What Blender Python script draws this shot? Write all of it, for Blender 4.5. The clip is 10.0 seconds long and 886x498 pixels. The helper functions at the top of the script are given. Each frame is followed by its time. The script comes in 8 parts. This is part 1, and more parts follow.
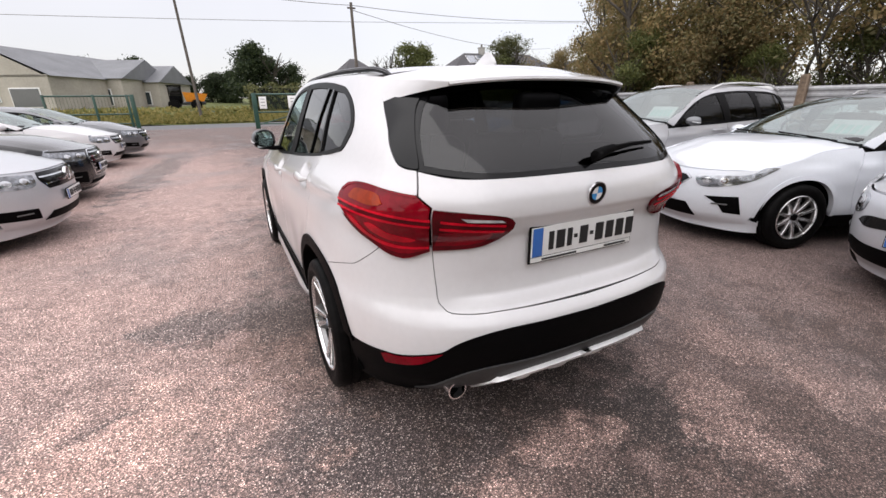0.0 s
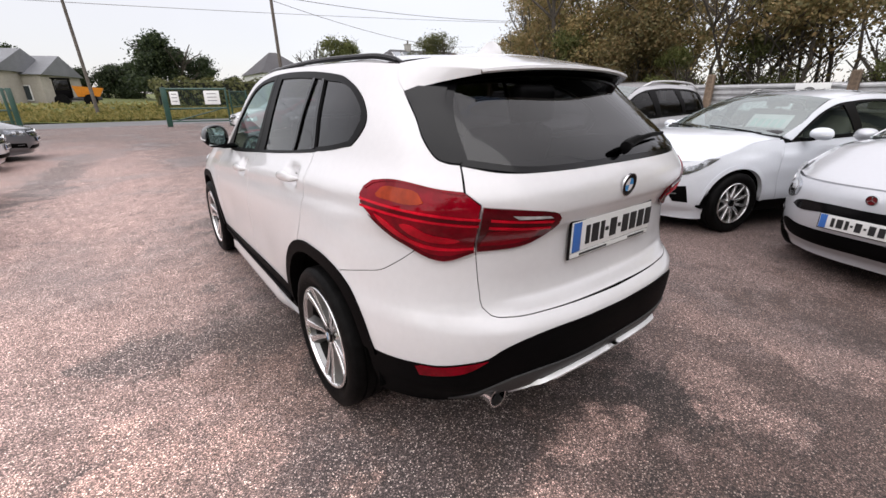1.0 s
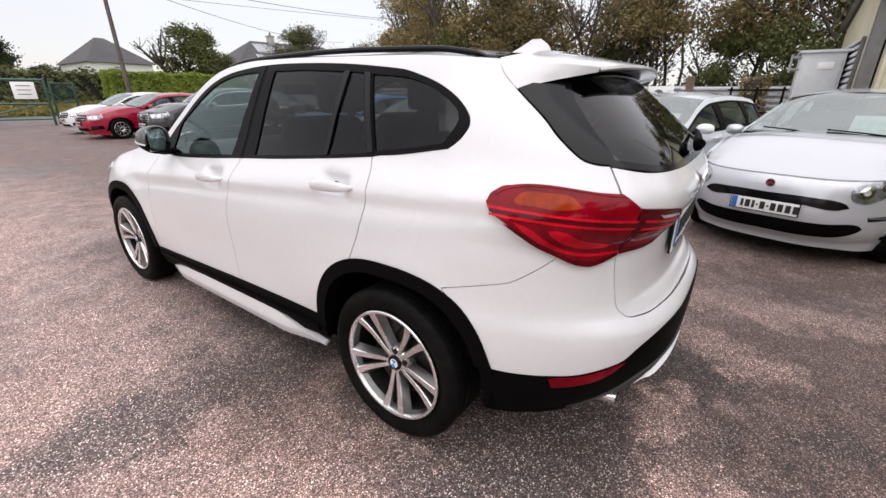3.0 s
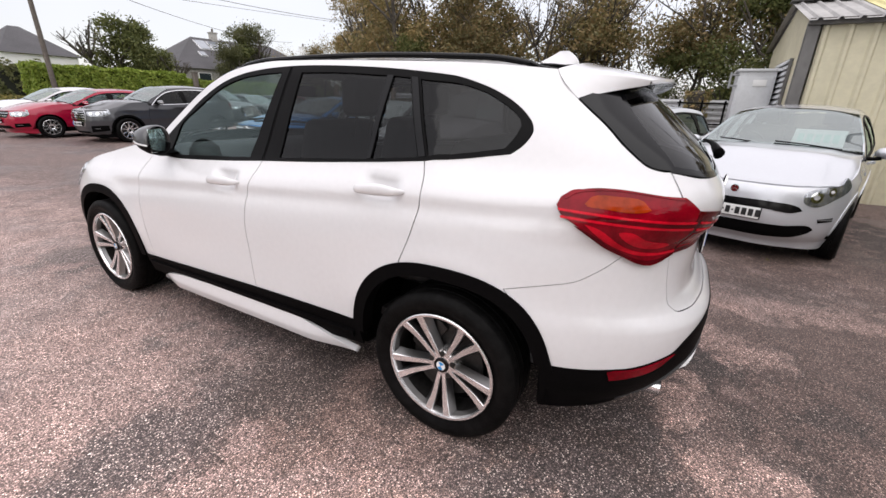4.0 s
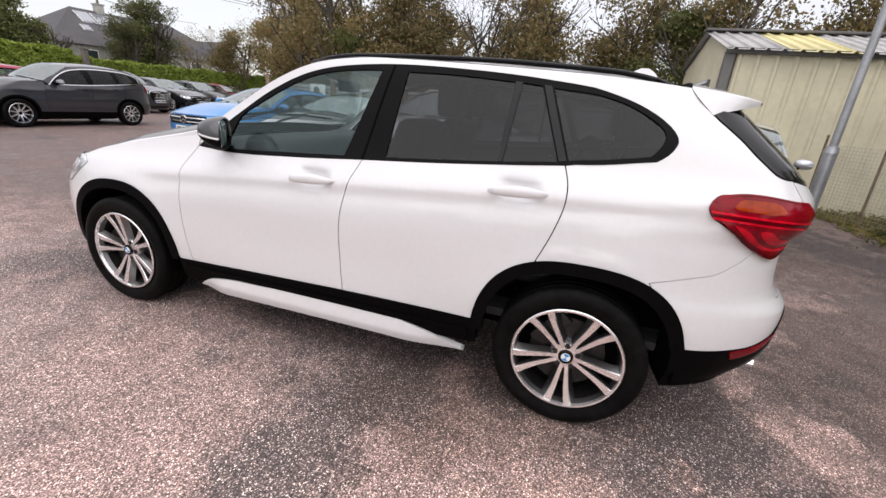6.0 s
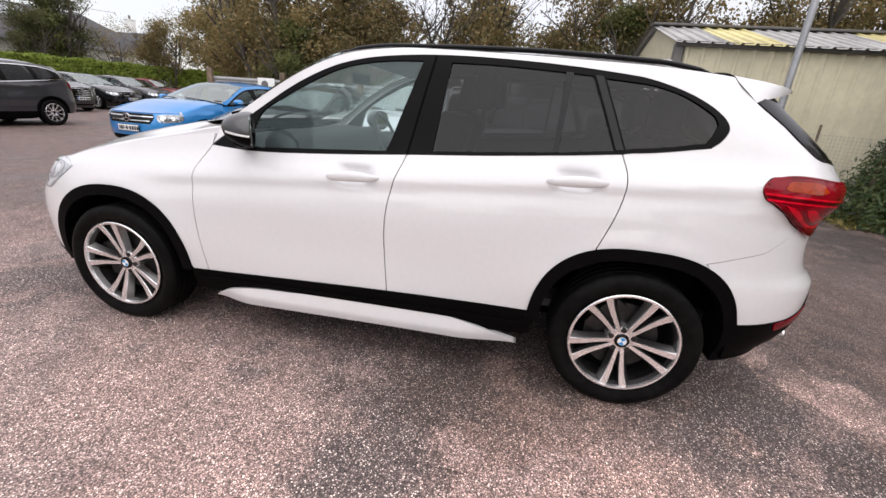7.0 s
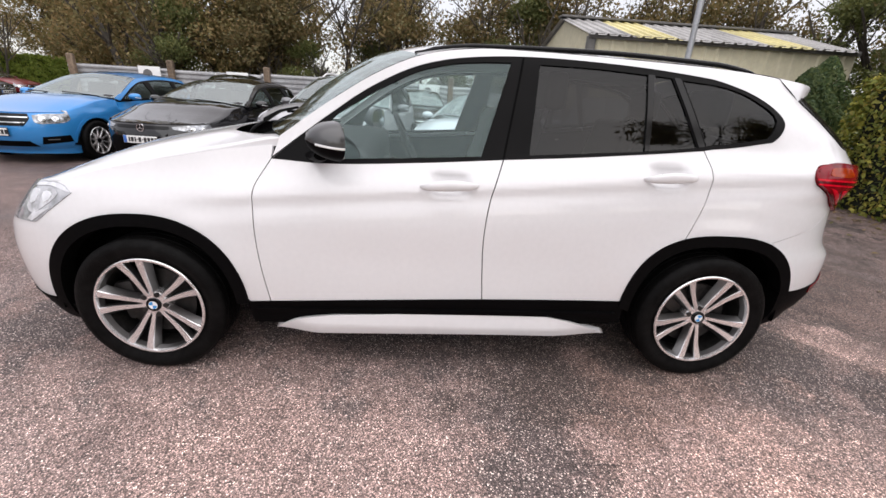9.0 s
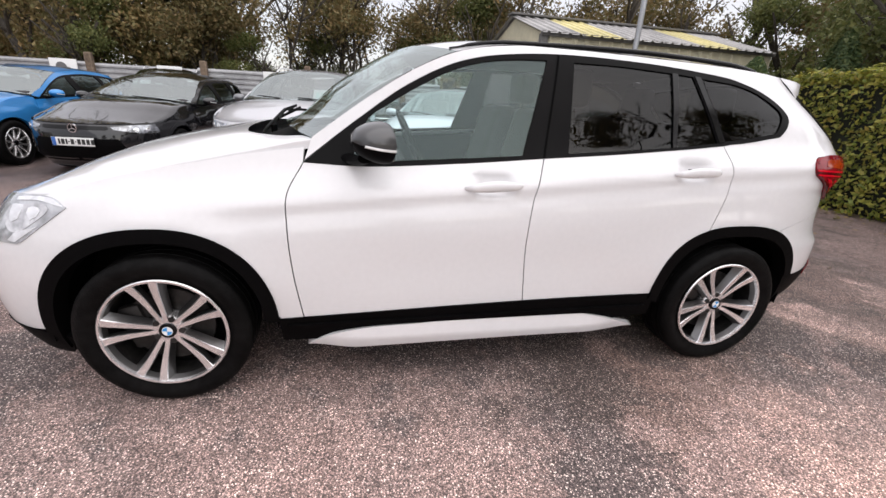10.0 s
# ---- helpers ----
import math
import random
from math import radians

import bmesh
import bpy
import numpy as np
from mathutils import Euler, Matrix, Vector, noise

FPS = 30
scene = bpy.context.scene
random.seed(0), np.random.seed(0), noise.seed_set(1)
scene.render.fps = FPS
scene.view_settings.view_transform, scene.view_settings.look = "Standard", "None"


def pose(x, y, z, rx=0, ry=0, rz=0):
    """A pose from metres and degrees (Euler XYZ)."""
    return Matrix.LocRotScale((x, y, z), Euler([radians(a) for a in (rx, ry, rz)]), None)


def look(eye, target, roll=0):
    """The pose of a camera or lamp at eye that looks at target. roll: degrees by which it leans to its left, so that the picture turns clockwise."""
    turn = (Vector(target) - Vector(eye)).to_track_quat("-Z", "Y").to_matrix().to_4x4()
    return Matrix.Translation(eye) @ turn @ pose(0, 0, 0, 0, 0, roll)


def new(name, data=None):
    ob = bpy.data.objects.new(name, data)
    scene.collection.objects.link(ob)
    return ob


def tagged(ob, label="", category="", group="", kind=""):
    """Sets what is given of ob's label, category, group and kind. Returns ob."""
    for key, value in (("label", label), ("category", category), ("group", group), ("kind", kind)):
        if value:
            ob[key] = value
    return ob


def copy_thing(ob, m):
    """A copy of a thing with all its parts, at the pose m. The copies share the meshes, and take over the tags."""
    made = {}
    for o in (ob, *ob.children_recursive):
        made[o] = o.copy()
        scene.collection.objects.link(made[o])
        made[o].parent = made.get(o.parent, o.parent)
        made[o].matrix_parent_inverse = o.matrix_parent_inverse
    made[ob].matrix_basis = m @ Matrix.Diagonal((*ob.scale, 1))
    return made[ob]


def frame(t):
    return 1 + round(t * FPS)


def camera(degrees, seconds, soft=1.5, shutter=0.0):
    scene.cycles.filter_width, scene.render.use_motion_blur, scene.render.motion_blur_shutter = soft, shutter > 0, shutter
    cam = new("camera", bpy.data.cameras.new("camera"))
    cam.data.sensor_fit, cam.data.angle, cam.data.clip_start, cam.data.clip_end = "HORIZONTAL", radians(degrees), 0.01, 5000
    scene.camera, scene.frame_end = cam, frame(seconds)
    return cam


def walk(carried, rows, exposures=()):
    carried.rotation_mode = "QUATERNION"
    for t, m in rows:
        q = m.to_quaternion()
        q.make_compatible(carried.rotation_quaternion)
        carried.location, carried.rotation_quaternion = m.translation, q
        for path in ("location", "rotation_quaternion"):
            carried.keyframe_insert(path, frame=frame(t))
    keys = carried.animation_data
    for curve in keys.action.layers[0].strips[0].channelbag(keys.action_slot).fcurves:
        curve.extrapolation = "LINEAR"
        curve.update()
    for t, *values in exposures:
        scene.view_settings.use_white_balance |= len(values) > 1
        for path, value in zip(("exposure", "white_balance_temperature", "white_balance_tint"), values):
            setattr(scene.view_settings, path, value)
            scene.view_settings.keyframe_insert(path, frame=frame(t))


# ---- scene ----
cam = camera(94.1, 10.0)
PATH = [
    (0, (-1.184, -1.961, 1.404), (-0.326, -0.285, 0.732), -0.8),
    (0.5, (-1.317, -1.851, 1.381), (-0.32, -0.255, 0.704), -0.6),
    (1, (-1.434, -1.676, 1.382), (-0.308, -0.173, 0.695), -0.5),
    (1.5, (-1.593, -1.531, 1.371), (-0.353, -0.126, 0.672), -0.3),
    (2, (-1.771, -1.386, 1.379), (-0.433, -0.078, 0.673), -0.2),
    (2.5, (-1.837, -1.197, 1.368), (-0.405, 0.007, 0.662), -0.1),
    (2.7, (-1.858, -1.12, 1.373), (-0.389, 0.042, 0.673), 0.0),
    (3.8, (-2.108, -0.767, 1.401), (-0.487, 0.18, 0.712), 1.4),
    (4, (-2.147, -0.705, 1.382), (-0.5, 0.206, 0.708), 1.8),
    (4.5, (-2.225, -0.511, 1.364), (-0.528, 0.312, 0.7), 2.8),
    (5, (-2.305, -0.353, 1.373), (-0.57, 0.388, 0.71), 3.7),
    (5.5, (-2.416, -0.154, 1.371), (-0.649, 0.503, 0.701), 4.2),
    (5.7, (-2.484, -0.059, 1.37), (-0.705, 0.561, 0.7), 4.4),
    (6.8, (-2.648, 0.473, 1.319), (-0.792, 0.841, 0.668), 4.9),
    (7, (-2.657, 0.555, 1.317), (-0.8, 0.88, 0.648), 4.2),
    (7.5, (-2.778, 0.797, 1.33), (-0.908, 1.002, 0.651), 4.0),
    (8, (-2.782, 0.995, 1.316), (-0.905, 1.087, 0.633), 3.8),
    (8.5, (-2.713, 1.237, 1.332), (-0.837, 1.219, 0.639), 3.6),
    (9, (-2.655, 1.468, 1.334), (-0.784, 1.333, 0.639), 3.4),
    (9.5, (-2.626, 1.69, 1.34), (-0.769, 1.429, 0.644), 3.2),
    (10, (-2.533, 1.898, 1.319), (-0.701, 1.503, 0.622), 3.4),
]
walk(cam, [(t, look(eye, target, roll)) for t, eye, target, roll in PATH])

# world: an overcast sky, brighter overhead, and a broad weak sun behind the cloud
SUN_ELEVATION, SUN_ROTATION = 38.0, 240.0
world = bpy.data.worlds.new("overcast_sky")
scene.world = world
world.use_nodes = True
wn, wl = world.node_tree.nodes, world.node_tree.links
wn.clear()
w_out, w_bg = wn.new("ShaderNodeOutputWorld"), wn.new("ShaderNodeBackground")
w_sky = wn.new("ShaderNodeTexSky")
w_sky.sky_type, w_sky.sun_disc = "NISHITA", False
w_sky.sun_elevation, w_sky.sun_rotation = radians(SUN_ELEVATION), radians(SUN_ROTATION)
w_co, w_sep, w_map = wn.new("ShaderNodeTexCoord"), wn.new("ShaderNodeSeparateXYZ"), wn.new("ShaderNodeMapRange")
w_pow = wn.new("ShaderNodeMath")
w_pow.operation, w_pow.inputs[1].default_value = "POWER", 1.5
w_pow.use_clamp = True
w_map.inputs["To Min"].default_value, w_map.inputs["To Max"].default_value = 0.77, 1.78
w_cloud, w_ramp = wn.new("ShaderNodeTexNoise"), wn.new("ShaderNodeMapRange")
w_cloud.inputs["Scale"].default_value, w_cloud.inputs["Detail"].default_value = 2.2, 4.0
w_ramp.inputs["To Min"].default_value, w_ramp.inputs["To Max"].default_value = 0.88, 1.12
w_mul, w_tint, w_mix = wn.new("ShaderNodeMath"), wn.new("ShaderNodeMixRGB"), wn.new("ShaderNodeMixRGB")
w_mul.operation = "MULTIPLY"
w_tint.blend_type, w_tint.inputs[0].default_value = "MULTIPLY", 1.0
w_tint.inputs[1].default_value = (1.0, 0.95, 0.975, 1)
w_mix.inputs[0].default_value = 0.04
wl.new(w_co.outputs["Generated"], w_sep.inputs[0])
wl.new(w_sep.outputs["Z"], w_pow.inputs[0])
wl.new(w_pow.outputs[0], w_map.inputs["Value"])
wl.new(w_co.outputs["Generated"], w_cloud.inputs["Vector"])
wl.new(w_cloud.outputs[0], w_ramp.inputs["Value"])
wl.new(w_map.outputs[0], w_mul.inputs[0])
wl.new(w_ramp.outputs[0], w_mul.inputs[1])
wl.new(w_mul.outputs[0], w_tint.inputs[2])
wl.new(w_tint.outputs[0], w_mix.inputs[1])
wl.new(w_sky.outputs[0], w_mix.inputs[2])
wl.new(w_mix.outputs[0], w_bg.inputs["Color"])
w_bg.inputs["Strength"].default_value = 1.0
wl.new(w_bg.outputs[0], w_out.inputs["Surface"])
sun = new("sun", bpy.data.lights.new("sun", "SUN"))
sun.data.energy, sun.data.angle, sun.data.color = 2.12, radians(110), (1.0, 0.98, 0.96)
sun.matrix_world = look((0, 0, 30), (0 - 20 * math.sin(radians(SUN_ROTATION)), 20 * -math.cos(radians(SUN_ROTATION)), 30 - 20 * math.tan(radians(SUN_ELEVATION))))
scene.view_settings.exposure = 0.0


# ---- materials ----
def material(name, base, rough=0.5, metal=0.0, coat=0.0, grain=(8.0, 0.12), wear=(0.7, 0.1), bump=(0.0, 0.0), spec=0.5, vary=0.0, island=0.0):
    """A principled surface with colour variation at two scales, a fine relief, and a shift from object to object or island to island."""
    m = bpy.data.materials.new(name)
    m.use_nodes = True
    n, l = m.node_tree.nodes, m.node_tree.links
    b = n["Principled BSDF"]
    b.inputs["Roughness"].default_value, b.inputs["Metallic"].default_value = rough, metal
    b.inputs["Coat Weight"].default_value, b.inputs["Coat Roughness"].default_value = coat, 0.03
    b.inputs["Specular IOR Level"].default_value = spec
    co = n.new("ShaderNodeTexCoord")
    value = None
    for scale, amount in (grain, wear):
        tex, span = n.new("ShaderNodeTexNoise"), n.new("ShaderNodeMapRange")
        tex.inputs["Scale"].default_value, tex.inputs["Detail"].default_value = scale, 5.0
        span.inputs["From Min"].default_value, span.inputs["From Max"].default_value = 0.3, 0.7
        span.inputs["To Min"].default_value, span.inputs["To Max"].default_value = 1 - amount, 1 + amount
        l.new(co.outputs["Object"], tex.inputs["Vector"])
        l.new(tex.outputs[0], span.inputs["Value"])
        if value is None:
            value = span.outputs[0]
        else:
            mul = n.new("ShaderNodeMath")
            mul.operation = "MULTIPLY"
            l.new(value, mul.inputs[0]), l.new(span.outputs[0], mul.inputs[1])
            value = mul.outputs[0]
    for source, amount in (("ShaderNodeObjectInfo", vary), ("ShaderNodeNewGeometry", island)):
        if amount:
            info, span, mul = n.new(source), n.new("ShaderNodeMapRange"), n.new("ShaderNodeMath")
            span.inputs["To Min"].default_value, span.inputs["To Max"].default_value = 1 - amount, 1 + amount
            mul.operation = "MULTIPLY"
            l.new(info.outputs["Random" if source.endswith("Info") else "Random Per Island"], span.inputs["Value"])
            l.new(value, mul.inputs[0]), l.new(span.outputs[0], mul.inputs[1])
            value = mul.outputs[0]
    tint = n.new("ShaderNodeMixRGB")
    tint.blend_type, tint.inputs[0].default_value, tint.inputs[1].default_value = "MULTIPLY", 1.0, (*base, 1)
    l.new(value, tint.inputs[2]), l.new(tint.outputs[0], b.inputs["Base Color"])
    if bump[1]:
        tex, bp = n.new("ShaderNodeTexNoise"), n.new("ShaderNodeBump")
        tex.inputs["Scale"].default_value, tex.inputs["Detail"].default_value = bump[0], 6.0
        bp.inputs["Strength"].default_value, bp.inputs["Distance"].default_value = bump[1], 0.01
        l.new(co.outputs["Object"], tex.inputs["Vector"]), l.new(tex.outputs[0], bp.inputs["Height"]), l.new(bp.outputs[0], b.inputs["Normal"])
    return m


def paint(name, base, metal=0.0, rough=0.32, dirt=0.03):
    return material(name, base, rough, metal, 1.0, (40.0, 0.015), (1.1, dirt), spec=0.2)


def glass(name, tint, f0=0.035, sheen=(1, 1, 1)):
    """A thin pane of two faces: tinted see-through, with a mirror gloss f0 that grows at a slant."""
    m = bpy.data.materials.new(name)
    m.use_nodes = True
    n, l = m.node_tree.nodes, m.node_tree.links
    n.clear()
    out, mix, clear, gloss, slant = (n.new("ShaderNode" + k) for k in ("OutputMaterial", "MixShader", "BsdfTransparent", "BsdfGlossy", "LayerWeight"))
    clear.inputs["Color"].default_value = (*tint, 1)
    gloss.inputs["Roughness"].default_value, gloss.inputs["Color"].default_value = 0.015, (*sheen, 1)
    slant.inputs["Blend"].default_value = 0.5
    fifth, span = n.new("ShaderNodeMath"), n.new("ShaderNodeMath")
    fifth.operation, fifth.inputs[1].default_value = "POWER", 5.0
    span.operation, span.inputs[1].default_value, span.inputs[2].default_value = "MULTIPLY_ADD", 1 - f0, f0
    l.new(slant.outputs["Facing"], fifth.inputs[0]), l.new(fifth.outputs[0], span.inputs[0])
    l.new(span.outputs[0], mix.inputs[0]), l.new(clear.outputs[0], mix.inputs[1]), l.new(gloss.outputs[0], mix.inputs[2])
    l.new(mix.outputs[0], out.inputs["Surface"])
    return m


def lamp_lens(name, base, rough=0.12):
    return material(name, base, rough, 0.0, 0.25, (90.0, 0.10), (13.0, 0.35), spec=0.08)


WHITE_PAINT = paint("white_paint", (0.66, 0.652, 0.662), dirt=0.012)
SILVER_PAINT = paint("silver_paint", (0.54, 0.55, 0.58), 0.4, 0.35)
BLUE_WHITE_PAINT = paint("cool_white_paint", (0.68, 0.705, 0.75))
BLACK_PAINT = paint("black_paint", (0.009, 0.009, 0.0105), rough=0.14)
GREY_PAINT = paint("grey_paint", (0.16, 0.165, 0.175), 0.5, 0.35)
DARK_GREY_PAINT = paint("dark_grey_paint", (0.045, 0.045, 0.050), 0.4, 0.35)
LIGHT_GREY_PAINT = paint("light_grey_paint", (0.50, 0.50, 0.52), 0.3, 0.35)
BLUE_PAINT = paint("blue_paint", (0.032, 0.225, 0.55), 0.3, 0.3)
RED_PAINT = paint("red_paint", (0.30, 0.003, 0.028), 0.1)
DARK_RED_PAINT = paint("dark_red_paint", (0.16, 0.012, 0.015), 0.2)
BLACK_PLASTIC = material("black_plastic", (0.003, 0.0028, 0.003), 0.5, 0, 0, (60, 0.15), (3, 0.15), (400, 0.08), spec=0.03)
GLOSS_BLACK = material("gloss_black", (0.004, 0.004, 0.0045), 0.14, 0, 0.0, spec=0.25)
TRIM_BLACK = material("satin_black_trim", (0.004, 0.0038, 0.004), 0.4, 0, 0.0, spec=0.07)
GREY_PLASTIC = material("grey_plastic", (0.12, 0.118, 0.12), 0.5, 0, 0, (60, 0.1), (3, 0.1), (300, 0.05))
DARK_PLASTIC = material("dark_grey_plastic", (0.045, 0.044, 0.045), 0.5, 0, 0, (60, 0.1), (3, 0.1), (300, 0.05), spec=0.2)
RUBBER = material("tyre_rubber", (0.0045, 0.0043, 0.0043), 0.5, 0, 0, (30, 0.35), (7, 0.4), (120, 0.25), spec=0.06)
ALLOY = material("machined_alloy", (0.80, 0.795, 0.80), 0.24, 0.9, 0.0, (30, 0.05), (5, 0.08))
ALLOY_SIDE = material("alloy_flank", (0.20, 0.198, 0.197), 0.3, 0.95, 0, (20, 0.1), (4, 0.15))
ALLOY_GREY = material("alloy_inner", (0.11, 0.105, 0.10), 0.45, 0.7, 0, (20, 0.12), (4, 0.15))
BRAKE_BARREL_DARK = material("brake_metal", (0.035, 0.033, 0.032), 0.5, 0.7, 0, (40, 0.3), (8, 0.3))
MIRROR_CAP = material("mirror_cap_grey", (0.035, 0.035, 0.037), 0.3, 0, 0.8)
CHROME = material("chrome", (0.75, 0.75, 0.76), 0.1, 1.0)
SILVER_TRIM = material("satin_silver", (0.74, 0.74, 0.74), 0.35, 0.3)
DARK_GAP = material("dark_gap", (0.003, 0.003, 0.003), 0.9, spec=0.05)
LINING = material("cabin_lining", (0.035, 0.034, 0.036), 0.8, 0, 0, (40, 0.2), (3, 0.2))
LEATHER = material("black_leather", (0.03, 0.029, 0.03), 0.5, 0, 0, (60, 0.2), (4, 0.2), (160, 0.15))
HEADLINER = material("grey_headliner", (0.22, 0.215, 0.21), 0.9)
RED_LENS = lamp_lens("red_lamp_lens", (0.17, 0.001, 0.007))
DARK_RED_LENS = lamp_lens("dark_red_lens", (0.075, 0.001, 0.004))
ORANGE_LENS = lamp_lens("amber_lamp_lens", (0.28, 0.028, 0.003))
BRIGHT_RED = lamp_lens("bright_red_lens", (0.50, 0.003, 0.016), 0.2)
CLEAR_LENS = material("clear_lamp_lens", (0.30, 0.31, 0.33), 0.12, 0.75, 1.0, (24, 0.45), (9, 0.4), (12, 0.25))
PALE_LENS = material("pale_lamp_lens", (0.40, 0.41, 0.43), 0.12, 0.2, 1.0, (40, 0.18), (14, 0.35))
LAMP_WHITE = material("lamp_light_guide", (0.62, 0.63, 0.66), 0.25, 0.0, 0.8, (40, 0.1), (16, 0.2))
LAMP_CORE = material("lamp_reflector", (0.56, 0.56, 0.58), 0.2, 0.4, 0.4, (30, 0.3), (12, 0.4))
SIDE_GLASS = glass("clear_window_glass", (0.84, 0.93, 0.92), 0.055, (0.82, 1.0, 0.98))
REAR_GLASS = glass("rear_screen_glass", (0.13, 0.13, 0.133), 0.052)
PRIVACY_GLASS = glass("privacy_window_glass", (0.17, 0.17, 0.173), 0.026)
SCREEN_GLASS = glass("windscreen_glass", (0.62, 0.70, 0.69), 0.27, (0.93, 1.0, 0.98))
PLATE_WHITE = material("plate_white", (0.75, 0.75, 0.74), 0.35, 0, 0.3, (10, 0.02), (2, 0.03))
PLATE_BLUE = material("plate_blue", (0.04, 0.14, 0.45), 0.4)
INK = material("plate_ink", (0.015, 0.015, 0.016), 0.5)
EMBLEM_BLUE = material("emblem_blue", (0.05, 0.28, 0.62), 0.2, 0, 0.6)
EMBLEM_WHITE = material("emblem_white", (0.8, 0.8, 0.8), 0.2, 0, 0.6)
MIRROR = material("mirror_glass", (0.45, 0.50, 0.50), 0.02, 1.0)
PAPER = material("paper", (0.50, 0.54, 0.52), 0.8)
PALE_INK = material("pale_green_ink", (0.35, 0.52, 0.47), 0.8)


# ---- mesh tools ----
from mathutils.geometry import delaunay_2d_cdt

def curve(*pts):
    """A smooth monotone curve through (x, y) pairs, flat outside them."""
    x, y = (np.array(c, float) for c in zip(*pts))
    d = np.diff(y) / np.diff(x)
    m = np.zeros(len(x))
    inner = d[:-1] * d[1:] > 0
    m[1:-1][inner] = 2 * d[:-1][inner] * d[1:][inner] / (d[:-1] + d[1:])[inner]

    def at(v):
        v = np.clip(np.asarray(v, float), x[0], x[-1])
        k = np.clip(np.searchsorted(x, v) - 1, 0, len(x) - 2)
        h = x[k + 1] - x[k]
        t = (v - x[k]) / h
        return y[k] * (1 + 2 * t) * (1 - t) ** 2 + m[k] * h * t * (1 - t) ** 2 + y[k + 1] * t * t * (3 - 2 * t) + m[k + 1] * h * t * t * (t - 1)

    return at


def smooth(a, b, v):
    t = np.clip((np.asarray(v, float) - a) / (b - a), 0, 1)
    return t * t * (3 - 2 * t)


def outline(pts, step=0.02, closed=True):
    """A curve through (a, b) points; a third value marks a sharp corner."""
    p = [np.array(q[:2], float) for q in pts]
    sharp = [len(q) > 2 for q in pts]
    n, out = len(p), []
    for i in range(n if closed else n - 1):
        a, b = p[i], p[(i + 1) % n]
        before = a - (b - a) if sharp[i] or (not closed and i == 0) else p[i - 1]
        after = b + (b - a) if sharp[(i + 1) % n] or (not closed and i == n - 2) else p[(i + 2) % n]
        d0, d1 = max(np.linalg.norm(a - before), 1e-6), max(np.linalg.norm(after - b), 1e-6)
        d = np.linalg.norm(b - a)
        ta, tb = ((b - a) / d + (a - before) / d0) / 2 * d, ((b - a) / d + (after - b) / d1) / 2 * d
        k = max(1, int(d / step))
        for t in np.arange(k) / k:
            out.append(a * (1 + 2 * t) * (1 - t) ** 2 + ta * t * (1 - t) ** 2 + b * t * t * (3 - 2 * t) + tb * t * t * (t - 1))
    if not closed:
        out.append(p[-1])
    return np.array(out)


def arc(cy, cz, r, a0, a1, squash=1.0, power=2.0, step=0.025):
    """Points on a rounded arch from angle a0 to a1 (degrees, 0 ahead, 90 up)."""
    n = max(4, int(abs(radians(a1 - a0)) * r / step))
    a = np.radians(np.linspace(a0, a1, n))
    c, s = np.cos(a), np.sin(a)
    k = (np.abs(c) ** power + np.abs(s) ** power) ** (-1 / power)
    return [(cy + r * k[i] * c[i] * squash, cz + r * k[i] * s[i]) for i in range(n)]


def inside(poly, pts):
    x, y = pts[:, 0], pts[:, 1]
    hit = np.zeros(len(pts), bool)
    for (x0, y0), (x1, y1) in zip(poly, np.roll(poly, -1, 0)):
        if y0 != y1:
            hit ^= ((y0 > y) != (y1 > y)) & (x < (x1 - x0) * (y - y0) / (y1 - y0) + x0)
    return hit


def inset(poly, d):
    """A closed polygon drawn in by d."""
    e = np.roll(poly, -1, 0) - poly
    e /= np.maximum(np.linalg.norm(e, axis=1), 1e-9)[:, None]
    area = np.sum(poly[:, 0] * np.roll(poly[:, 1], -1) - np.roll(poly[:, 0], -1) * poly[:, 1])
    nrm = np.stack([-e[:, 1], e[:, 0]], 1) * (1 if area > 0 else -1)
    m = nrm + np.roll(nrm, 1, 0)
    m /= np.maximum((m * m).sum(1) / 2, 0.6)[:, None]
    return poly + m * d


def link(name, me, mat_, parent=None, label=""):
    ob = new(name, me)
    if mat_:
        me.materials.append(mat_)
    if parent:
        ob.parent = parent
    if label:
        ob["label"] = label
    return ob


def part(name, bm, mat_, parent=None, label="", flat=False):
    me = bpy.data.meshes.new(name)
    bm.to_mesh(me)
    bm.free()
    if not flat:
        me.shade_smooth()
        me.set_sharp_from_angle(angle=radians(40))
    return link(name, me, mat_, parent, label)


def pyd(name, verts, faces, mat_, parent=None, label="", normals=None, flat=None, angle=40):
    me = bpy.data.meshes.new(name)
    me.from_pydata([tuple(v) for v in verts], [], [tuple(f) for f in faces])
    me.shade_smooth()
    if flat is not None:
        me.polygons.foreach_set("use_smooth", [not f for f in flat])
    if normals is not None:
        me.normals_split_custom_set_from_vertices([tuple(v) for v in normals])
    else:
        me.set_sharp_from_angle(angle=radians(angle))
    return link(name, me, mat_, parent, label)


def thing(name, label, category, group="", kind=""):
    return tagged(new(name), label, category, group, kind)


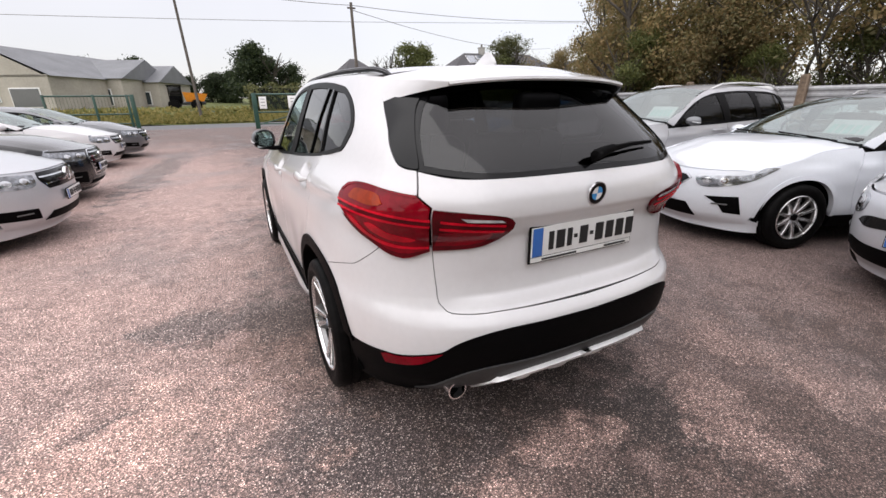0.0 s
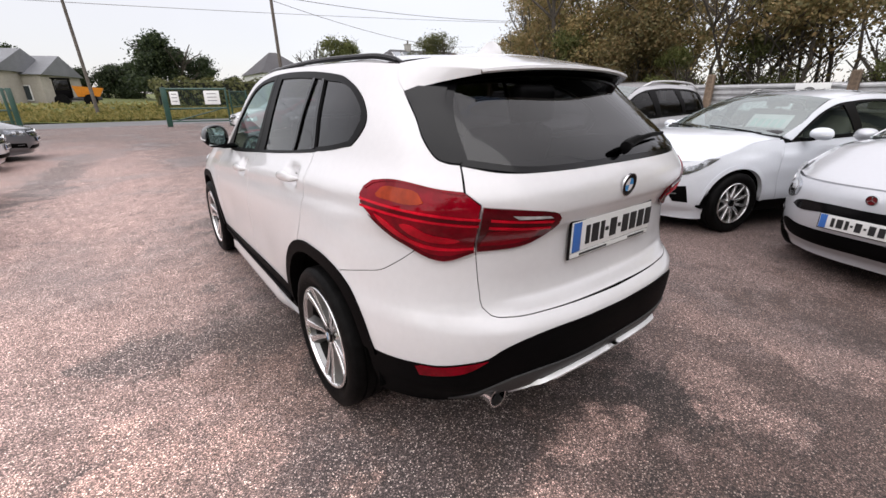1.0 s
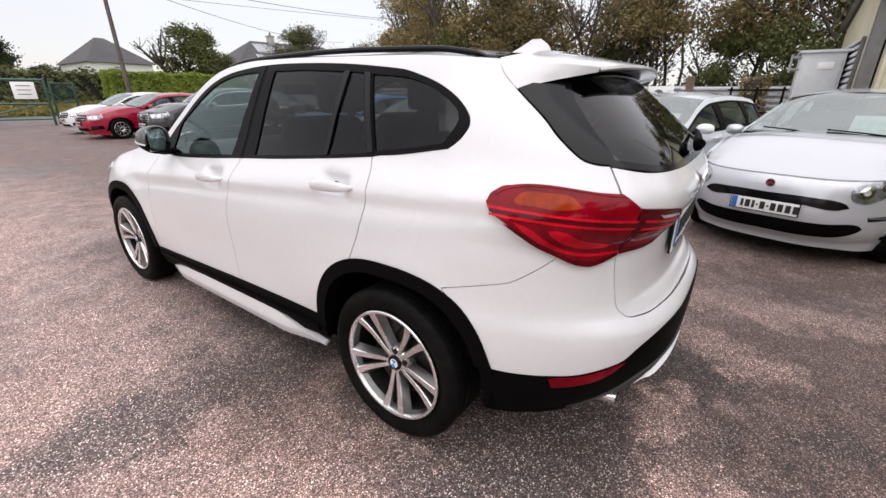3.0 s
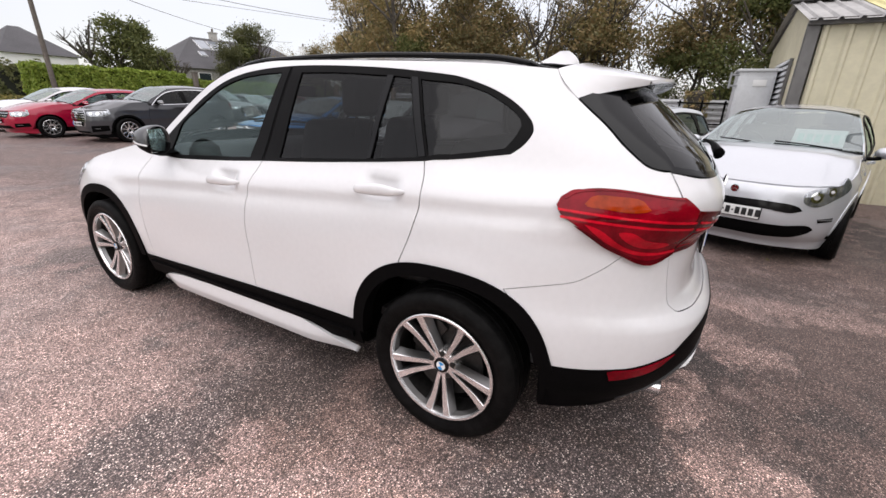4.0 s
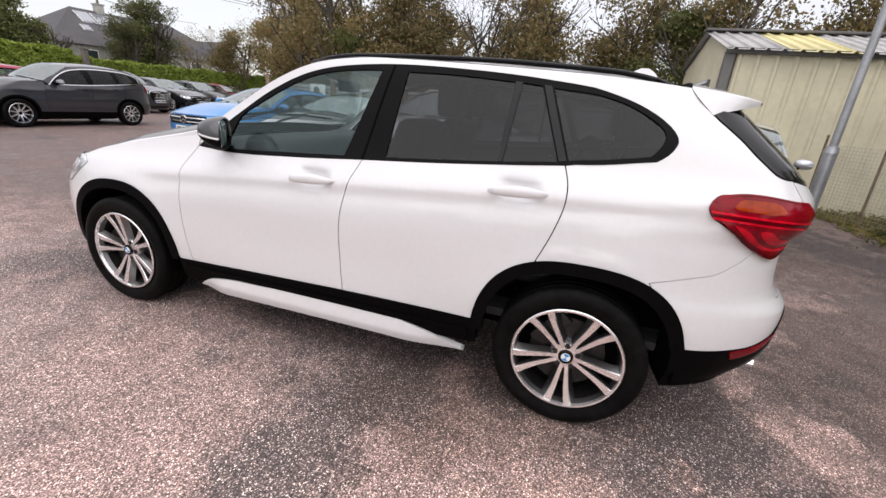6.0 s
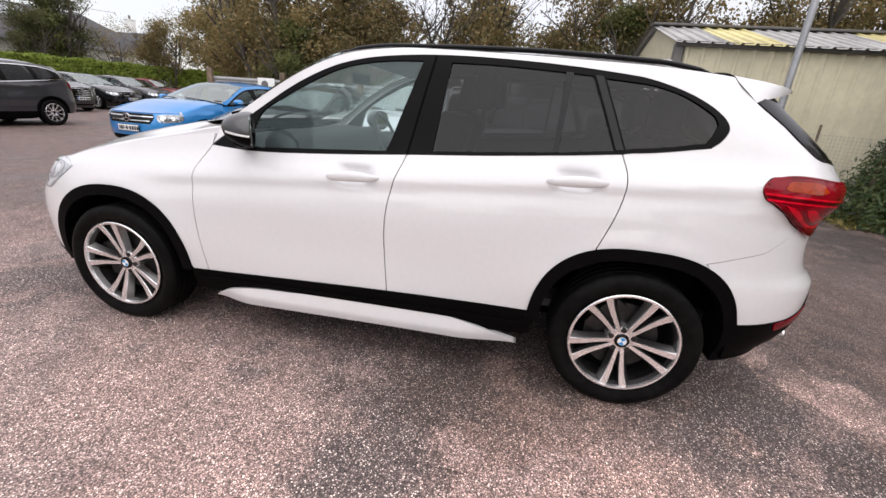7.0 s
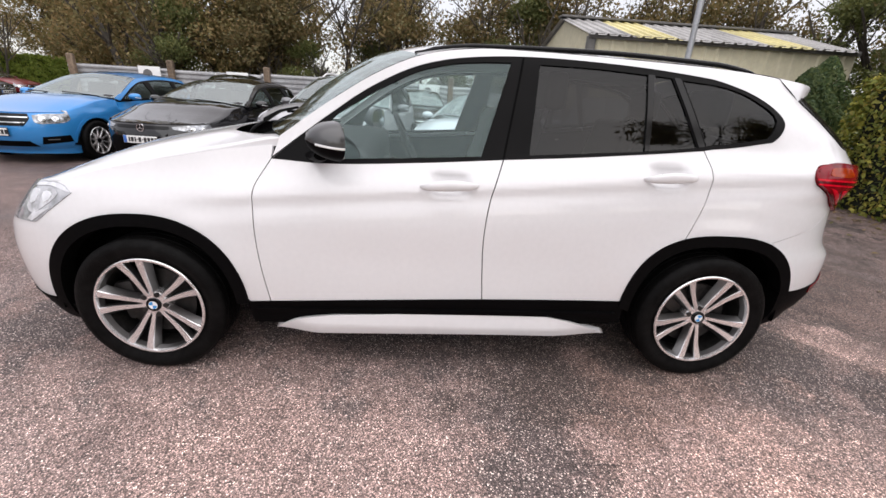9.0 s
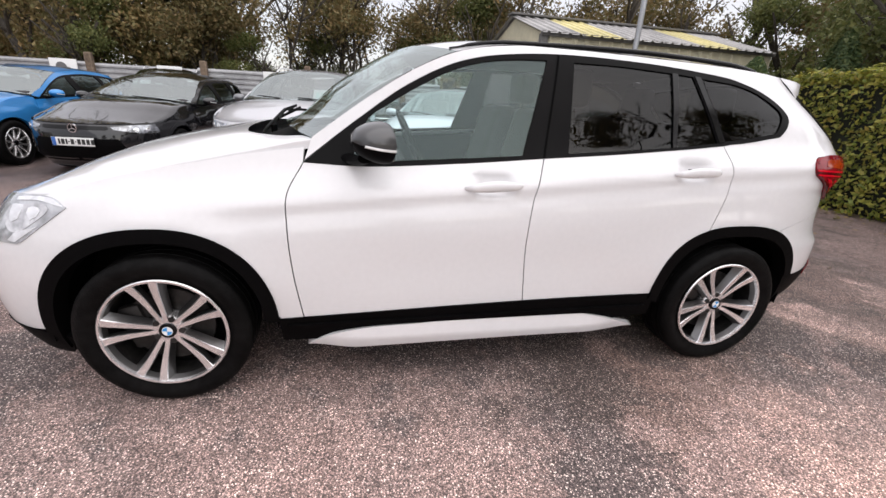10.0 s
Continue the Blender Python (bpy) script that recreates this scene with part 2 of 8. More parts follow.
def box(bm, size, centre=(0, 0, 0), bevel=0.0, turn=None, segments=2):
    got = bmesh.ops.create_cube(bm, size=1.0)
    bmesh.ops.scale(bm, vec=size, verts=got["verts"])
    if bevel:
        edges = list({e for v in got["verts"] for e in v.link_edges})
        made = bmesh.ops.bevel(bm, geom=edges, offset=bevel, segments=segments, affect="EDGES", profile=0.6)
        verts = list({v for f in made["faces"] for v in f.verts} | {v for v in got["verts"] if v.is_valid})
    else:
        verts = got["verts"]
    if turn is not None:
        bmesh.ops.transform(bm, matrix=turn, verts=verts)
    bmesh.ops.translate(bm, vec=centre, verts=verts)
    return verts


def boxes(*items):
    """One bmesh of bevelled boxes: (size, centre, bevel, turn)."""
    bm = bmesh.new()
    for it in items:
        box(bm, *it)
    return bm


def rod(bm, a, b, r0, r1=None, n=8):
    a, b = Vector(a), Vector(b)
    turn = (b - a).to_track_quat("Z", "Y").to_matrix().to_4x4()
    return bmesh.ops.create_cone(bm, cap_ends=True, segments=n, radius1=r0, radius2=r0 if r1 is None else r1, depth=(b - a).length, matrix=Matrix.Translation((a + b) / 2) @ turn)["verts"]


def rods(*items):
    bm = bmesh.new()
    for it in items:
        rod(bm, *it)
    return bm


def tube(path, r, n=8, r_end=None, up=(0, 0, 1)):
    """A swept round bar; r may be a pair, across and up."""
    p = np.array(path, float)
    t = np.gradient(p, axis=0)
    t /= np.linalg.norm(t, axis=1)[:, None]
    s = np.cross(t, np.array(up, float))
    s /= np.maximum(np.linalg.norm(s, axis=1), 1e-6)[:, None]
    u = np.cross(s, t)
    ra, rb = r if isinstance(r, tuple) else (r, r)
    k = np.linspace(1, 1 if r_end is None else r_end, len(p))[:, None]
    a = np.linspace(0, 2 * np.pi, n, endpoint=False)
    v = np.concatenate([p + k * (ra * math.cos(x) * s + rb * math.sin(x) * u) for x in a]).reshape(n, len(p), 3).transpose(1, 0, 2).reshape(-1, 3)
    f = [(i * n + j, i * n + (j + 1) % n, (i + 1) * n + (j + 1) % n, (i + 1) * n + j) for i in range(len(p) - 1) for j in range(n)]
    f += [tuple(range(n))[::-1], tuple(range((len(p) - 1) * n, len(p) * n))]
    return v, f


def lathe(profile, n=48, closed=False):
    """Revolves (x, r) pairs about the x axis."""
    a = np.linspace(0, 2 * np.pi, n, endpoint=False)
    v = [(x, r * math.cos(t), r * math.sin(t)) for x, r in profile for t in a]
    k = len(profile)
    f = [(i % k * n + j, i % k * n + (j + 1) % n, (i + 1) % k * n + (j + 1) % n, (i + 1) % k * n + j) for i in range(k if closed else k - 1) for j in range(n)]
    return v, f


def grid_faces(rows, cols, start=0, flip=False):
    f = [(start + i * cols + j, start + i * cols + j + 1, start + (i + 1) * cols + j + 1, start + (i + 1) * cols + j) for i in range(rows - 1) for j in range(cols - 1)]
    return [q[::-1] for q in f] if flip else f


# ---- car body shell: half the body as x(q, z), q running round the plan from the tail's middle along the side to the nose's middle ----
class Shell:
    def __init__(self, width, rear, front, y0r, y0f, nr=3.2, nf=2.6, rise=0.08, mid=1.2, barrel=0.012, square=0.0):
        self.width, self.rear, self.front = width, rear, front
        self.y0r, self.y0f, self.nr, self.nf, self.rise, self.mid, self.barrel = y0r, y0f, nr, nf, rise, mid, barrel
        self.square = square
        phi = np.linspace(0, 1, 3000)
        self.phi = phi
        self.len_r = self.run(nr, y0r - float(rear(0.7)))
        self.len_f = self.run(nf, float(front(0.6)) - y0f)
        self.q_rear, self.q_front = y0r - self.len_r[-1], y0f + self.len_f[-1]

    def run(self, n, b):
        c, s = np.cos(self.phi * np.pi / 2).clip(0) ** (2 / n), np.sin(self.phi * np.pi / 2) ** (2 / n)
        return np.r_[0, np.cumsum(np.hypot(np.diff(c) * 0.88, np.diff(s) * b))]

    def power(self, n, z, rear):
        """How square the plan's corner is; the rear may grow squarer above the shoulder."""
        return n + self.square * smooth(0.92, 1.08, z) * (1 - 0.85 * smooth(1.22, 1.44, z)) * rear

    def half(self, q, z):
        y = np.clip(q, self.y0r, self.y0f)
        lift = smooth(0.55, 0.95, z) * (1 - smooth(1.25, 1.55, z)) * self.rise * (self.mid - y)
        return self.width(z - lift) * (1 - self.barrel * ((y - self.mid) / 1.2) ** 2)

    def at(self, q, z):
        q, z = np.broadcast_arrays(np.asarray(q, float), np.asarray(z, float))
        w, x, y = self.half(q, z), None, np.array(q)
        x = -w
        for low, run, n, end, y0, sign in ((q < self.y0r, self.len_r, self.nr, self.rear, self.y0r, -1), (q > self.y0f, self.len_f, self.nf, self.front, self.y0f, 1)):
            if low.any():
                phi = np.interp(np.abs(q[low] - y0), run, self.phi) * np.pi / 2
                x = x.copy()
                k = self.power(n, z[low], sign < 0)
                x[low] = -w[low] * np.cos(phi).clip(0) ** (2 / k)
                y[low] = y0 + (end(z[low]) - y0) * np.sin(phi) ** (2 / k)
        return np.stack([x, y, z], -1)

    def normal(self, q, z, e=2e-3):
        n = np.cross(self.at(q, z + e) - self.at(q, z - e), self.at(q + e, z) - self.at(q - e, z))
        return n / np.maximum(np.linalg.norm(n, axis=-1), 1e-9)[..., None]

    def Y(self, y, z, *more):
        """A chart point from a place along the car and a height."""
        for on, n, end, y0, run, sign in ((y < self.y0r, self.nr, self.rear, self.y0r, self.len_r, -1), (y > self.y0f, self.nf, self.front, self.y0f, self.len_f, 1)):
            if on:
                phi = math.asin(min(1, (y - y0) / (float(end(z)) - y0)) ** (float(self.power(n, z, sign < 0)) / 2)) * 2 / math.pi
                return (y0 + sign * float(np.interp(phi, self.phi, run)), z, *more)
        return (y, z, *more)

    def X(self, x, z, *more, nose=False):
        """A chart point at the tail, or the nose, from a place across the car and a height."""
        n, y0, run, sign = (self.nf, self.y0f, self.len_f, 1) if nose else (self.nr, self.y0r, self.len_r, -1)
        w = float(self.half(np.array(self.y0f if nose else self.y0r), np.array(z)))
        phi = math.acos(min(1, abs(x) / w) ** (float(self.power(n, z, not nose)) / 2)) * 2 / math.pi
        return (y0 + sign * float(np.interp(phi, self.phi, run)), z, *more)

    def patch(self, loops, off=0.0, thick=0.015, h=0.05, gap=0.0):
        """A skin panel over a chart polygon with holes: vertices, faces, normals and which faces are its rim."""
        raw = [np.array(lp, float) for lp in loops]
        loops = [inset(lp, gap if not i else -gap) if gap else lp.copy() for i, lp in enumerate(raw)]
        for lp, was in zip(loops, raw):
            for end in (self.q_rear, self.q_front):
                on = np.abs(was[:, 0] - end) < 1e-4
                lp[on, 0] = end
        rim = np.concatenate(loops)
        (a0, b0), (a1, b1) = loops[0].min(0), loops[0].max(0)
        a, b = np.meshgrid(np.arange(a0, a1, h), np.arange(b0, b1, h))
        a[1::2] += h / 2
        g = np.stack([a.ravel(), b.ravel()], 1)
        g = g[inside(loops[0], g)]
        for lp in loops[1:]:
            g = g[~inside(lp, g)]
        if len(g):
            g = g[np.array([((rim - p) ** 2).sum(1).min() for p in g]) > (0.45 * h) ** 2]
        edges, k = [], 0
        for lp in loops:
            edges += [(k + i, k + (i + 1) % len(lp)) for i in range(len(lp))]
            k += len(lp)
        pts = np.concatenate([rim, g]) if len(g) else rim
        v, _, f, *_ = delaunay_2d_cdt([Vector(p) for p in pts], edges, [], 0, 1e-6)
        v, f = np.array([tuple(p) for p in v]), np.array([tuple(t) for t in f])
        mid = v[f].mean(1)
        keep = inside(loops[0], mid)
        for lp in loops[1:]:
            keep &= ~inside(lp, mid)
        f = f[keep]
        p = v[f]
        area = (p[:, 1, 0] - p[:, 0, 0]) * (p[:, 2, 1] - p[:, 0, 1]) - (p[:, 2, 0] - p[:, 0, 0]) * (p[:, 1, 1] - p[:, 0, 1])
        f = f[np.abs(area) > 1e-9]
        area = area[np.abs(area) > 1e-9]
        f[area > 0] = f[area > 0][:, ::-1]
        if callable(off):
            def skin(q, z):
                return self.at(q, z) + self.normal(q, z) * off(q, z)[:, None]
            a, b, e = v[:, 0], v[:, 1], 3e-3
            n = np.cross(skin(a, b + e) - skin(a, b - e), skin(a + e, b) - skin(a - e, b))
            n /= np.maximum(np.linalg.norm(n, axis=-1), 1e-9)[..., None]
            out = skin(a, b)
        else:
            n = self.normal(v[:, 0], v[:, 1])
            out = self.at(v[:, 0], v[:, 1]) + n * off
        faces, flat = [tuple(int(i) for i in t) for t in f], [False] * len(f)
        if thick:
            used = {}
            for t in faces:
                for i in range(3):
                    used[(t[i], t[(i + 1) % 3])] = 1
            border = [e for e in used if (e[1], e[0]) not in used]
            ends = sorted({i for e in border for i in e})
            ids = {i: (len(v) + 2 * k, len(v) + 2 * k + 1) for k, i in enumerate(ends)}
            extra = np.array([p for i in ends for p in (out[i], out[i] - n[i] * thick)]).reshape(-1, 3)
            for i, j in border:
                if not (abs(out[i][0]) < 2e-3 and abs(out[j][0]) < 2e-3):
                    faces.append((ids[j][0], ids[i][0], ids[i][1], ids[j][1]))
                    flat.append(True)
            out, n = np.concatenate([out, extra]), np.concatenate([n, np.zeros_like(extra)])
        return out, faces, n, flat

    def panel(self, name, loops, mat_, parent, side="L", label="", **kw):
        """Side "L" or "R": one object; "LR": one for each side; "C": both halves as one object."""
        v, f, n, flat = self.patch(loops, **kw)
        if side == "C":
            near = np.abs(v[:, 0]) < 0.005
            v[near, 0], n[near, 0] = 0.0, 0.0
            n = n / np.maximum(np.linalg.norm(n, axis=1, keepdims=True), 1e-9)
        mv, mf, mn = v * (-1, 1, 1), [t[::-1] for t in f], n * (-1, 1, 1)
        if side == "C":
            k = len(v)
            return pyd(name, np.concatenate([v, mv]), f + [tuple(i + k for i in t) for t in mf], mat_, parent, label, np.concatenate([n, mn]), flat + flat)
        got = []
        if "L" in side:
            got.append(pyd(name, v, f, mat_, parent, label, n, flat))
        if "R" in side:
            got.append(pyd(name, mv, mf, mat_, parent, label, mn, flat))
        return got if len(got) > 1 else got[0]


def top_sheet(edge, bow, crown, power, count, cols=17):
    """A crowned sheet between the two body sides: edge(t) gives a point of the left side, the middle is pushed ahead by bow(t) and up by crown(t)."""
    rows = []
    for t in np.linspace(0, 1, count):
        e = edge(t)
        u = np.linspace(-1, 1, cols)
        k = 1 - np.abs(u) ** power
        rows.append(np.stack([u * -e[0], e[1] + bow(t) * k, e[2] + crown(t) * k], 1))
    return np.concatenate(rows), grid_faces(count, cols, flip=False)


def with_skirt(v, rows, cols, deep=0.035):
    """A crowned sheet with its two sides folded down."""
    g = np.asarray(v).reshape(rows, cols, 3)
    fold = lambda e, k: e + np.array((0, 0, -deep)) * k
    g = np.concatenate([fold(g[:, :1], 1), fold(g[:, :1], 0.12), g, fold(g[:, -1:], 0.12), fold(g[:, -1:], 1)], 1)
    g = np.concatenate([g, g[-1:] + (0, -0.002, -0.006), g[-1:] + (0, -0.012, -deep)], 0)
    return g.reshape(-1, 3), grid_faces(rows + 2, cols + 4, flip=False)


# ---- parts that every car has ----
def tyre_mesh(radius, rim, width):
    w = width / 2
    side = [(-w * 0.80, rim - 0.004), (-w * 0.86, rim + 0.012), (-w * 0.98, rim + (radius - rim) * 0.38), (-w * 1.0, rim + (radius - rim) * 0.62), (-w * 0.93, radius - 0.014), (-w * 0.82, radius - 0.003)]
    tread = []
    for k in range(4):
        a = -w * 0.82 + 2 * w * 0.82 * (k + 0.5) / 4
        tread += [(a - w * 0.16, radius), (a + w * 0.16, radius), (a + w * 0.17, radius - 0.007), (a + w * 0.235, radius - 0.007)]
    return lathe(side + tread[:-2] + [(-x, r) for x, r in side[::-1]], 56)


def spoke(bm, angle, r0, r1, lean, w0, w1, x0, x1, depth, bend=0.0, flare=(0.1, 0.1), sway=0.0):
    """One wheel spoke from hub to rim; lean: degrees by which it swings away on its way out, sway: at half way; flare: how far each flank spreads inwards."""
    n, rings = 8, []
    for i in range(n + 1):
        t = i / n
        r, a = r0 + (r1 - r0) * t, radians(angle + lean * t + sway * math.sin(math.pi * t))
        w, x = w0 + (w1 - w0) * t ** 1.5, x0 + (x1 - x0) * t ** 0.8 - bend * math.sin(math.pi * t)
        cy, cz, ty, tz = r * math.cos(a), r * math.sin(a), -math.sin(a), math.cos(a)
        rings.append([bm.verts.new((x + dx, cy + ty * d, cz + tz * d)) for dx, d in ((depth, -w * (0.5 + flare[0])), (0.004, -w * 0.5), (0, -w * 0.42), (0, w * 0.42), (0.004, w * 0.5), (depth, w * (0.5 + flare[1])))])
    for a, b in zip(rings, rings[1:]):
        for j in range(5):
            bm.faces.new((a[j], a[j + 1], b[j + 1], b[j])[::-1]).material_index = 1 if j in (0, 4) else 0


def make_wheel(name, radius, rim, width, spokes, twin, parent, place, turn=0.0, flip=False):
    """A wheel whose outer face looks to -x: tyre, rim, disc, hub and each spoke."""
    hub = new(name)
    hub.parent = parent
    hub.matrix_basis = pose(*place, 0, 0, 180 if flip else 0) @ pose(0, 0, 0, turn, 0, 0)
    pyd("tyre", *tyre_mesh(radius, rim, width), RUBBER, hub, "black rubber tyre")
    w = width / 2
    lip = [(-w * 0.86, rim - 0.002), (-w * 0.90, rim), (-w * 0.93, rim - 0.004), (-w * 0.92, rim - 0.012), (-w * 0.80, rim - 0.016), (-w * 0.58, rim - 0.024), (w * 0.8, rim - 0.02), (w * 0.8, rim - 0.004)]
    pyd("rim", *lathe(lip[:5], 56), ALLOY, hub, "silver alloy rim")
    pyd("rim_slope", *lathe(lip[4:6], 56), ALLOY_SIDE if twin else ALLOY_GREY, hub, "grey inner rim slope")
    # deep part of the silver rim: its shade is put into a dark metal
    pyd("rim_barrel", *lathe(lip[5:], 56), BRAKE_BARREL_DARK, hub, "dark rim barrel")
    pyd("brake_disc", *lathe([(-w * 0.15, 0.03), (-w * 0.15, rim * 0.68), (0.0, rim * 0.68), (0.0, 0.03)], 40), BRAKE_BARREL_DARK, hub)
    pyd("wheel_back", *lathe([(w * 0.3, 0.02), (w * 0.32, rim - 0.02), (w * 0.8, rim - 0.02)], 32), DARK_GAP, hub)
    bm = bmesh.new()
    box(bm, (0.05, 0.09, 0.2), (-w * 0.1, rim * 0.52, 0.03), 0.02)
    part("brake_caliper", bm, BRAKE_BARREL_DARK, hub)
    for k in range(spokes):
        a = 360 / spokes * k + 90
        bm = bmesh.new()
        if twin:
            for s in (-1, 1):
                spoke(bm, a + s * 12.5, 0.046, rim - 0.005, -s * 1.0, 0.019, 0.036, -w * 0.62, -w * 0.89, 0.036, -0.006, (0.0, 0.6) if s > 0 else (0.6, 0.0), -s * 2.0)
        else:
            spoke(bm, a, 0.04, rim - 0.008, 0, 0.03, 0.026, -w * 0.62, -w * 0.86, 0.03, 0.006)
        one = part("spoke", bm, ALLOY, hub)
        one.data.materials.append(ALLOY_SIDE if twin else ALLOY)
    pyd("hub_cover", *lathe([(-w * 0.60, 0.0), (-w * 0.62, 0.045), (-w * 0.58, 0.062), (-w * 0.45, 0.072), (-w * 0.2, 0.074)], 32), ALLOY, hub)
    pyd("centre_cap", *lathe([(-w * 0.70, 0.0), (-w * 0.70, 0.026), (-w * 0.68, 0.033), (-w * 0.60, 0.034)], 28), GLOSS_BLACK, hub)
    if twin:
        pyd("cap_emblem", *lathe([(-w * 0.712, 0.0), (-w * 0.71, 0.02), (-w * 0.70, 0.0205)], 24), EMBLEM_WHITE, hub, "white and blue round emblem")
        for k in (0, 2):
            a = np.radians(np.linspace(90 * k + 20, 90 * k + 110, 8))
            v = [(-w * 0.718, 0, 0)] + [(-w * 0.718, 0.0185 * math.cos(t), 0.0185 * math.sin(t)) for t in a]
            pyd("emblem_quarter", v, [tuple(range(9))[::-1]], EMBLEM_BLUE, hub)
        for k in range(5):
            a = radians(72 * k + 90 + 36)
            bm = bmesh.new()
            rod(bm, (-w * 0.64, 0.052 * math.cos(a), 0.052 * math.sin(a)), (-w * 0.3, 0.052 * math.cos(a), 0.052 * math.sin(a)), 0.0125, n=10)
            part("wheel_bolt", bm, BRAKE_BARREL_DARK, hub)
    return hub


def make_seat(parent, x, y, z, wide=0.5, back=0.62, rest=True):
    bm = bmesh.new()
    box(bm, (wide, 0.52, 0.16), (x, y + 0.05, z), 0.06, segments=3)
    seat = part("seat", bm, LEATHER, parent, "black leather seat")
    bm = bmesh.new()
    box(bm, (wide, 0.16, back), (0, 0, back / 2), 0.07, pose(0, 0, 0, 15), 3)
    bmesh.ops.translate(bm, vec=(x, y - 0.18, z + 0.04), verts=bm.verts)
    part("backrest", bm, LEATHER, seat)
    if rest:
        bm = bmesh.new()
        top = (x, y - 0.22 - 0.24 * back, z + back)
        box(bm, (0.27, 0.11, 0.19), (top[0], top[1] - 0.03, top[2] + 0.15), 0.045, segments=3)
        for s in (-0.06, 0.06):
            rod(bm, (x + s, top[1], top[2] - 0.04), (x + s, top[1] - 0.03, top[2] + 0.1), 0.007)
        part("headrest", bm, LEATHER, seat)
    return seat


def make_cabin(parent, front_y, rear_y, cowl_y, z, half, wheel_side=1):
    for s in (-1, 1):
        make_seat(parent, s * half * 0.43, front_y, z)
        make_seat(parent, s * half * 0.42, rear_y, z + 0.02, 0.62, 0.56)
    bm = bmesh.new()
    box(bm, (half * 1.72, 0.42, 0.26), (0, cowl_y - 0.22, z + 0.34), 0.09, segments=3)
    box(bm, (0.3, 0.3, 0.42), (0, cowl_y - 0.36, z + 0.12), 0.05)
    part("dashboard", bm, LINING, parent, "dark grey dashboard")
    v, f = lathe([(0.014 * math.cos(a), 0.18 + 0.014 * math.sin(a)) for a in np.linspace(0, 2 * np.pi, 8, endpoint=False)], 32, True)
    wheel = pyd("steering_wheel", v, f, LEATHER, parent, "black steering wheel")
    wheel.matrix_basis = pose(wheel_side * half * 0.43, cowl_y - 0.56, z + 0.42, 0, 25, 90)
    bm = bmesh.new()
    box(bm, (0.03, 0.34, 0.05), (0, 0, 0), 0.012)
    box(bm, (0.05, 0.12, 0.10), (0.01, 0, 0), 0.02)
    part("steering_hub", bm, LEATHER, wheel)
    bm = bmesh.new()
    box(bm, (half * 1.7, 2.6, 0.04), (0, (front_y + rear_y) / 2 + 0.1, z - 0.22), 0.0)
    part("cabin_floor", bm, LINING, parent)
    return wheel


def make_plate(parent, place, width=0.52, height=0.11, back=True, name="number_plate", surround=True, lean=0.0):
    """A plate facing ahead (or back); its writing is plain bars."""
    p = new(name)
    p.parent = parent
    p.matrix_basis = pose(*place, lean, 0, 0 if back else 180)
    part("plate_frame", boxes(((width + 0.016, 0.008, height + (0.036 if surround else 0.014)), (0, 0.002, -0.008 if surround else 0), 0.003)), GLOSS_BLACK, p, "black plate surround")
    part("plate_sheet", boxes(((width, 0.006, height), (0, -0.004, 0), 0.002)), PLATE_WHITE, p, "white plate sheet")
    part("plate_band", boxes(((0.045, 0.006, height - 0.004), (-width / 2 + 0.026, -0.006, 0), 0.001)), PLATE_BLUE, p, "blue end band")
    x = -width / 2 + 0.075
    for k, w in enumerate((0.028, 0.05, 0.028, 0.02, 0.05, 0.02, 0.05, 0.05, 0.05, 0.05)):
        tall = 0.014 if k in (3, 5) else height * 0.62
        part("plate_bar", boxes(((w * 0.78 * width / 0.52, 0.004, tall), (x + w * width / 1.04, -0.0085, 0), 0.0)), INK, p)
        x += (w + 0.006) * width / 0.52
    if surround:
        part("frame_print", boxes(((width, 0.004, 0.018), (0, -0.004, -height / 2 - 0.012), 0.001)), PLATE_WHITE, p, "white printed strip")
        for a, b in ((-0.2, 0.17), (0.12, 0.12)):
            part("print_bar", boxes(((b, 0.003, 0.007), (a + b / 2 - 0.01, -0.007, -height / 2 - 0.012), 0)), INK, p)
    return p


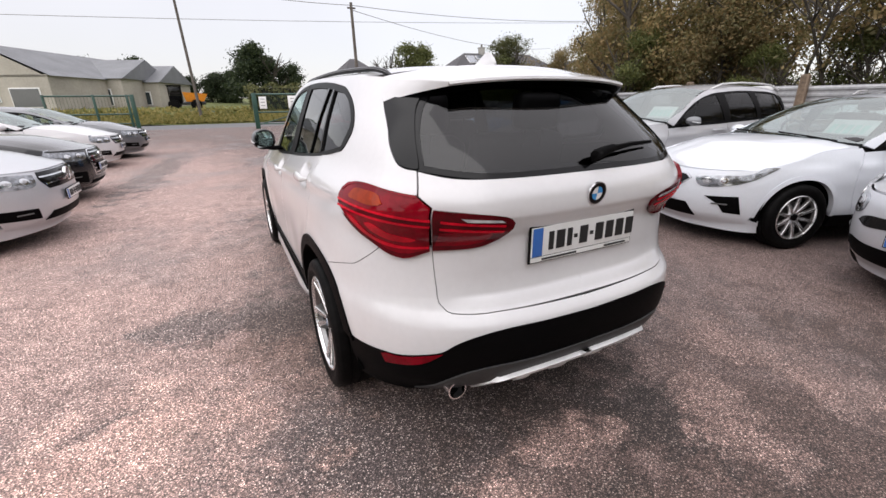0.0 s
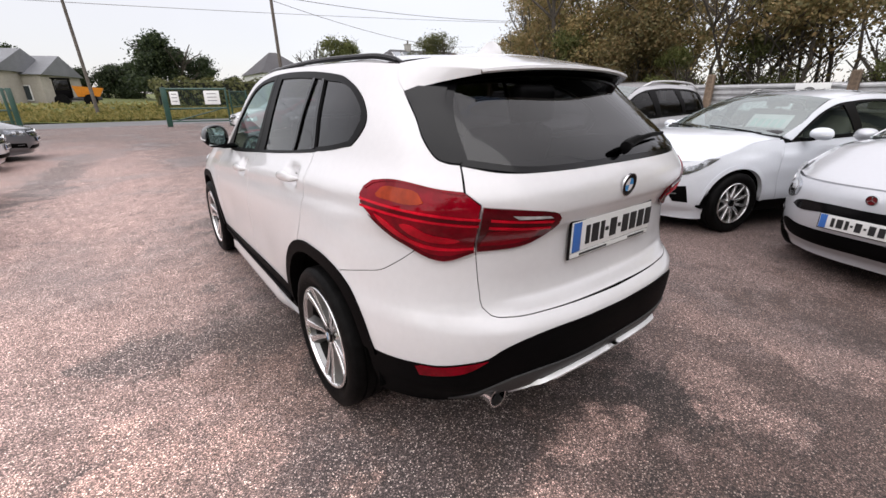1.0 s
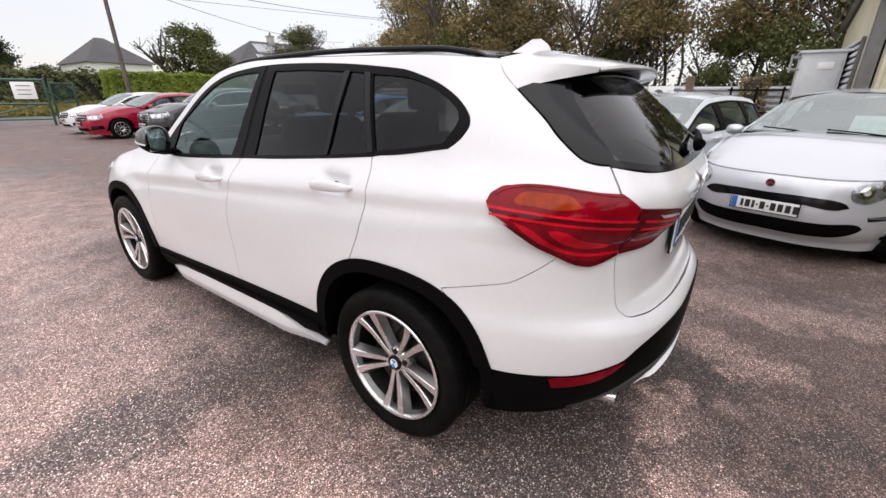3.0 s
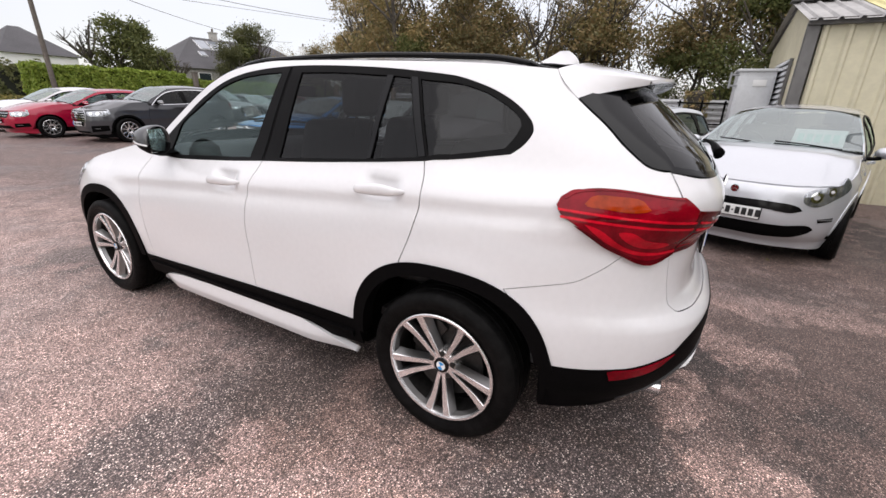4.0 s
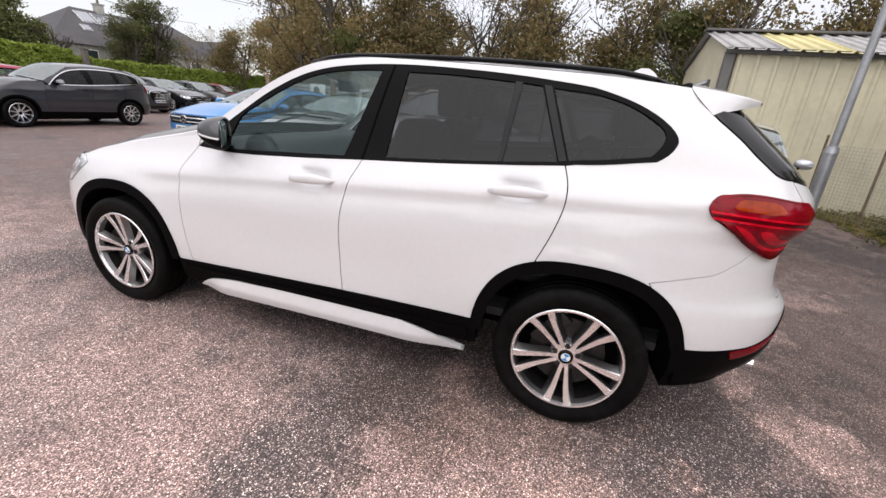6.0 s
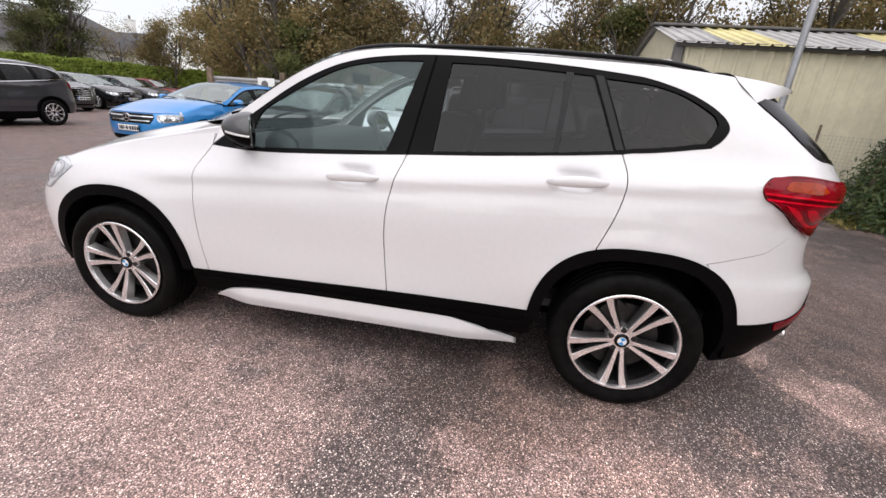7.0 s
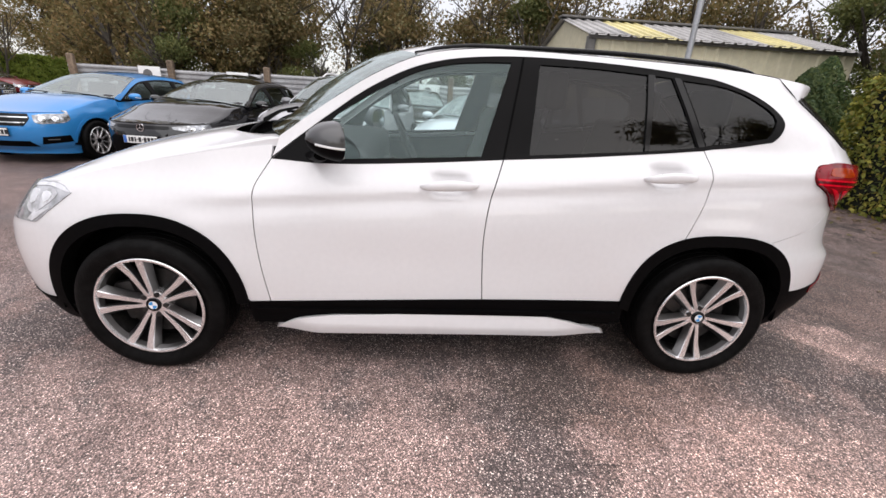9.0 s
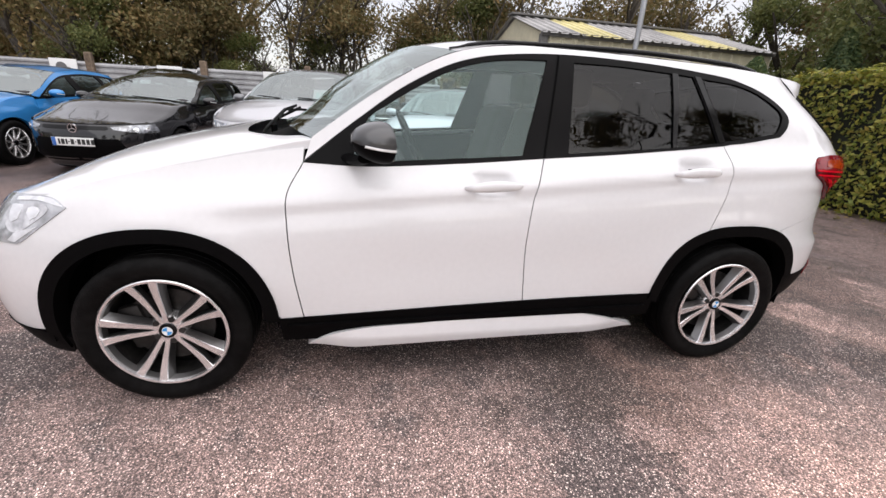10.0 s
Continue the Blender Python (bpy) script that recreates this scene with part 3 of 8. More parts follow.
def make_mirror(parent, s, place, cap, size=(0.19, 0.15, 0.125), swing=0.0, sweep=0.18):
    """A door mirror; s is the side. The housing is domed ahead and open behind, where the glass sits."""
    m = new("door_mirror")
    m.parent = parent
    m.matrix_basis = pose(s * abs(place[0]), place[1], place[2], 0, 0, -s * swing)
    sx, sy, sz = size
    cols = 24

    def ring(y, k, grow=0.0):
        out = []
        for j in range(cols):
            a = 2 * math.pi * j / cols
            ca, sa = math.cos(a), math.sin(a)
            r = (abs(ca) ** 2.4 + abs(sa) ** 2.4) ** (-1 / 2.4) * k
            x, z = r * ca * (sx / 2 + grow), r * sa * (sz / 2 + grow)
            x *= 1 - 0.10 * (z / sz)
            out.append((s * (x - sweep * (y + sy * 0.4)), y, z + 0.06 * (y + sy * 0.4)))
        return out

    rows = [ring(-sy * 0.36, 0.86), ring(-sy * 0.42, 0.93), ring(-sy * 0.40, 1.0)]
    rows += [ring(-sy * 0.40 + sy * 0.9 * t, (1 - t ** 2.0) ** 0.55 * (1 - 0.06 * t) + 0.02) for t in np.linspace(0.08, 1.0, 10)]
    n = len(rows)
    f = grid_faces(n, cols) + [(i * cols + cols - 1, i * cols, (i + 1) * cols, (i + 1) * cols + cols - 1) for i in range(n - 1)] + [tuple(range((n - 1) * cols, n * cols))]
    v = np.concatenate(rows)
    a, b, d = v[f[3 * cols][0]], v[f[3 * cols][1]], v[f[3 * cols][2]]
    if np.dot(np.cross(b - a, d - a), a - (0, -sy * 0.1, 0)) < 0:
        f = [q[::-1] for q in f]
    if cap is MIRROR_CAP:
        low = [q for q in f[:-1] if all(13 <= i % cols <= 23 for i in q)]
        pyd("mirror_base", v, low, BLACK_PLASTIC, m, "black lower mirror shell", angle=60)
        f = [q for q in f if q not in low]
    pyd("mirror_cap", v, f, cap, m, angle=60)
    strip = np.array([rows[i][cols - 1] for i in range(2, n - 2)]) * (1.012, 1, 1) + (0, 0.002, 0)
    pyd("mirror_strip", *tube(strip, (0.003, 0.005), 6), SILVER_TRIM, m, "silver indicator strip")
    part("mirror_glass", boxes(((sx * 0.80, 0.006, sz * 0.78), (0, -sy * 0.37, 0), 0.002, pose(0, 0, 0, 0, 0, -s * 4))), MIRROR, m)
    foot = [(-s * sx * 0.20, 0.0, -sz * 0.40), (-s * sx * 0.45, 0.0, -sz * 0.50), (-s * (sx * 0.5 + 0.05), 0.0, -sz * 0.52), (-s * (sx * 0.5 + 0.10), 0.0, -sz * 0.50)]
    pyd("mirror_foot", *tube(foot, (0.034, 0.020), 10), BLACK_PLASTIC, m, "black mirror foot")
    return m


def roundel(parent, place, r, turn=None, name="emblem"):
    """A round emblem: dark ring, blue and white quarters."""
    e = new(name)
    e.parent = parent
    e.matrix_basis = Matrix.Translation(place) @ (turn or Matrix())
    for nm, r0, r1, x, mt in (("emblem_ring", r * 0.62, r, -0.006, GLOSS_BLACK), ("emblem_edge", r * 0.97, r * 1.05, -0.007, CHROME)):
        pyd(nm, *lathe([(0, r0), (x, r0), (x, r1), (0, r1)], 32), mt, e)
    for k in range(4):
        a = np.radians(np.linspace(90 * k, 90 * k + 90, 8))
        v = [(-0.0055, 0, 0)] + [(-0.0055, r * 0.62 * math.cos(t), r * 0.62 * math.sin(t)) for t in a]
        pyd("emblem_quarter", v, [tuple(range(9))[::-1]], EMBLEM_BLUE if k % 2 else EMBLEM_WHITE, e)
    return e


def wheel_well(parent, half, y, z, r=0.42, deep=0.32):
    for s in (-1, 1):
        a = np.radians(np.linspace(-6, 184, 28))
        v = [(s * x, y + r * k * math.cos(t), z + r * k * math.sin(t)) for x, k in ((half - 0.035, 1), (half - deep, 1), (half - deep, 0.02)) for t in a]
        pyd("wheel_arch_liner", v, grid_faces(3, 28), DARK_GAP, parent)


def price_card(parent, x, y, z, lean):
    """A price card behind the windscreen with plain bars."""
    p = new("price_card")
    p.parent = parent
    p.matrix_basis = pose(x, y, z, lean, 0, 180)
    part("card", boxes(((0.46, 0.004, 0.24), (0, 0, 0), 0.001)), PAPER, p, "white price card")
    for k in range(5):
        part("card_bar", boxes(((0.055, 0.003, 0.11), (-0.16 + 0.078 * k, -0.004, 0), 0)), PALE_INK, p)
    return p


# ---- the white sports utility car: rear axle at the origin, nose to +y ----
def white_suv():
    S = Shell(
        curve((0.15, 0.80), (0.25, 0.842), (0.40, 0.875), (0.58, 0.884), (0.76, 0.880), (0.87, 0.868), (0.94, 0.852), (0.99, 0.832), (1.03, 0.808), (1.075, 0.782), (1.11, 0.766), (1.32, 0.692), (1.50, 0.622), (1.545, 0.592), (1.58, 0.55)),
        curve((0.30, -0.80), (0.40, -0.89), (0.50, -0.930), (0.60, -0.936), (0.65, -0.930), (0.672, -0.911), (0.70, -0.882), (0.74, -0.862), (0.82, -0.848), (0.94, -0.842), (1.01, -0.872), (1.09, -0.880), (1.17, -0.842), (1.21, -0.815), (1.30, -0.720), (1.42, -0.590), (1.52, -0.48)),
        curve((0.20, 3.42), (0.33, 3.49), (0.55, 3.515), (0.66, 3.50), (0.73, 3.455), (0.80, 3.395), (0.86, 3.34), (0.92, 3.26)),
        0.10, 2.62, 3.2, 3.5, square=0.72)
    Y, X, QC, QF = S.Y, S.X, S.q_rear, S.q_front
    car = thing("suv_car", "white family SUV with black arch trim on asphalt", "car")
    WHEELS = ((0.0, 0.335), (2.69, 0.335))

    def crease(q, z):
        """The shoulder line, the cups behind the handles and the swell over the wheels."""
        d = z - (0.885 + (2.16 - np.clip(q, -0.6, 3.0)) * 0.0785)
        along = smooth(-0.75, -0.4, q) * (1 - smooth(2.2, 2.7, q))
        o = (0.009 * np.exp(-((d / np.where(d > 0, 0.060, 0.030)) ** 2)) - 0.004 * np.exp(-(((d + 0.055) / 0.035) ** 2))) * along
        o = o - 0.010 * np.exp(-(((z - 0.58) / 0.14) ** 2)) * smooth(0.45, 0.9, q) * (1 - smooth(1.7, 2.2, q))
        for cy, cz in ((1.325, 0.968), (0.32, 1.045)):
            o = o - 0.032 * np.exp(-(((q - cy) / 0.085) ** 2) ** 2 - (((z - cz) / 0.042) ** 2) ** 2)
        for cy, cz in WHEELS:
            r = np.hypot(q - cy, (z - cz) * 1.0)
            o = o + 0.008 * np.exp(-(((r - 0.46) / 0.075) ** 2)) * smooth(0.30, 0.6, z) * (1 - smooth(0.80, 0.90, z))
        return o

    seam_b = [(1.083, 1.080, 1), (1.139, 0.900), (1.156, 0.735), (1.148, 0.56), (1.136, 0.414, 1)]
    seam_c = [(0.150, 1.164, 1), (0.125, 1.090), (0.122, 1.020), (0.150, 0.900), (0.200, 0.766, 1)]
    top = [(1.974, 1.149), (1.880, 1.220), (1.70, 1.346), (1.499, 1.446), (1.36, 1.485), (1.242, 1.503), (1.0, 1.520), (0.61, 1.515), (0.284, 1.494), (0.02, 1.456), (-0.124, 1.405), (-0.192, 1.366), (-0.236, 1.328), (-0.250, 1.300), (-0.243, 1.272), (-0.222, 1.243), (-0.188, 1.216, 1)]
    arch_r = lambda a0, a1, r=0.44: arc(0.0, 0.335, r, a0, a1, 1.0, 2.6)
    arch_f = lambda a0, a1, r=0.435: arc(2.69, 0.335, r, a0, a1, 1.0, 2.3)
    on = lambda pts: [Y(*p) for p in pts]
    skin = dict(h=0.018, gap=0.0024, thick=0.02, off=crease)

    # doors
    for s in "LR":
        door = S.panel("front_door", [outline([(2.118, 1.034, 1), (2.180, 0.915), (2.184, 0.760), (2.173, 0.600), (2.142, 0.376, 1)] + seam_b[::-1] + [(1.45, 1.050), (1.889, 1.026)])], WHITE_PAINT, car, s, **skin)
        rear = S.panel("rear_door", [outline(seam_b + [(0.432, 0.426, 1)] + arch_r(13, 64) + seam_c[::-1] + [(0.678, 1.112)])], WHITE_PAINT, car, s, **skin)
        k = -1 if s == "L" else 1
        for d, y0, y1, z0, z1 in ((door, 1.455, 1.195, 0.953, 0.968), (rear, 0.445, 0.195, 1.032, 1.046)):
            t = np.linspace(0, 1, 15)
            base = S.at(y0 + (y1 - y0) * t, z0 + (z1 - z0) * t)
            base[:, 0] -= 0.008 + 0.026 * np.minimum(1, np.minimum(t, 1 - t) * 7) ** 0.6
            base[:, 2] += 0.006 * np.sin(np.pi * t)
            base[:, 0] *= -k
            v, f = tube(base, (0.014, 0.024), 12)
            v = np.array(v)
            for i in range(15):
                v[12 * i:12 * i + 12] = base[i] + (v[12 * i:12 * i + 12] - base[i]) * (0.25 + 0.75 * math.sin(math.pi * i / 14) ** 0.6)
            pyd("door_handle", v, f, WHITE_PAINT, d)
        # sill cladding and side skirt
        S.panel("sill_cladding", [outline([(2.245, 0.374, 1), (1.14, 0.418), (0.425, 0.430, 1), (0.42, 0.30, 1), (1.1, 0.25), (2.24, 0.25, 1)])], BLACK_PLASTIC, car, s, "black sill cladding", off=0.006, thick=0.06, h=0.08)
        S.panel("cladding_ridge", [outline([(2.21, 0.345, 1), (1.14, 0.362), (0.46, 0.366, 1), (0.46, 0.336, 1), (1.14, 0.338), (2.21, 0.322, 1)])], BLACK_PLASTIC, car, s, off=0.018, thick=0.02, h=0.06)
        S.panel("side_skirt", [outline([(2.138, 0.222, 1), (2.02, 0.290), (1.60, 0.330), (1.148, 0.344), (0.85, 0.340), (0.66, 0.302), (0.475, 0.226, 1), (0.75, 0.238), (1.14, 0.240), (1.7, 0.232)])], WHITE_PAINT, car, s, "white side skirt", off=lambda q, z: 0.010 + 0.034 * np.clip((0.350 - z) / 0.085, 0, 1) * smooth(0.47, 0.80, q) * (1 - smooth(1.9, 2.14, q)), thick=0.03, h=0.02)
        # wheel arch trims
        S.panel("arch_trim", [np.array(on(arch_r(8, 152, 0.452)) + on([(-0.452, 0.47)]) + on(arch_r(158, 6, 0.398)))], BLACK_PLASTIC, car, s, "black wheel arch trim", off=0.014, thick=0.07, h=0.04)
        S.panel("arch_trim", [np.array(on(arch_f(-2, 176, 0.446)) + on(arch_f(176, -12, 0.392)))], BLACK_PLASTIC, car, s, "black wheel arch trim", off=0.014, thick=0.07, h=0.04)
        # rear quarter with the roof side
        side = on([(2.118, 1.036, 1)] + top + [(0.0, 1.188)] + seam_c) + on(arch_r(65, 127))[1:] + on([(-0.25, 0.757, 1), (-0.40, 0.797), (-0.48, 0.820), (-0.527, 0.850), (-0.572, 0.885), (-0.606, 0.918, 1), (-0.525, 0.972), (-0.452, 1.021), (-0.405, 1.050), (-0.390, 1.076), (-0.420, 1.116), (-0.456, 1.124)]) + [X(-0.652, 1.114, 1), X(-0.628, 1.190, 1)] + on([(-0.655, 1.194), (-0.614, 1.209), (-0.545, 1.260), (-0.482, 1.316), (-0.367, 1.404, 1), (-0.312, 1.455), (-0.276, 1.503, 1), (0.0, 1.524), (0.43, 1.540), (0.96, 1.550), (1.22, 1.545), (1.46, 1.505), (1.64, 1.430), (1.835, 1.312), (2.085, 1.132, 1)])
        S.panel("rear_quarter", [outline(side, 0.009)], WHITE_PAINT, car, s, **skin)
        # window surround and panes
        g_front = [(1.915, 1.050), (1.885, 1.150), (1.855, 1.212), (1.751, 1.285), (1.62, 1.362), (1.479, 1.430), (1.34, 1.467), (1.20, 1.484), (1.063, 1.490, 1), (1.120, 1.300), (1.184, 1.086, 1), (1.45, 1.068), (1.80, 1.046, 1)]
        g_rear = [(0.930, 1.490, 1), (0.694, 1.489), (0.417, 1.476, 1), (0.430, 1.145, 1), (0.966, 1.102, 1)]
        g_fixed = [(0.391, 1.475, 1), (0.303, 1.468, 1), (0.184, 1.173, 1), (0.415, 1.147, 1)]
        g_quarter = [(0.252, 1.462, 1), (0.02, 1.436), (-0.095, 1.396), (-0.195, 1.334), (-0.208, 1.308), (-0.200, 1.284), (-0.164, 1.231, 1), (0.140, 1.182, 1)]
        panes = [outline(on(g)) for g in (g_front, g_rear, g_fixed, g_quarter)]
        S.panel("window_surround", [outline(on([(2.110, 1.034, 1)] + top + [(0.150, 1.164), (0.678, 1.112), (1.083, 1.080), (1.45, 1.050), (1.889, 1.026)]), 0.009)] + panes, TRIM_BLACK, car, s, "satin black window surround", off=0.003, thick=0.012, h=0.02)
        for name, g, m in zip(("front_door_glass", "rear_door_glass", "rear_door_glass", "quarter_glass"), panes, (SIDE_GLASS, PRIVACY_GLASS, PRIVACY_GLASS, PRIVACY_GLASS)):
            S.panel(name, [inset(g, -0.008)], m, car, s, "clear side glass" if m is SIDE_GLASS else "dark tinted privacy glass", off=-0.003, thick=0, h=0.05)
        for y0, z0, y1, z1 in ((1.005, 1.517, 1.083, 1.082),):
            S.panel("pillar_gap", [np.array([(y0 + (y1 - y0) * t + g, z0 + (z1 - z0) * t) for g, run in ((0.004, np.linspace(0, 1, 16)), (-0.004, np.linspace(1, 0, 16))) for t in run])], DARK_GAP, car, s, off=0.0065, thick=0, h=0.05)
        S.panel("window_seal", [outline(on([(0.420, 1.477, 1), (0.388, 1.476, 1), (0.412, 1.148, 1), (0.434, 1.144, 1)]))], GLOSS_BLACK, car, s, off=0.006, thick=0.01, h=0.05)
        S.panel("window_seal", [outline(on([(0.296, 1.470, 1), (0.264, 1.467, 1), (0.148, 1.178, 1), (0.178, 1.174, 1)]))], GLOSS_BLACK, car, s, off=0.007, thick=0.01, h=0.05)
        # front fender and bumper side
        fender = on([(2.118, 1.034, 1), (2.112, 1.093, 1), (2.352, 1.058), (2.53, 1.022), (2.83, 0.958), (2.97, 0.915), (3.06, 0.885, 1)]) + [X(-0.62, 0.855, nose=True), X(-0.4, 0.828, nose=True), (QF, 0.822, 1), (QF, 0.36, 1), X(-0.5, 0.345, nose=True)] + on([(3.20, 0.333, 1)]) + on(arch_f(2, 172)) + on([(2.235, 0.370, 1), (2.142, 0.376, 1), (2.173, 0.600), (2.184, 0.760), (2.180, 0.915)])
        S.panel("front_fender", [outline(fender)], WHITE_PAINT, car, s, **skin)
        lamp = outline(on([(3.06, 0.884), (3.00, 0.878), (2.958, 0.852, 1), (3.05, 0.782), (3.15, 0.712), (3.185, 0.712)]) + [X(-0.62, 0.725, nose=True), X(-0.575, 0.775, nose=True), X(-0.60, 0.835, nose=True)])
        lights = S.panel("headlamp", [lamp], PALE_LENS, car, s, "clear headlamp", off=0.004, thick=0.03, h=0.03)
        S.panel("lamp_brow", [outline(on([(2.965, 0.852, 1), (3.005, 0.876), (3.06, 0.880), (3.16, 0.868, 1), (3.16, 0.858, 1), (3.06, 0.868), (3.015, 0.862, 1)]))], LAMP_WHITE, lights, s, "pale brow over the lamp", off=0.007, thick=0.004, h=0.02)
        S.panel("lamp_reflector", [outline(on([(3.02, 0.842), (3.03, 0.856), (3.12, 0.850), (3.19, 0.836), (3.195, 0.775), (3.15, 0.752), (3.08, 0.790)]))], LAMP_CORE, lights, s, off=0.006, thick=0.002, h=0.02)
        for y0, y1, low in ((3.048, 3.102, 0.800), (3.124, 3.178, 0.786)):
            S.panel("light_guide", [outline(on([(y0, 0.836), (y0 + 0.010, 0.846), (y1 - 0.006, 0.842), (y1, 0.824), (y1 - 0.012, low), (y0 + 0.014, low + 0.014)]))], LAMP_WHITE, lights, s, "pale light guide", off=0.008, thick=0.003, h=0.02)
        S.panel("lamp_floor", [outline(on([(3.060, 0.782, 1), (3.150, 0.756, 1), (3.185, 0.722, 1), (3.155, 0.718, 1)]))], LAMP_WHITE, lights, s, off=0.006, thick=0.002, h=0.02)
        S.panel("front_lip", [outline(on([(3.05, 0.305, 1), (3.20, 0.335, 1)]) + [X(-0.5, 0.348, nose=True), (QF, 0.365, 1), (QF, 0.20, 1), X(-0.5, 0.20, nose=True)] + on([(3.10, 0.205, 1)]))], BLACK_PLASTIC, car, s, "black lower bumper lip", off=0.004, thick=0.03, h=0.06)
        # rear bumper, lamps and lower cladding
        tail = on([(-0.387, 1.072), (-0.395, 1.096), (-0.423, 1.117), (-0.458, 1.123)]) + [X(-0.654, 1.112, 1), X(-0.624, 1.078, 1), X(-0.606, 0.916, 1), X(-0.68, 0.886)] + on([(-0.640, 0.896), (-0.600, 0.923), (-0.522, 0.975), (-0.450, 1.023), (-0.406, 1.048)])
        lamp = S.panel("tail_lamp", [outline(tail)], RED_LENS, car, s, "red wraparound tail lamp", off=0.016, thick=0.04, h=0.022)
        S.panel("lamp_amber", [outline(on([(-0.470, 1.082), (-0.485, 1.102), (-0.56, 1.108), (-0.63, 1.100), (-0.655, 1.078), (-0.62, 1.069), (-0.54, 1.072)]))], ORANGE_LENS, lamp, s, "amber indicator strip", off=0.0178, thick=0.004, h=0.02)
        S.panel("lamp_rim", [outline(on([(-0.402, 1.094, 1), (-0.432, 1.116)]) + [X(-0.656, 1.110, 1), X(-0.650, 1.104, 1)] + on([(-0.436, 1.108), (-0.412, 1.090, 1)]))], RED_LENS, lamp, s, off=0.0185, thick=0.003, h=0.03)
        for rise in (0.0, -0.020):
            S.panel("lamp_line", [outline(on([(-0.394 + rise * 0.5, 1.064 + rise, 1)]) + [X(-0.624, 1.044 + rise, 1), X(-0.624, 1.038 + rise, 1)] + on([(-0.396 + rise * 0.5, 1.057 + rise, 1)]))], BRIGHT_RED, lamp, s, "bright red light strip", off=0.0185, thick=0.005, h=0.03)
        S.panel("lamp_shade", [outline(on([(-0.400, 1.054, 1)]) + [X(-0.624, 1.036, 1), X(-0.624, 1.027, 1)] + on([(-0.405, 1.046, 1)]))], DARK_RED_LENS, lamp, s, off=0.0172, thick=0.002, h=0.03)
        S.panel("lamp_arm", [outline(on([(-0.480, 1.026, 1), (-0.515, 1.018), (-0.590, 0.968), (-0.640, 0.940)]) + [X(-0.66, 0.932), X(-0.608, 0.938, 1), X(-0.608, 0.928, 1), X(-0.66, 0.922)] + on([(-0.635, 0.926), (-0.575, 0.958), (-0.505, 1.006)]))], BRIGHT_RED, lamp, s, "bright red light arm", off=0.0190, thick=0.004, h=0.02)
        S.panel("lamp_glow", [outline(on([(-0.580, 1.010), (-0.625, 0.968)]) + [X(-0.675, 0.955), X(-0.650, 0.968)] + on([(-0.655, 0.990), (-0.615, 1.012)]))], BRIGHT_RED, lamp, s, off=0.0178, thick=0.002, h=0.02)
        S.panel("lamp_base", [outline(on([(-0.450, 1.018), (-0.525, 0.969), (-0.605, 0.915), (-0.643, 0.894)]) + [X(-0.68, 0.890), X(-0.608, 0.916, 1), X(-0.608, 0.924, 1), X(-0.67, 0.905)] + on([(-0.645, 0.908), (-0.600, 0.932), (-0.520, 0.988)]))], DARK_RED_LENS, lamp, s, off=0.0175, thick=0.002, h=0.02)
        inner = [X(-0.616, 1.074, 1), X(-0.50, 1.060), X(-0.41, 1.046), X(-0.362, 1.032), X(-0.347, 1.015), X(-0.375, 0.965), X(-0.43, 0.932), X(-0.598, 0.917, 1)]
        lamp = S.panel("tailgate_lamp", [outline(inner)], DARK_RED_LENS, car, s, "dark red tailgate lamp", off=0.012, thick=0.02, h=0.022)
        for rise in (0.0, -0.024):
            S.panel("lamp_line", [outline([X(-0.596, 1.040 + rise, 1), X(-0.38, 1.012 + rise * 0.8, 1), X(-0.385, 1.006 + rise * 0.8, 1), X(-0.596, 1.033 + rise, 1)])], BRIGHT_RED, lamp, s, off=0.0145, thick=0.003, h=0.03)
        S.panel("lamp_clear", [outline([X(-0.535, 1.046, 1), X(-0.40, 1.030, 1), X(-0.385, 1.022, 1), X(-0.515, 1.034, 1)])], LAMP_CORE, lamp, s, "clear reversing strip", off=0.0145, thick=0.003, h=0.03)
        S.panel("lamp_glow", [outline([X(-0.594, 1.000, 1), X(-0.42, 0.985), X(-0.44, 0.952), X(-0.594, 0.938, 1)])], RED_LENS, lamp, s, off=0.0138, thick=0.003, h=0.03)
        bump_low = on([(-0.43, 0.492, 1), (-0.56, 0.494), (-0.639, 0.502)]) + [X(-0.731, 0.508), X(-0.66, 0.532), X(-0.605, 0.552), X(-0.572, 0.580), X(-0.51, 0.610), X(-0.40, 0.632), X(-0.2, 0.634), (QC, 0.630, 1)]
        gate_edge = [X(-0.365, 0.686), X(-0.52, 0.687), X(-0.575, 0.696), X(-0.594, 0.722), X(-0.596, 0.775), X(-0.601, 0.90)]
        bumper = on(arch_r(128, 158)) + bump_low + [(QC, 0.680, 1)] + gate_edge + [X(-0.602, 0.930, 1), X(-0.68, 0.900)] + on([(-0.642, 0.898), (-0.606, 0.918, 1), (-0.572, 0.885), (-0.527, 0.850), (-0.48, 0.820), (-0.40, 0.797), (-0.25, 0.757, 1)])
        S.panel("rear_bumper", [outline(bumper)], WHITE_PAINT, car, s, **(skin | dict(gap=0.0006)))
        clad = on(arch_r(156, 178, 0.408)) + on([(-0.405, 0.275, 1), (-0.60, 0.292)]) + [X(-0.64, 0.300), X(-0.5, 0.325), X(-0.3, 0.34), (QC, 0.34, 1)] + bump_low[::-1]
        S.panel("bumper_cladding", [outline(clad)], BLACK_PLASTIC, car, s, "black bumper cladding", off=0.004, thick=0.15, h=0.05)
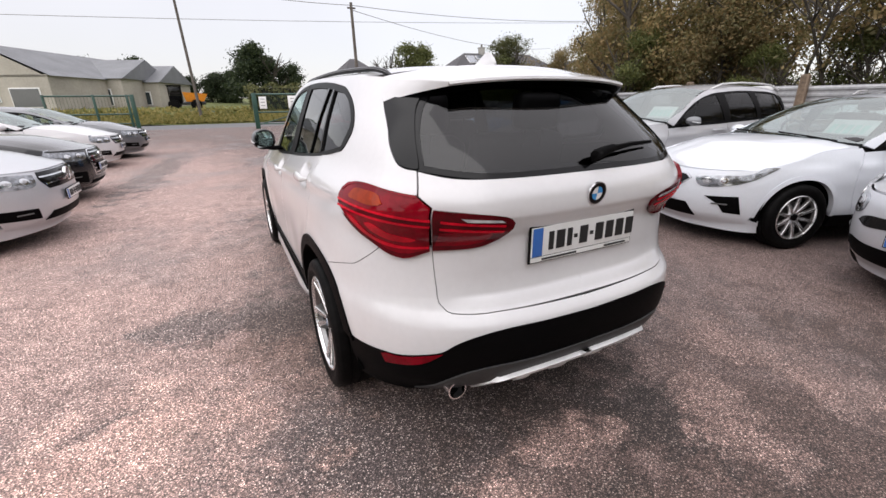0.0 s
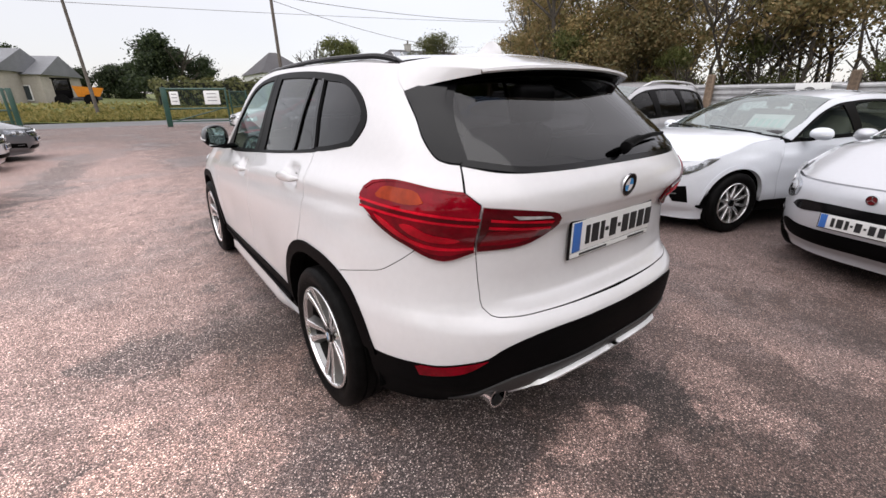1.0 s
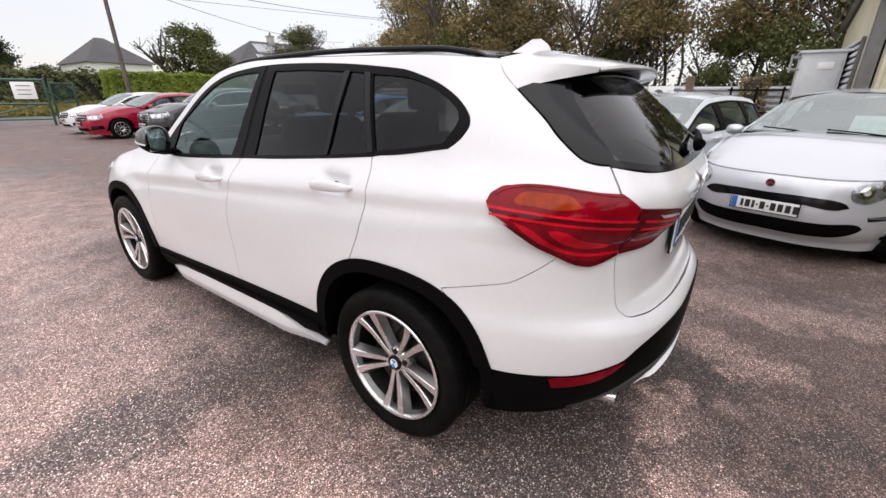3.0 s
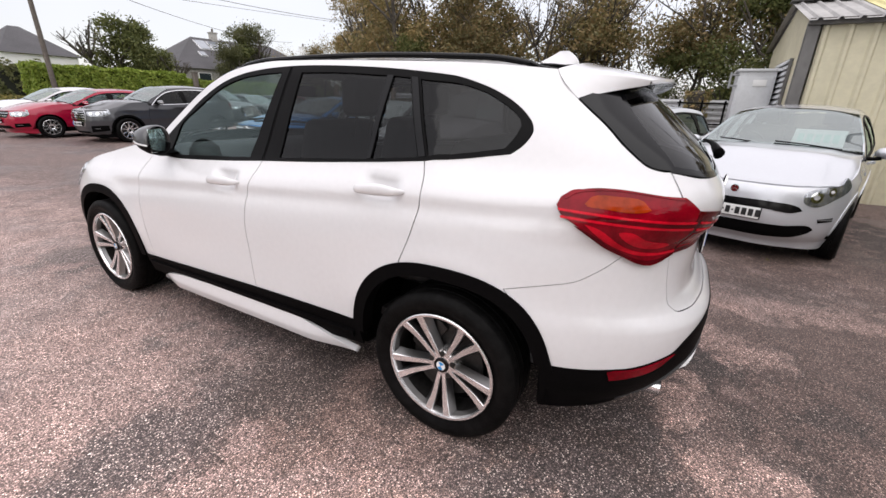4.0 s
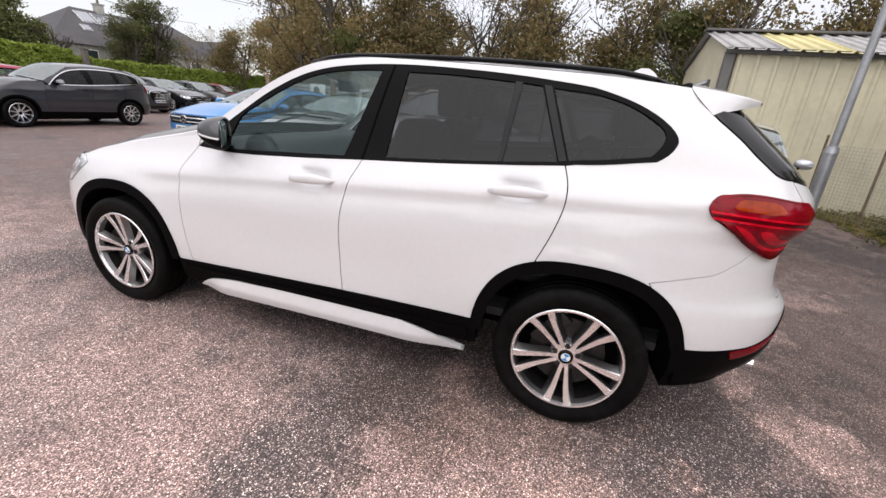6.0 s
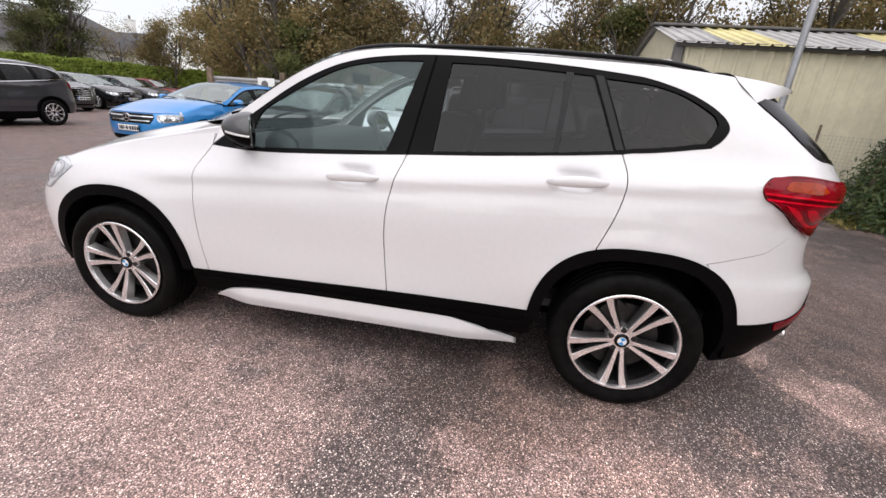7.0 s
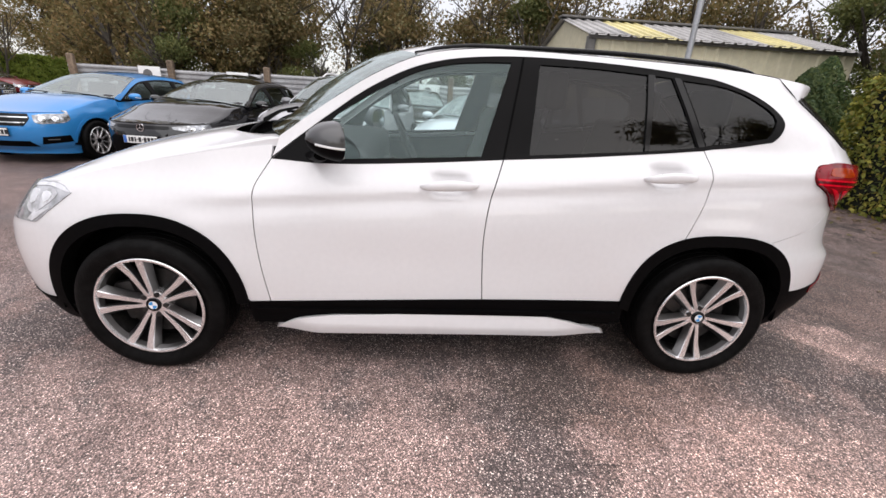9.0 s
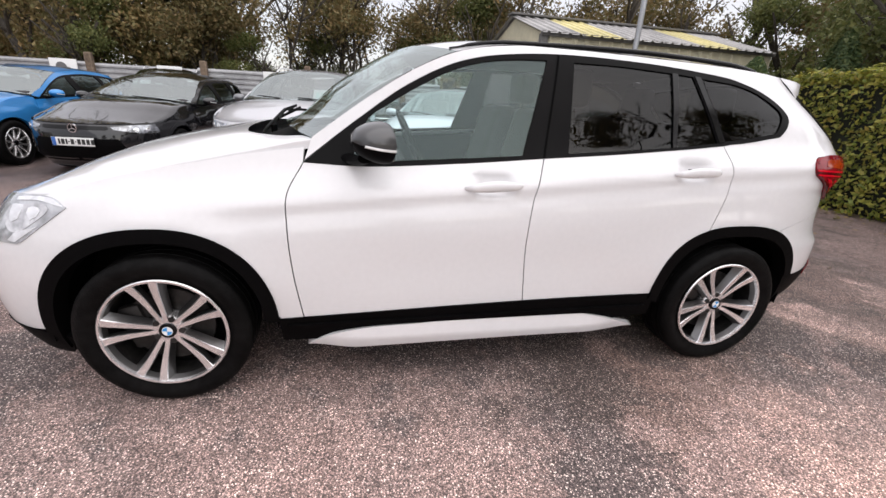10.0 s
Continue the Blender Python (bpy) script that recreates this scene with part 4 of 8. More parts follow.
        S.panel("rear_reflector", [outline(on([(-0.625, 0.492, 1), (-0.645, 0.499)]) + [X(-0.731, 0.503), X(-0.66, 0.527), X(-0.606, 0.545, 1), X(-0.66, 0.498), X(-0.735, 0.464)] + on([(-0.635, 0.456, 1)]))], RED_LENS, car, s, "red bumper reflector", off=0.008, thick=0.02, h=0.02)
        S.panel("bumper_insert", [outline([X(-0.655, 0.315, 1), X(-0.61, 0.375), X(-0.573, 0.425), X(-0.52, 0.462), X(-0.46, 0.478), X(-0.40, 0.484, 1), (QC, 0.484, 1), (QC, 0.422, 1), X(-0.34, 0.418), X(-0.43, 0.368), X(-0.55, 0.325, 1)])], DARK_PLASTIC, car, s, "dark grey bumper insert", off=0.010, thick=0.03, h=0.04)
        S.panel("skid_plate", [outline([X(-0.47, 0.345, 1), X(-0.42, 0.395), X(-0.36, 0.420), (QC, 0.436, 1), (QC, 0.370, 1), X(-0.30, 0.352), X(-0.40, 0.338)])], SILVER_TRIM, car, s, "silver skid plate", off=lambda q, z: 0.016 + 0.012 * smooth(0.395, 0.41, z + 0.00 * q), thick=0.03, h=0.02)
        for x in (-0.28, -0.10):
            S.panel("skid_fin", [outline([X(x - 0.016, 0.402, 1), X(x + 0.016, 0.402, 1), X(x + 0.010, 0.335, 1), X(x - 0.008, 0.335, 1)])], SILVER_TRIM, car, s, off=0.024, thick=0.05, h=0.03)
        # hatch side trim and spoiler cheek
        S.panel("tailgate_side_trim", [outline([X(-0.627, 1.192, 1)] + on([(-0.655, 1.196), (-0.614, 1.211), (-0.547, 1.262), (-0.484, 1.318), (-0.369, 1.405, 1), (-0.42, 1.430, 1)]) + [X(-0.490, 1.444, 1), X(-0.540, 1.388), X(-0.580, 1.316), X(-0.621, 1.197, 1)])], GLOSS_BLACK, car, s, "gloss black tailgate side trim", off=0.004, thick=0.02, h=0.03)
    # tailgate and rear screen
    gate = [(QC, 0.684, 1)] + gate_edge + [X(-0.602, 0.930, 1), X(-0.621, 1.078, 1), X(-0.650, 1.112, 1), X(-0.627, 1.188, 1), X(-0.535, 1.168), X(-0.35, 1.162), (QC, 1.160, 1)]

    def gate_crease(q, z):
        """A sharp lip over the number plate and a fold under it."""
        mid = 1 - smooth(0.42, 0.60, np.abs(q - QC))
        up, low = z - (1.055 - 0.02 * mid), z - 0.745
        lip = 0.011 * np.exp(-((up / np.where(up > 0, 0.06, 0.018)) ** 2))
        fold = -0.011 * np.exp(-((low / np.where(low > 0, 0.10, 0.016)) ** 2))
        return (lip + fold) * mid

    S.panel("tailgate", [outline(gate)], WHITE_PAINT, car, "C", **(skin | dict(off=gate_crease, h=0.016)))
    screen = [(QC, 1.168, 1), X(-0.45, 1.172), X(-0.624, 1.194, 1), X(-0.583, 1.316), X(-0.543, 1.388), X(-0.492, 1.444, 1), X(-0.25, 1.470), (QC, 1.478, 1)]
    S.panel("rear_screen", [outline(screen)], REAR_GLASS, car, "C", "dark tinted rear screen", off=-0.004, thick=0.0, h=0.05)
    S.panel("screen_border", [outline([(QC, 1.160, 1), X(-0.45, 1.164), X(-0.627, 1.189, 1), X(-0.588, 1.316), X(-0.547, 1.388), X(-0.495, 1.446, 1), X(-0.25, 1.474), (QC, 1.482, 1)]), outline([(QC - 0.05, 1.178, 1), X(-0.45, 1.182), X(-0.606, 1.205, 1), X(-0.567, 1.316), X(-0.524, 1.383), X(-0.478, 1.433, 1), X(-0.25, 1.455), (QC - 0.05, 1.462, 1)])], GLOSS_BLACK, car, "C", off=-0.001, thick=0.012, h=0.05)
    # roof, windscreen and bonnet
    roof_z = curve((-0.276, 1.503), (0.0, 1.524), (0.43, 1.540), (0.96, 1.550), (1.22, 1.545), (1.46, 1.505), (1.64, 1.430), (1.835, 1.312), (2.09, 1.128))
    ends = lambda y, z: S.at(np.array([y]), np.array([float(z)]))[0]
    bow = lambda y: 0.02 + 0.16 * float(smooth(0.9, 1.6, y)) - 0.07 * float(1 - smooth(-0.3, 0.4, y))
    crown = lambda y: 0.050 - 0.02 * float(smooth(1.3, 2.0, y))
    y_at = lambda t, a, b: a + (b - a) * t
    v, f = top_sheet(lambda t: ends(y_at(t, -0.276, 1.47), roof_z(y_at(t, -0.276, 1.47))), lambda t: bow(y_at(t, -0.276, 1.47)), lambda t: crown(y_at(t, -0.276, 1.47)), 2.4, 24)
    pyd("roof", v, f, WHITE_PAINT, car, angle=80)
    pyd("headliner", np.array(v) * (0.97, 1, 1) - (0, 0, 0.035), [q[::-1] for q in f], HEADLINER, car, angle=80)
    v, f = top_sheet(lambda t: ends(y_at(t, 1.47, 2.085), roof_z(y_at(t, 1.47, 2.085))), lambda t: bow(y_at(t, 1.47, 2.085)), lambda t: crown(y_at(t, 1.47, 2.085)), 2.4, 14)
    pyd("windscreen", v, f, SCREEN_GLASS, car, "clear windscreen", angle=80)
    for s in (-1, 1):
        rail = [(0.0, 1.535), (0.06, 1.562), (0.16, 1.582), (0.5, 1.592), (0.84, 1.578), (0.94, 1.556), (1.0, 1.525)]
        ts = np.linspace(0, 1, 40)
        zz = curve(*rail)(ts)
        yy = 1.50 - 1.74 * ts
        xx = curve((0, 0.565), (0.5, 0.560), (1, 0.515))(ts)
        v, f = tube(np.stack([s * xx, yy, zz - 0.022], 1), (0.009, 0.007), 10)
        pyd("roof_rail", v, f, GLOSS_BLACK, car, "black roof rail")
        pyd("rail_foot", *tube(np.stack([s * xx, yy, zz - 0.032], 1), (0.005, 0.007), 6), TRIM_BLACK, car)
    hood_z = curve((2.10, 1.098), (2.352, 1.060), (2.53, 1.025), (2.83, 0.962), (2.97, 0.920), (3.07, 0.888))
    v, f = top_sheet(lambda t: ends(y_at(t, 2.115, 3.065), hood_z(y_at(t, 2.115, 3.065))) + np.array((0.008, 0, 0)), lambda t: 0.17 + 0.16 * t, lambda t: 0.018 * (1 - t) + 0.012 * math.sin(math.pi * t), 2.6, 26, 33)
    v = np.array(v)
    lip = 0.826 + 0.058 * smooth(0.40, 0.82, np.abs(v[-33:, 0]))
    nose = S.at(np.array([S.X(x, z, nose=True)[0] for x, z in zip(np.abs(v[-33:, 0]).clip(0, 0.78), lip)]), lip)
    inner = 1 - smooth(0.66, 0.80, np.abs(v[-33:, 0]))
    pull = np.stack([np.zeros(33), (nose[:, 1] - 0.004 - v[-33:, 1]) * inner, (lip - v[-33:, 2]) * inner], 1)
    v += (np.linspace(0, 1, 26) ** 3)[:, None, None].repeat(33, 1).reshape(-1, 1) * np.tile(pull, (26, 1))
    run = np.repeat(np.linspace(1, 0, 26), 33) ** 2
    v[:, 1] += (0.15 * (1 - smooth(0.46, 0.62, np.abs(v[:, 0]))) - 0.040 * smooth(0.58, 0.66, np.abs(v[:, 0])) * (1 - smooth(0.74, 0.785, np.abs(v[:, 0])))) * run
    v[:, 2] += 0.024 * smooth(0.56, 0.66, np.abs(v[:, 0])) * (1 - smooth(0.75, 0.79, np.abs(v[:, 0]))) * run ** 2
    fold = 0.55 + 0.06 * (3.2 - v[:, 1])
    v[:, 2] += 0.006 * smooth(-0.05, 0.02, fold - np.abs(v[:, 0])) + 0.001
    pyd("bonnet", *with_skirt(v, 26, 33), WHITE_PAINT, car, angle=80)
    v, f = top_sheet(lambda t: ends(y_at(t, 2.05, 2.32), 1.115) * (0.84 - 0.06 * t, 1, 1) - (0, 0, 0.075 * t ** 0.6), lambda t: 0.17 - 0.03 * t, lambda t: 0.025 - 0.02 * t, 2.4, 8)
    pyd("cowl", v, f, BLACK_PLASTIC, car, "black cowl under the windscreen")
    for pivot, tip, b0, b1 in (((-0.44, 2.335, 1.075), (-0.02, 2.290, 1.200), (-0.40, 2.262, 1.172), (0.24, 2.262, 1.212)), ((0.16, 2.385, 1.085), (0.42, 2.262, 1.195), (0.10, 2.290, 1.190), (0.62, 2.165, 1.165))):
        wiper = pyd("front_wiper", *tube(outline_3d([pivot, (pivot[0] + 0.05, pivot[1] - 0.005, pivot[2] + 0.045), tip], 8), (0.006, 0.009), 6), TRIM_BLACK, car, "black windscreen wiper")
        pyd("wiper_blade", *tube(outline_3d([b0, [(i + j) / 2 + k for i, j, k in zip(b0, b1, (0, 0.02, 0.008))], b1], 8), (0.004, 0.009), 6), BLACK_PLASTIC, wiper)
        part("wiper_pivot", rods((tuple(pivot[:2]) + (pivot[2] - 0.03,), tuple(pivot[:2]) + (pivot[2] + 0.016,), 0.018, None, 12)), BLACK_PLASTIC, wiper)
    # spoiler: a top sheet, a cheek at each side and a dark underside
    wing = [curve((0, a), (0.4, b), (0.75, c), (1, d)) for a, b, c, d in ((-0.572, -0.556, -0.512, -0.440), (-0.276, -0.390, -0.490, -0.570), (1.503, 1.492, 1.482, 1.472))]
    under = [curve((0, a), (0.45, b), (0.75, c), (1, d)) for a, b, c, d in ((-0.613, -0.560, -0.504, -0.438), (-0.367, -0.440, -0.505, -0.566), (1.405, 1.426, 1.442, 1.457))]
    edge = lambda t: np.array([float(c(t)) for c in wing])
    v, f = top_sheet(edge, lambda t: -0.05 - 0.01 * t, lambda t: 0.050 - 0.030 * t, 2.4, 10, 25)
    rear_top = np.array(v)[-25:]
    skin_v, skin_f = [tuple(p) for p in v], [tuple(q[::-1]) for q in f]
    for s in (-1, 1):
        k0 = len(skin_v)
        for k in np.linspace(0, 1, 9):
            seam = np.array((-0.572 - 0.041 * k, -0.276 - 0.091 * k ** 1.2, 1.503 - 0.098 * k ** 0.95))
            for t in np.linspace(0, 1, 10):
                low = np.array([float(c(t)) for c in under])
                low0 = np.array([float(c(0)) for c in under])
                p = edge(t) * (1 - k) + low * k + (seam - (edge(0) * (1 - k) + low0 * k)) * (1 - t)
                p[0] -= 0.012 * math.sin(math.pi * k) * (1 - t)
                skin_v.append(tuple(p * (-s, 1, 1)))
        skin_f += grid_faces(9, 10, k0, flip=s > 0)
    bm = bmesh.new()
    got = [bm.verts.new(p) for p in skin_v]
    for q in skin_f:
        bm.faces.new([got[i] for i in q])
    bmesh.ops.remove_doubles(bm, verts=bm.verts, dist=1e-4)
    bmesh.ops.recalc_face_normals(bm, faces=bm.faces)
    if sum(fc.normal.z for fc in bm.faces) < 0:
        bmesh.ops.reverse_faces(bm, faces=bm.faces)
    spoiler = part("roof_spoiler", bm, WHITE_PAINT, car, "white roof spoiler")
    spoiler.data.set_sharp_from_angle(angle=radians(110))
    lower = lambda t: np.array([float(c(t)) for c in under])
    v, f = top_sheet(lambda t: lower(0.4 + 0.6 * t), lambda t: -0.05 - 0.008 * t, lambda t: 0.038 - 0.018 * t, 2.4, 8, 25)
    pyd("spoiler_underside", v, f, GLOSS_BLACK, spoiler, angle=80)
    rear_low = np.array(v)[-25:]
    pyd("spoiler_lip", np.concatenate([rear_top, rear_top * 0.4 + rear_low * 0.6 - (0, 0.006, 0), rear_low]), grid_faces(3, 25), WHITE_PAINT, spoiler, angle=60)
    for s in (-1, 1):
        rows = [lower(t) * (-s * g, 1, 1) + (0, 0.02 * (1 - g) * 8, 0) for g in (1.0, 0.93, 0.86) for t in np.linspace(0, 1, 13)]
        pyd("cheek_underside", rows, grid_faces(3, 13, flip=s > 0), GLOSS_BLACK, spoiler, angle=80)
    # aerial fin
    rows = []
    for t in np.linspace(0, 1, 9):
        front, back, w = 0.015 - 0.135 * t ** 0.8, -0.215 + 0.055 * t ** 2, 0.024 * (1 - t) ** 1.5 + 0.004
        mid, run = (front + back) / 2, (front - back) / 2
        rows += [(w * math.sin(a) * (1 - 0.35 * max(0, math.cos(a))), mid + run * math.cos(a), 1.562 + 0.060 * t) for a in np.linspace(0, 2 * np.pi, 16, endpoint=False)]
    f = grid_faces(9, 16) + [(i * 16 + 15, i * 16, (i + 1) * 16, (i + 1) * 16 + 15) for i in range(8)] + [tuple(range(128, 144))]
    pyd("aerial_fin", rows, [q[::-1] for q in f], WHITE_PAINT, car, "white roof aerial fin")
    # wiper, emblem, plate, exhaust
    on_glass = lambda x, z, k: (S.at(np.array([X(-x, z)[0]]), np.array([z])) + S.normal(np.array([X(-x, z)[0]]), np.array([z])) * k)[0] * (-1, 1, 1)
    blade = [on_glass(x, z, k) for x, z, k in ((0.03, 1.196, 0.022), (0.12, 1.212, 0.026), (0.24, 1.222, 0.024), (0.38, 1.226, 0.018))]
    wiper = pyd("rear_wiper", *tube(outline_3d(blade), (0.011, 0.015), 8, 0.45), BLACK_PLASTIC, car, "black rear wiper")
    cover = [on_glass(x, z, 0.026) for x, z in ((-0.03, 1.188), (0.02, 1.196), (0.08, 1.207), (0.13, 1.214))]
    pyd("wiper_cover", *tube(outline_3d(cover), (0.022, 0.026), 10, 0.6), BLACK_PLASTIC, wiper)
    roundel(car, (0.0, -0.8895, 1.082), 0.041, pose(0, 0, 0, 0, 0, 90) @ pose(0, 0, 0, 0, -8, 0))
    make_plate(car, (0.0, -0.852, 0.918), 0.52, 0.112)
    pyd("exhaust_pipe", *[np.array(lathe([(0.12, 0.038), (0, 0.038), (-0.012, 0.040), (-0.012, 0.034), (0.10, 0.032)], 28)[0]) @ np.array(((0, 1, 0), (1, 0, 0), (0, 0, 1))) + (-0.540, -0.798, 0.352), [q[::-1] for q in lathe([(0.12, 0.038), (0, 0.038), (-0.012, 0.040), (-0.012, 0.034), (0.10, 0.032)], 28)[1]]], CHROME, car, "chrome exhaust tailpipe")
    part("exhaust_inside", rods(((-0.540, -0.768, 0.352), (-0.540, -0.728, 0.352), 0.031, None, 20)), DARK_GAP, car)
    # grille at the nose
    for s in "LR":
        kidney = S.panel("grille", [outline([X(-0.03, 0.800, nose=True), X(-0.24, 0.800, nose=True), X(-0.27, 0.72, nose=True), X(-0.23, 0.645, nose=True), X(-0.05, 0.645, nose=True)])], GLOSS_BLACK, car, s, "black kidney grille with upright bars", off=0.006, thick=0.01, h=0.05)
        for x in (0.07, 0.11, 0.15, 0.19):
            S.panel("grille_bar", [np.array([X(-x - 0.004, 0.792, nose=True), X(-x + 0.004, 0.792, nose=True), X(-x + 0.004, 0.655, nose=True), X(-x - 0.004, 0.655, nose=True)])], SILVER_TRIM, kidney, s, off=0.012, thick=0.006, h=0.06)
    S.panel("lower_grille", [outline([(QF, 0.52, 1), X(-0.52, 0.50, nose=True), X(-0.60, 0.44, nose=True), X(-0.48, 0.38, nose=True), (QF, 0.375, 1)])], BLACK_PLASTIC, car, "C", off=0.006, thick=0.01, h=0.06)
    make_plate(car, (0.0, 3.525, 0.55), 0.52, 0.11, back=False)
    # dark inner shell, floor and cabin
    hull = outline([(QC, 0.36, 1)] + on([(-0.40, 0.30, 1)]) + on(arch_r(178, 2, 0.41)) + on([(0.45, 0.26, 1), (2.2, 0.26, 1)]) + on(arch_f(176, 4, 0.41)) + on([(3.1, 0.25, 1)]) + [(QF, 0.25, 1), (QF, 0.85, 1)] + on([(2.9, 0.90), (2.3, 1.0), (1.9, 1.01, 1), (1.45, 1.03), (1.077, 1.063), (0.678, 1.093), (0.15, 1.144), (-0.24, 1.19, 1), (-0.5, 1.2)]) + [X(-0.5, 1.14), (QC, 1.14, 1)])
    S.panel("inner_shell", [hull], DARK_GAP, car, "LR", off=-0.024, thick=0, h=0.09)
    part("underbody", boxes(((1.5, 1.7, 0.05), (0, 1.33, 0.25), 0.01), ((1.1, 3.7, 0.22), (0, 1.3, 0.36), 0.05)), DARK_GAP, car)
    wheel_well(car, 0.86, 0.0, 0.335, 0.44), wheel_well(car, 0.86, 2.69, 0.335, 0.43)
    trim = on([(-0.195, 1.195, 1), (-0.262, 1.285), (-0.25, 1.335), (-0.17, 1.40), (-0.05, 1.452), (0.15, 1.485, 1), (-0.20, 1.505, 1), (-0.36, 1.40), (-0.60, 1.20, 1)])
    S.panel("pillar_trim", [outline(trim)], LINING, car, "LR", off=-0.03, thick=0, h=0.08)
    part("luggage_cover", boxes(((1.2, 0.55, 0.02), (0, -0.42, 1.05), 0.004)), LINING, car)
    make_cabin(car, 1.18, 0.28, 2.12, 0.62, 0.82)
    part("inner_mirror", boxes(((0.24, 0.03, 0.07), (0, 1.62, 1.42), 0.014)), BLACK_PLASTIC, car)
    for s in (-1, 1):
        make_mirror(car, s, (0.908, 1.854, 1.134), MIRROR_CAP, (0.190, 0.145, 0.158), 28, 0.05)
        for cy, turn in ((0.0, 36 if s < 0 else 0), (2.69, -14 if s < 0 else 0)):
            make_wheel("wheel", 0.335, 0.246, 0.225, 5, True, car, (s * 0.782, cy, 0.335), turn, s > 0)
    return car


def outline_3d(pts, n=20):
    t = np.linspace(0, 1, len(pts))
    p = np.array(pts, float)
    return np.stack([np.interp(np.linspace(0, 1, n), t, p[:, k]) for k in range(3)], 1)


white_suv()


# ---- ground ----
def asphalt_material():
    m = bpy.data.materials.new("chipped_asphalt")
    m.use_nodes = True
    n, l = m.node_tree.nodes, m.node_tree.links
    b = n["Principled BSDF"]
    co = n.new("ShaderNodeTexCoord")

    def tex(kind, scale, **kw):
        t = n.new(kind)
        t.inputs["Scale"].default_value = scale
        for k, v in kw.items():
            t.inputs[k].default_value = v
        l.new(co.outputs["Object"], t.inputs["Vector"])
        return t

    def ramp(source, stops):
        r = n.new("ShaderNodeValToRGB")
        while len(r.color_ramp.elements) < len(stops):
            r.color_ramp.elements.new(0.5)
        for e, (p, c) in zip(r.color_ramp.elements, stops):
            e.position, e.color = p, (*c, 1) if len(c) == 3 else c
        l.new(source, r.inputs[0])
        return r

    def mix(kind, fac, a, c):
        x = n.new("ShaderNodeMixRGB")
        x.blend_type = kind
        if isinstance(fac, float):
            x.inputs[0].default_value = fac
        else:
            l.new(fac, x.inputs[0])
        l.new(a, x.inputs[1]), l.new(c, x.inputs[2])
        return x.outputs[0]

    chips = tex("ShaderNodeTexVoronoi", 185.0)
    fine = tex("ShaderNodeTexVoronoi", 400.0)
    patch = tex("ShaderNodeTexNoise", 0.55, Detail=6.0, Roughness=0.62, Distortion=0.4)
    edge_noise = tex("ShaderNodeTexNoise", 3.2, Detail=7.0, Roughness=0.7)
    mid = tex("ShaderNodeTexNoise", 5.0, Detail=5.0, Roughness=0.7)
    grey = n.new("ShaderNodeSeparateColor")
    l.new(chips.outputs["Color"], grey.inputs[0])
    chip = ramp(grey.outputs[0], [(0.0, (0.060, 0.049, 0.047)), (0.40, (0.160, 0.126, 0.120)), (0.80, (0.275, 0.214, 0.204)), (0.94, (0.44, 0.37, 0.355)), (1.0, (0.70, 0.64, 0.61))])
    grey2 = n.new("ShaderNodeSeparateColor")
    l.new(fine.outputs["Color"], grey2.inputs[0])
    grit = ramp(grey2.outputs[0], [(0.0, (0.55, 0.55, 0.55)), (1.0, (1.45, 1.45, 1.45))])
    colour = mix("MULTIPLY", 1.0, chip.outputs[0], grit.outputs[0])
    joint = ramp(chips.outputs["Distance"], [(0.0, (1.56, 1.48, 1.43)), (0.42, (1.46, 1.38, 1.34)), (0.62, (0.60, 0.58, 0.57)), (1.0, (0.38, 0.37, 0.36))])
    colour = mix("MULTIPLY", 1.0, colour, joint.outputs[0])
    tone = ramp(patch.outputs[0], [(0.30, (0.68, 0.67, 0.67)), (0.42, (0.88, 0.865, 0.86)), (0.52, (1.07, 1.02, 1.0)), (0.75, (1.22, 1.14, 1.11))])
    tone2 = ramp(mid.outputs[0], [(0.3, (0.72, 0.72, 0.72)), (0.7, (1.22, 1.22, 1.22))])
    colour = mix("MULTIPLY", 1.0, colour, tone.outputs[0])
    colour = mix("MULTIPLY", 1.0, colour, tone2.outputs[0])
    # a paler, worn stretch along the drive
    spot, far_, reach, spread = n.new("ShaderNodeMapping"), n.new("ShaderNodeVectorMath"), n.new("ShaderNodeMath"), n.new("ShaderNodeMapRange")
    spot.vector_type = "TEXTURE"
    spot.inputs["Location"].default_value, spot.inputs["Rotation"].default_value, spot.inputs["Scale"].default_value = (-2.7, 5.5, 0), (0, 0, radians(2)), (2.1, 8.8, 1)
    far_.operation, reach.operation = "LENGTH", "MULTIPLY_ADD"
    reach.inputs[1].default_value = 1.6
    l.new(co.outputs["Object"], spot.inputs["Vector"]), l.new(spot.outputs[0], far_.inputs[0])
    l.new(edge_noise.outputs[0], reach.inputs[0]), l.new(far_.outputs["Value"], reach.inputs[2])
    spread.inputs["From Min"].default_value, spread.inputs["From Max"].default_value = 1.3, 2.4
    l.new(reach.outputs[0], spread.inputs["Value"])
    worn = ramp(spread.outputs[0], [(0.0, (1.74, 1.68, 1.64)), (1.0, (0.68, 0.66, 0.65))])
    # damp stains, plus contact shade painted under car and bumper: centre, radii, turn
    damp_shade = None
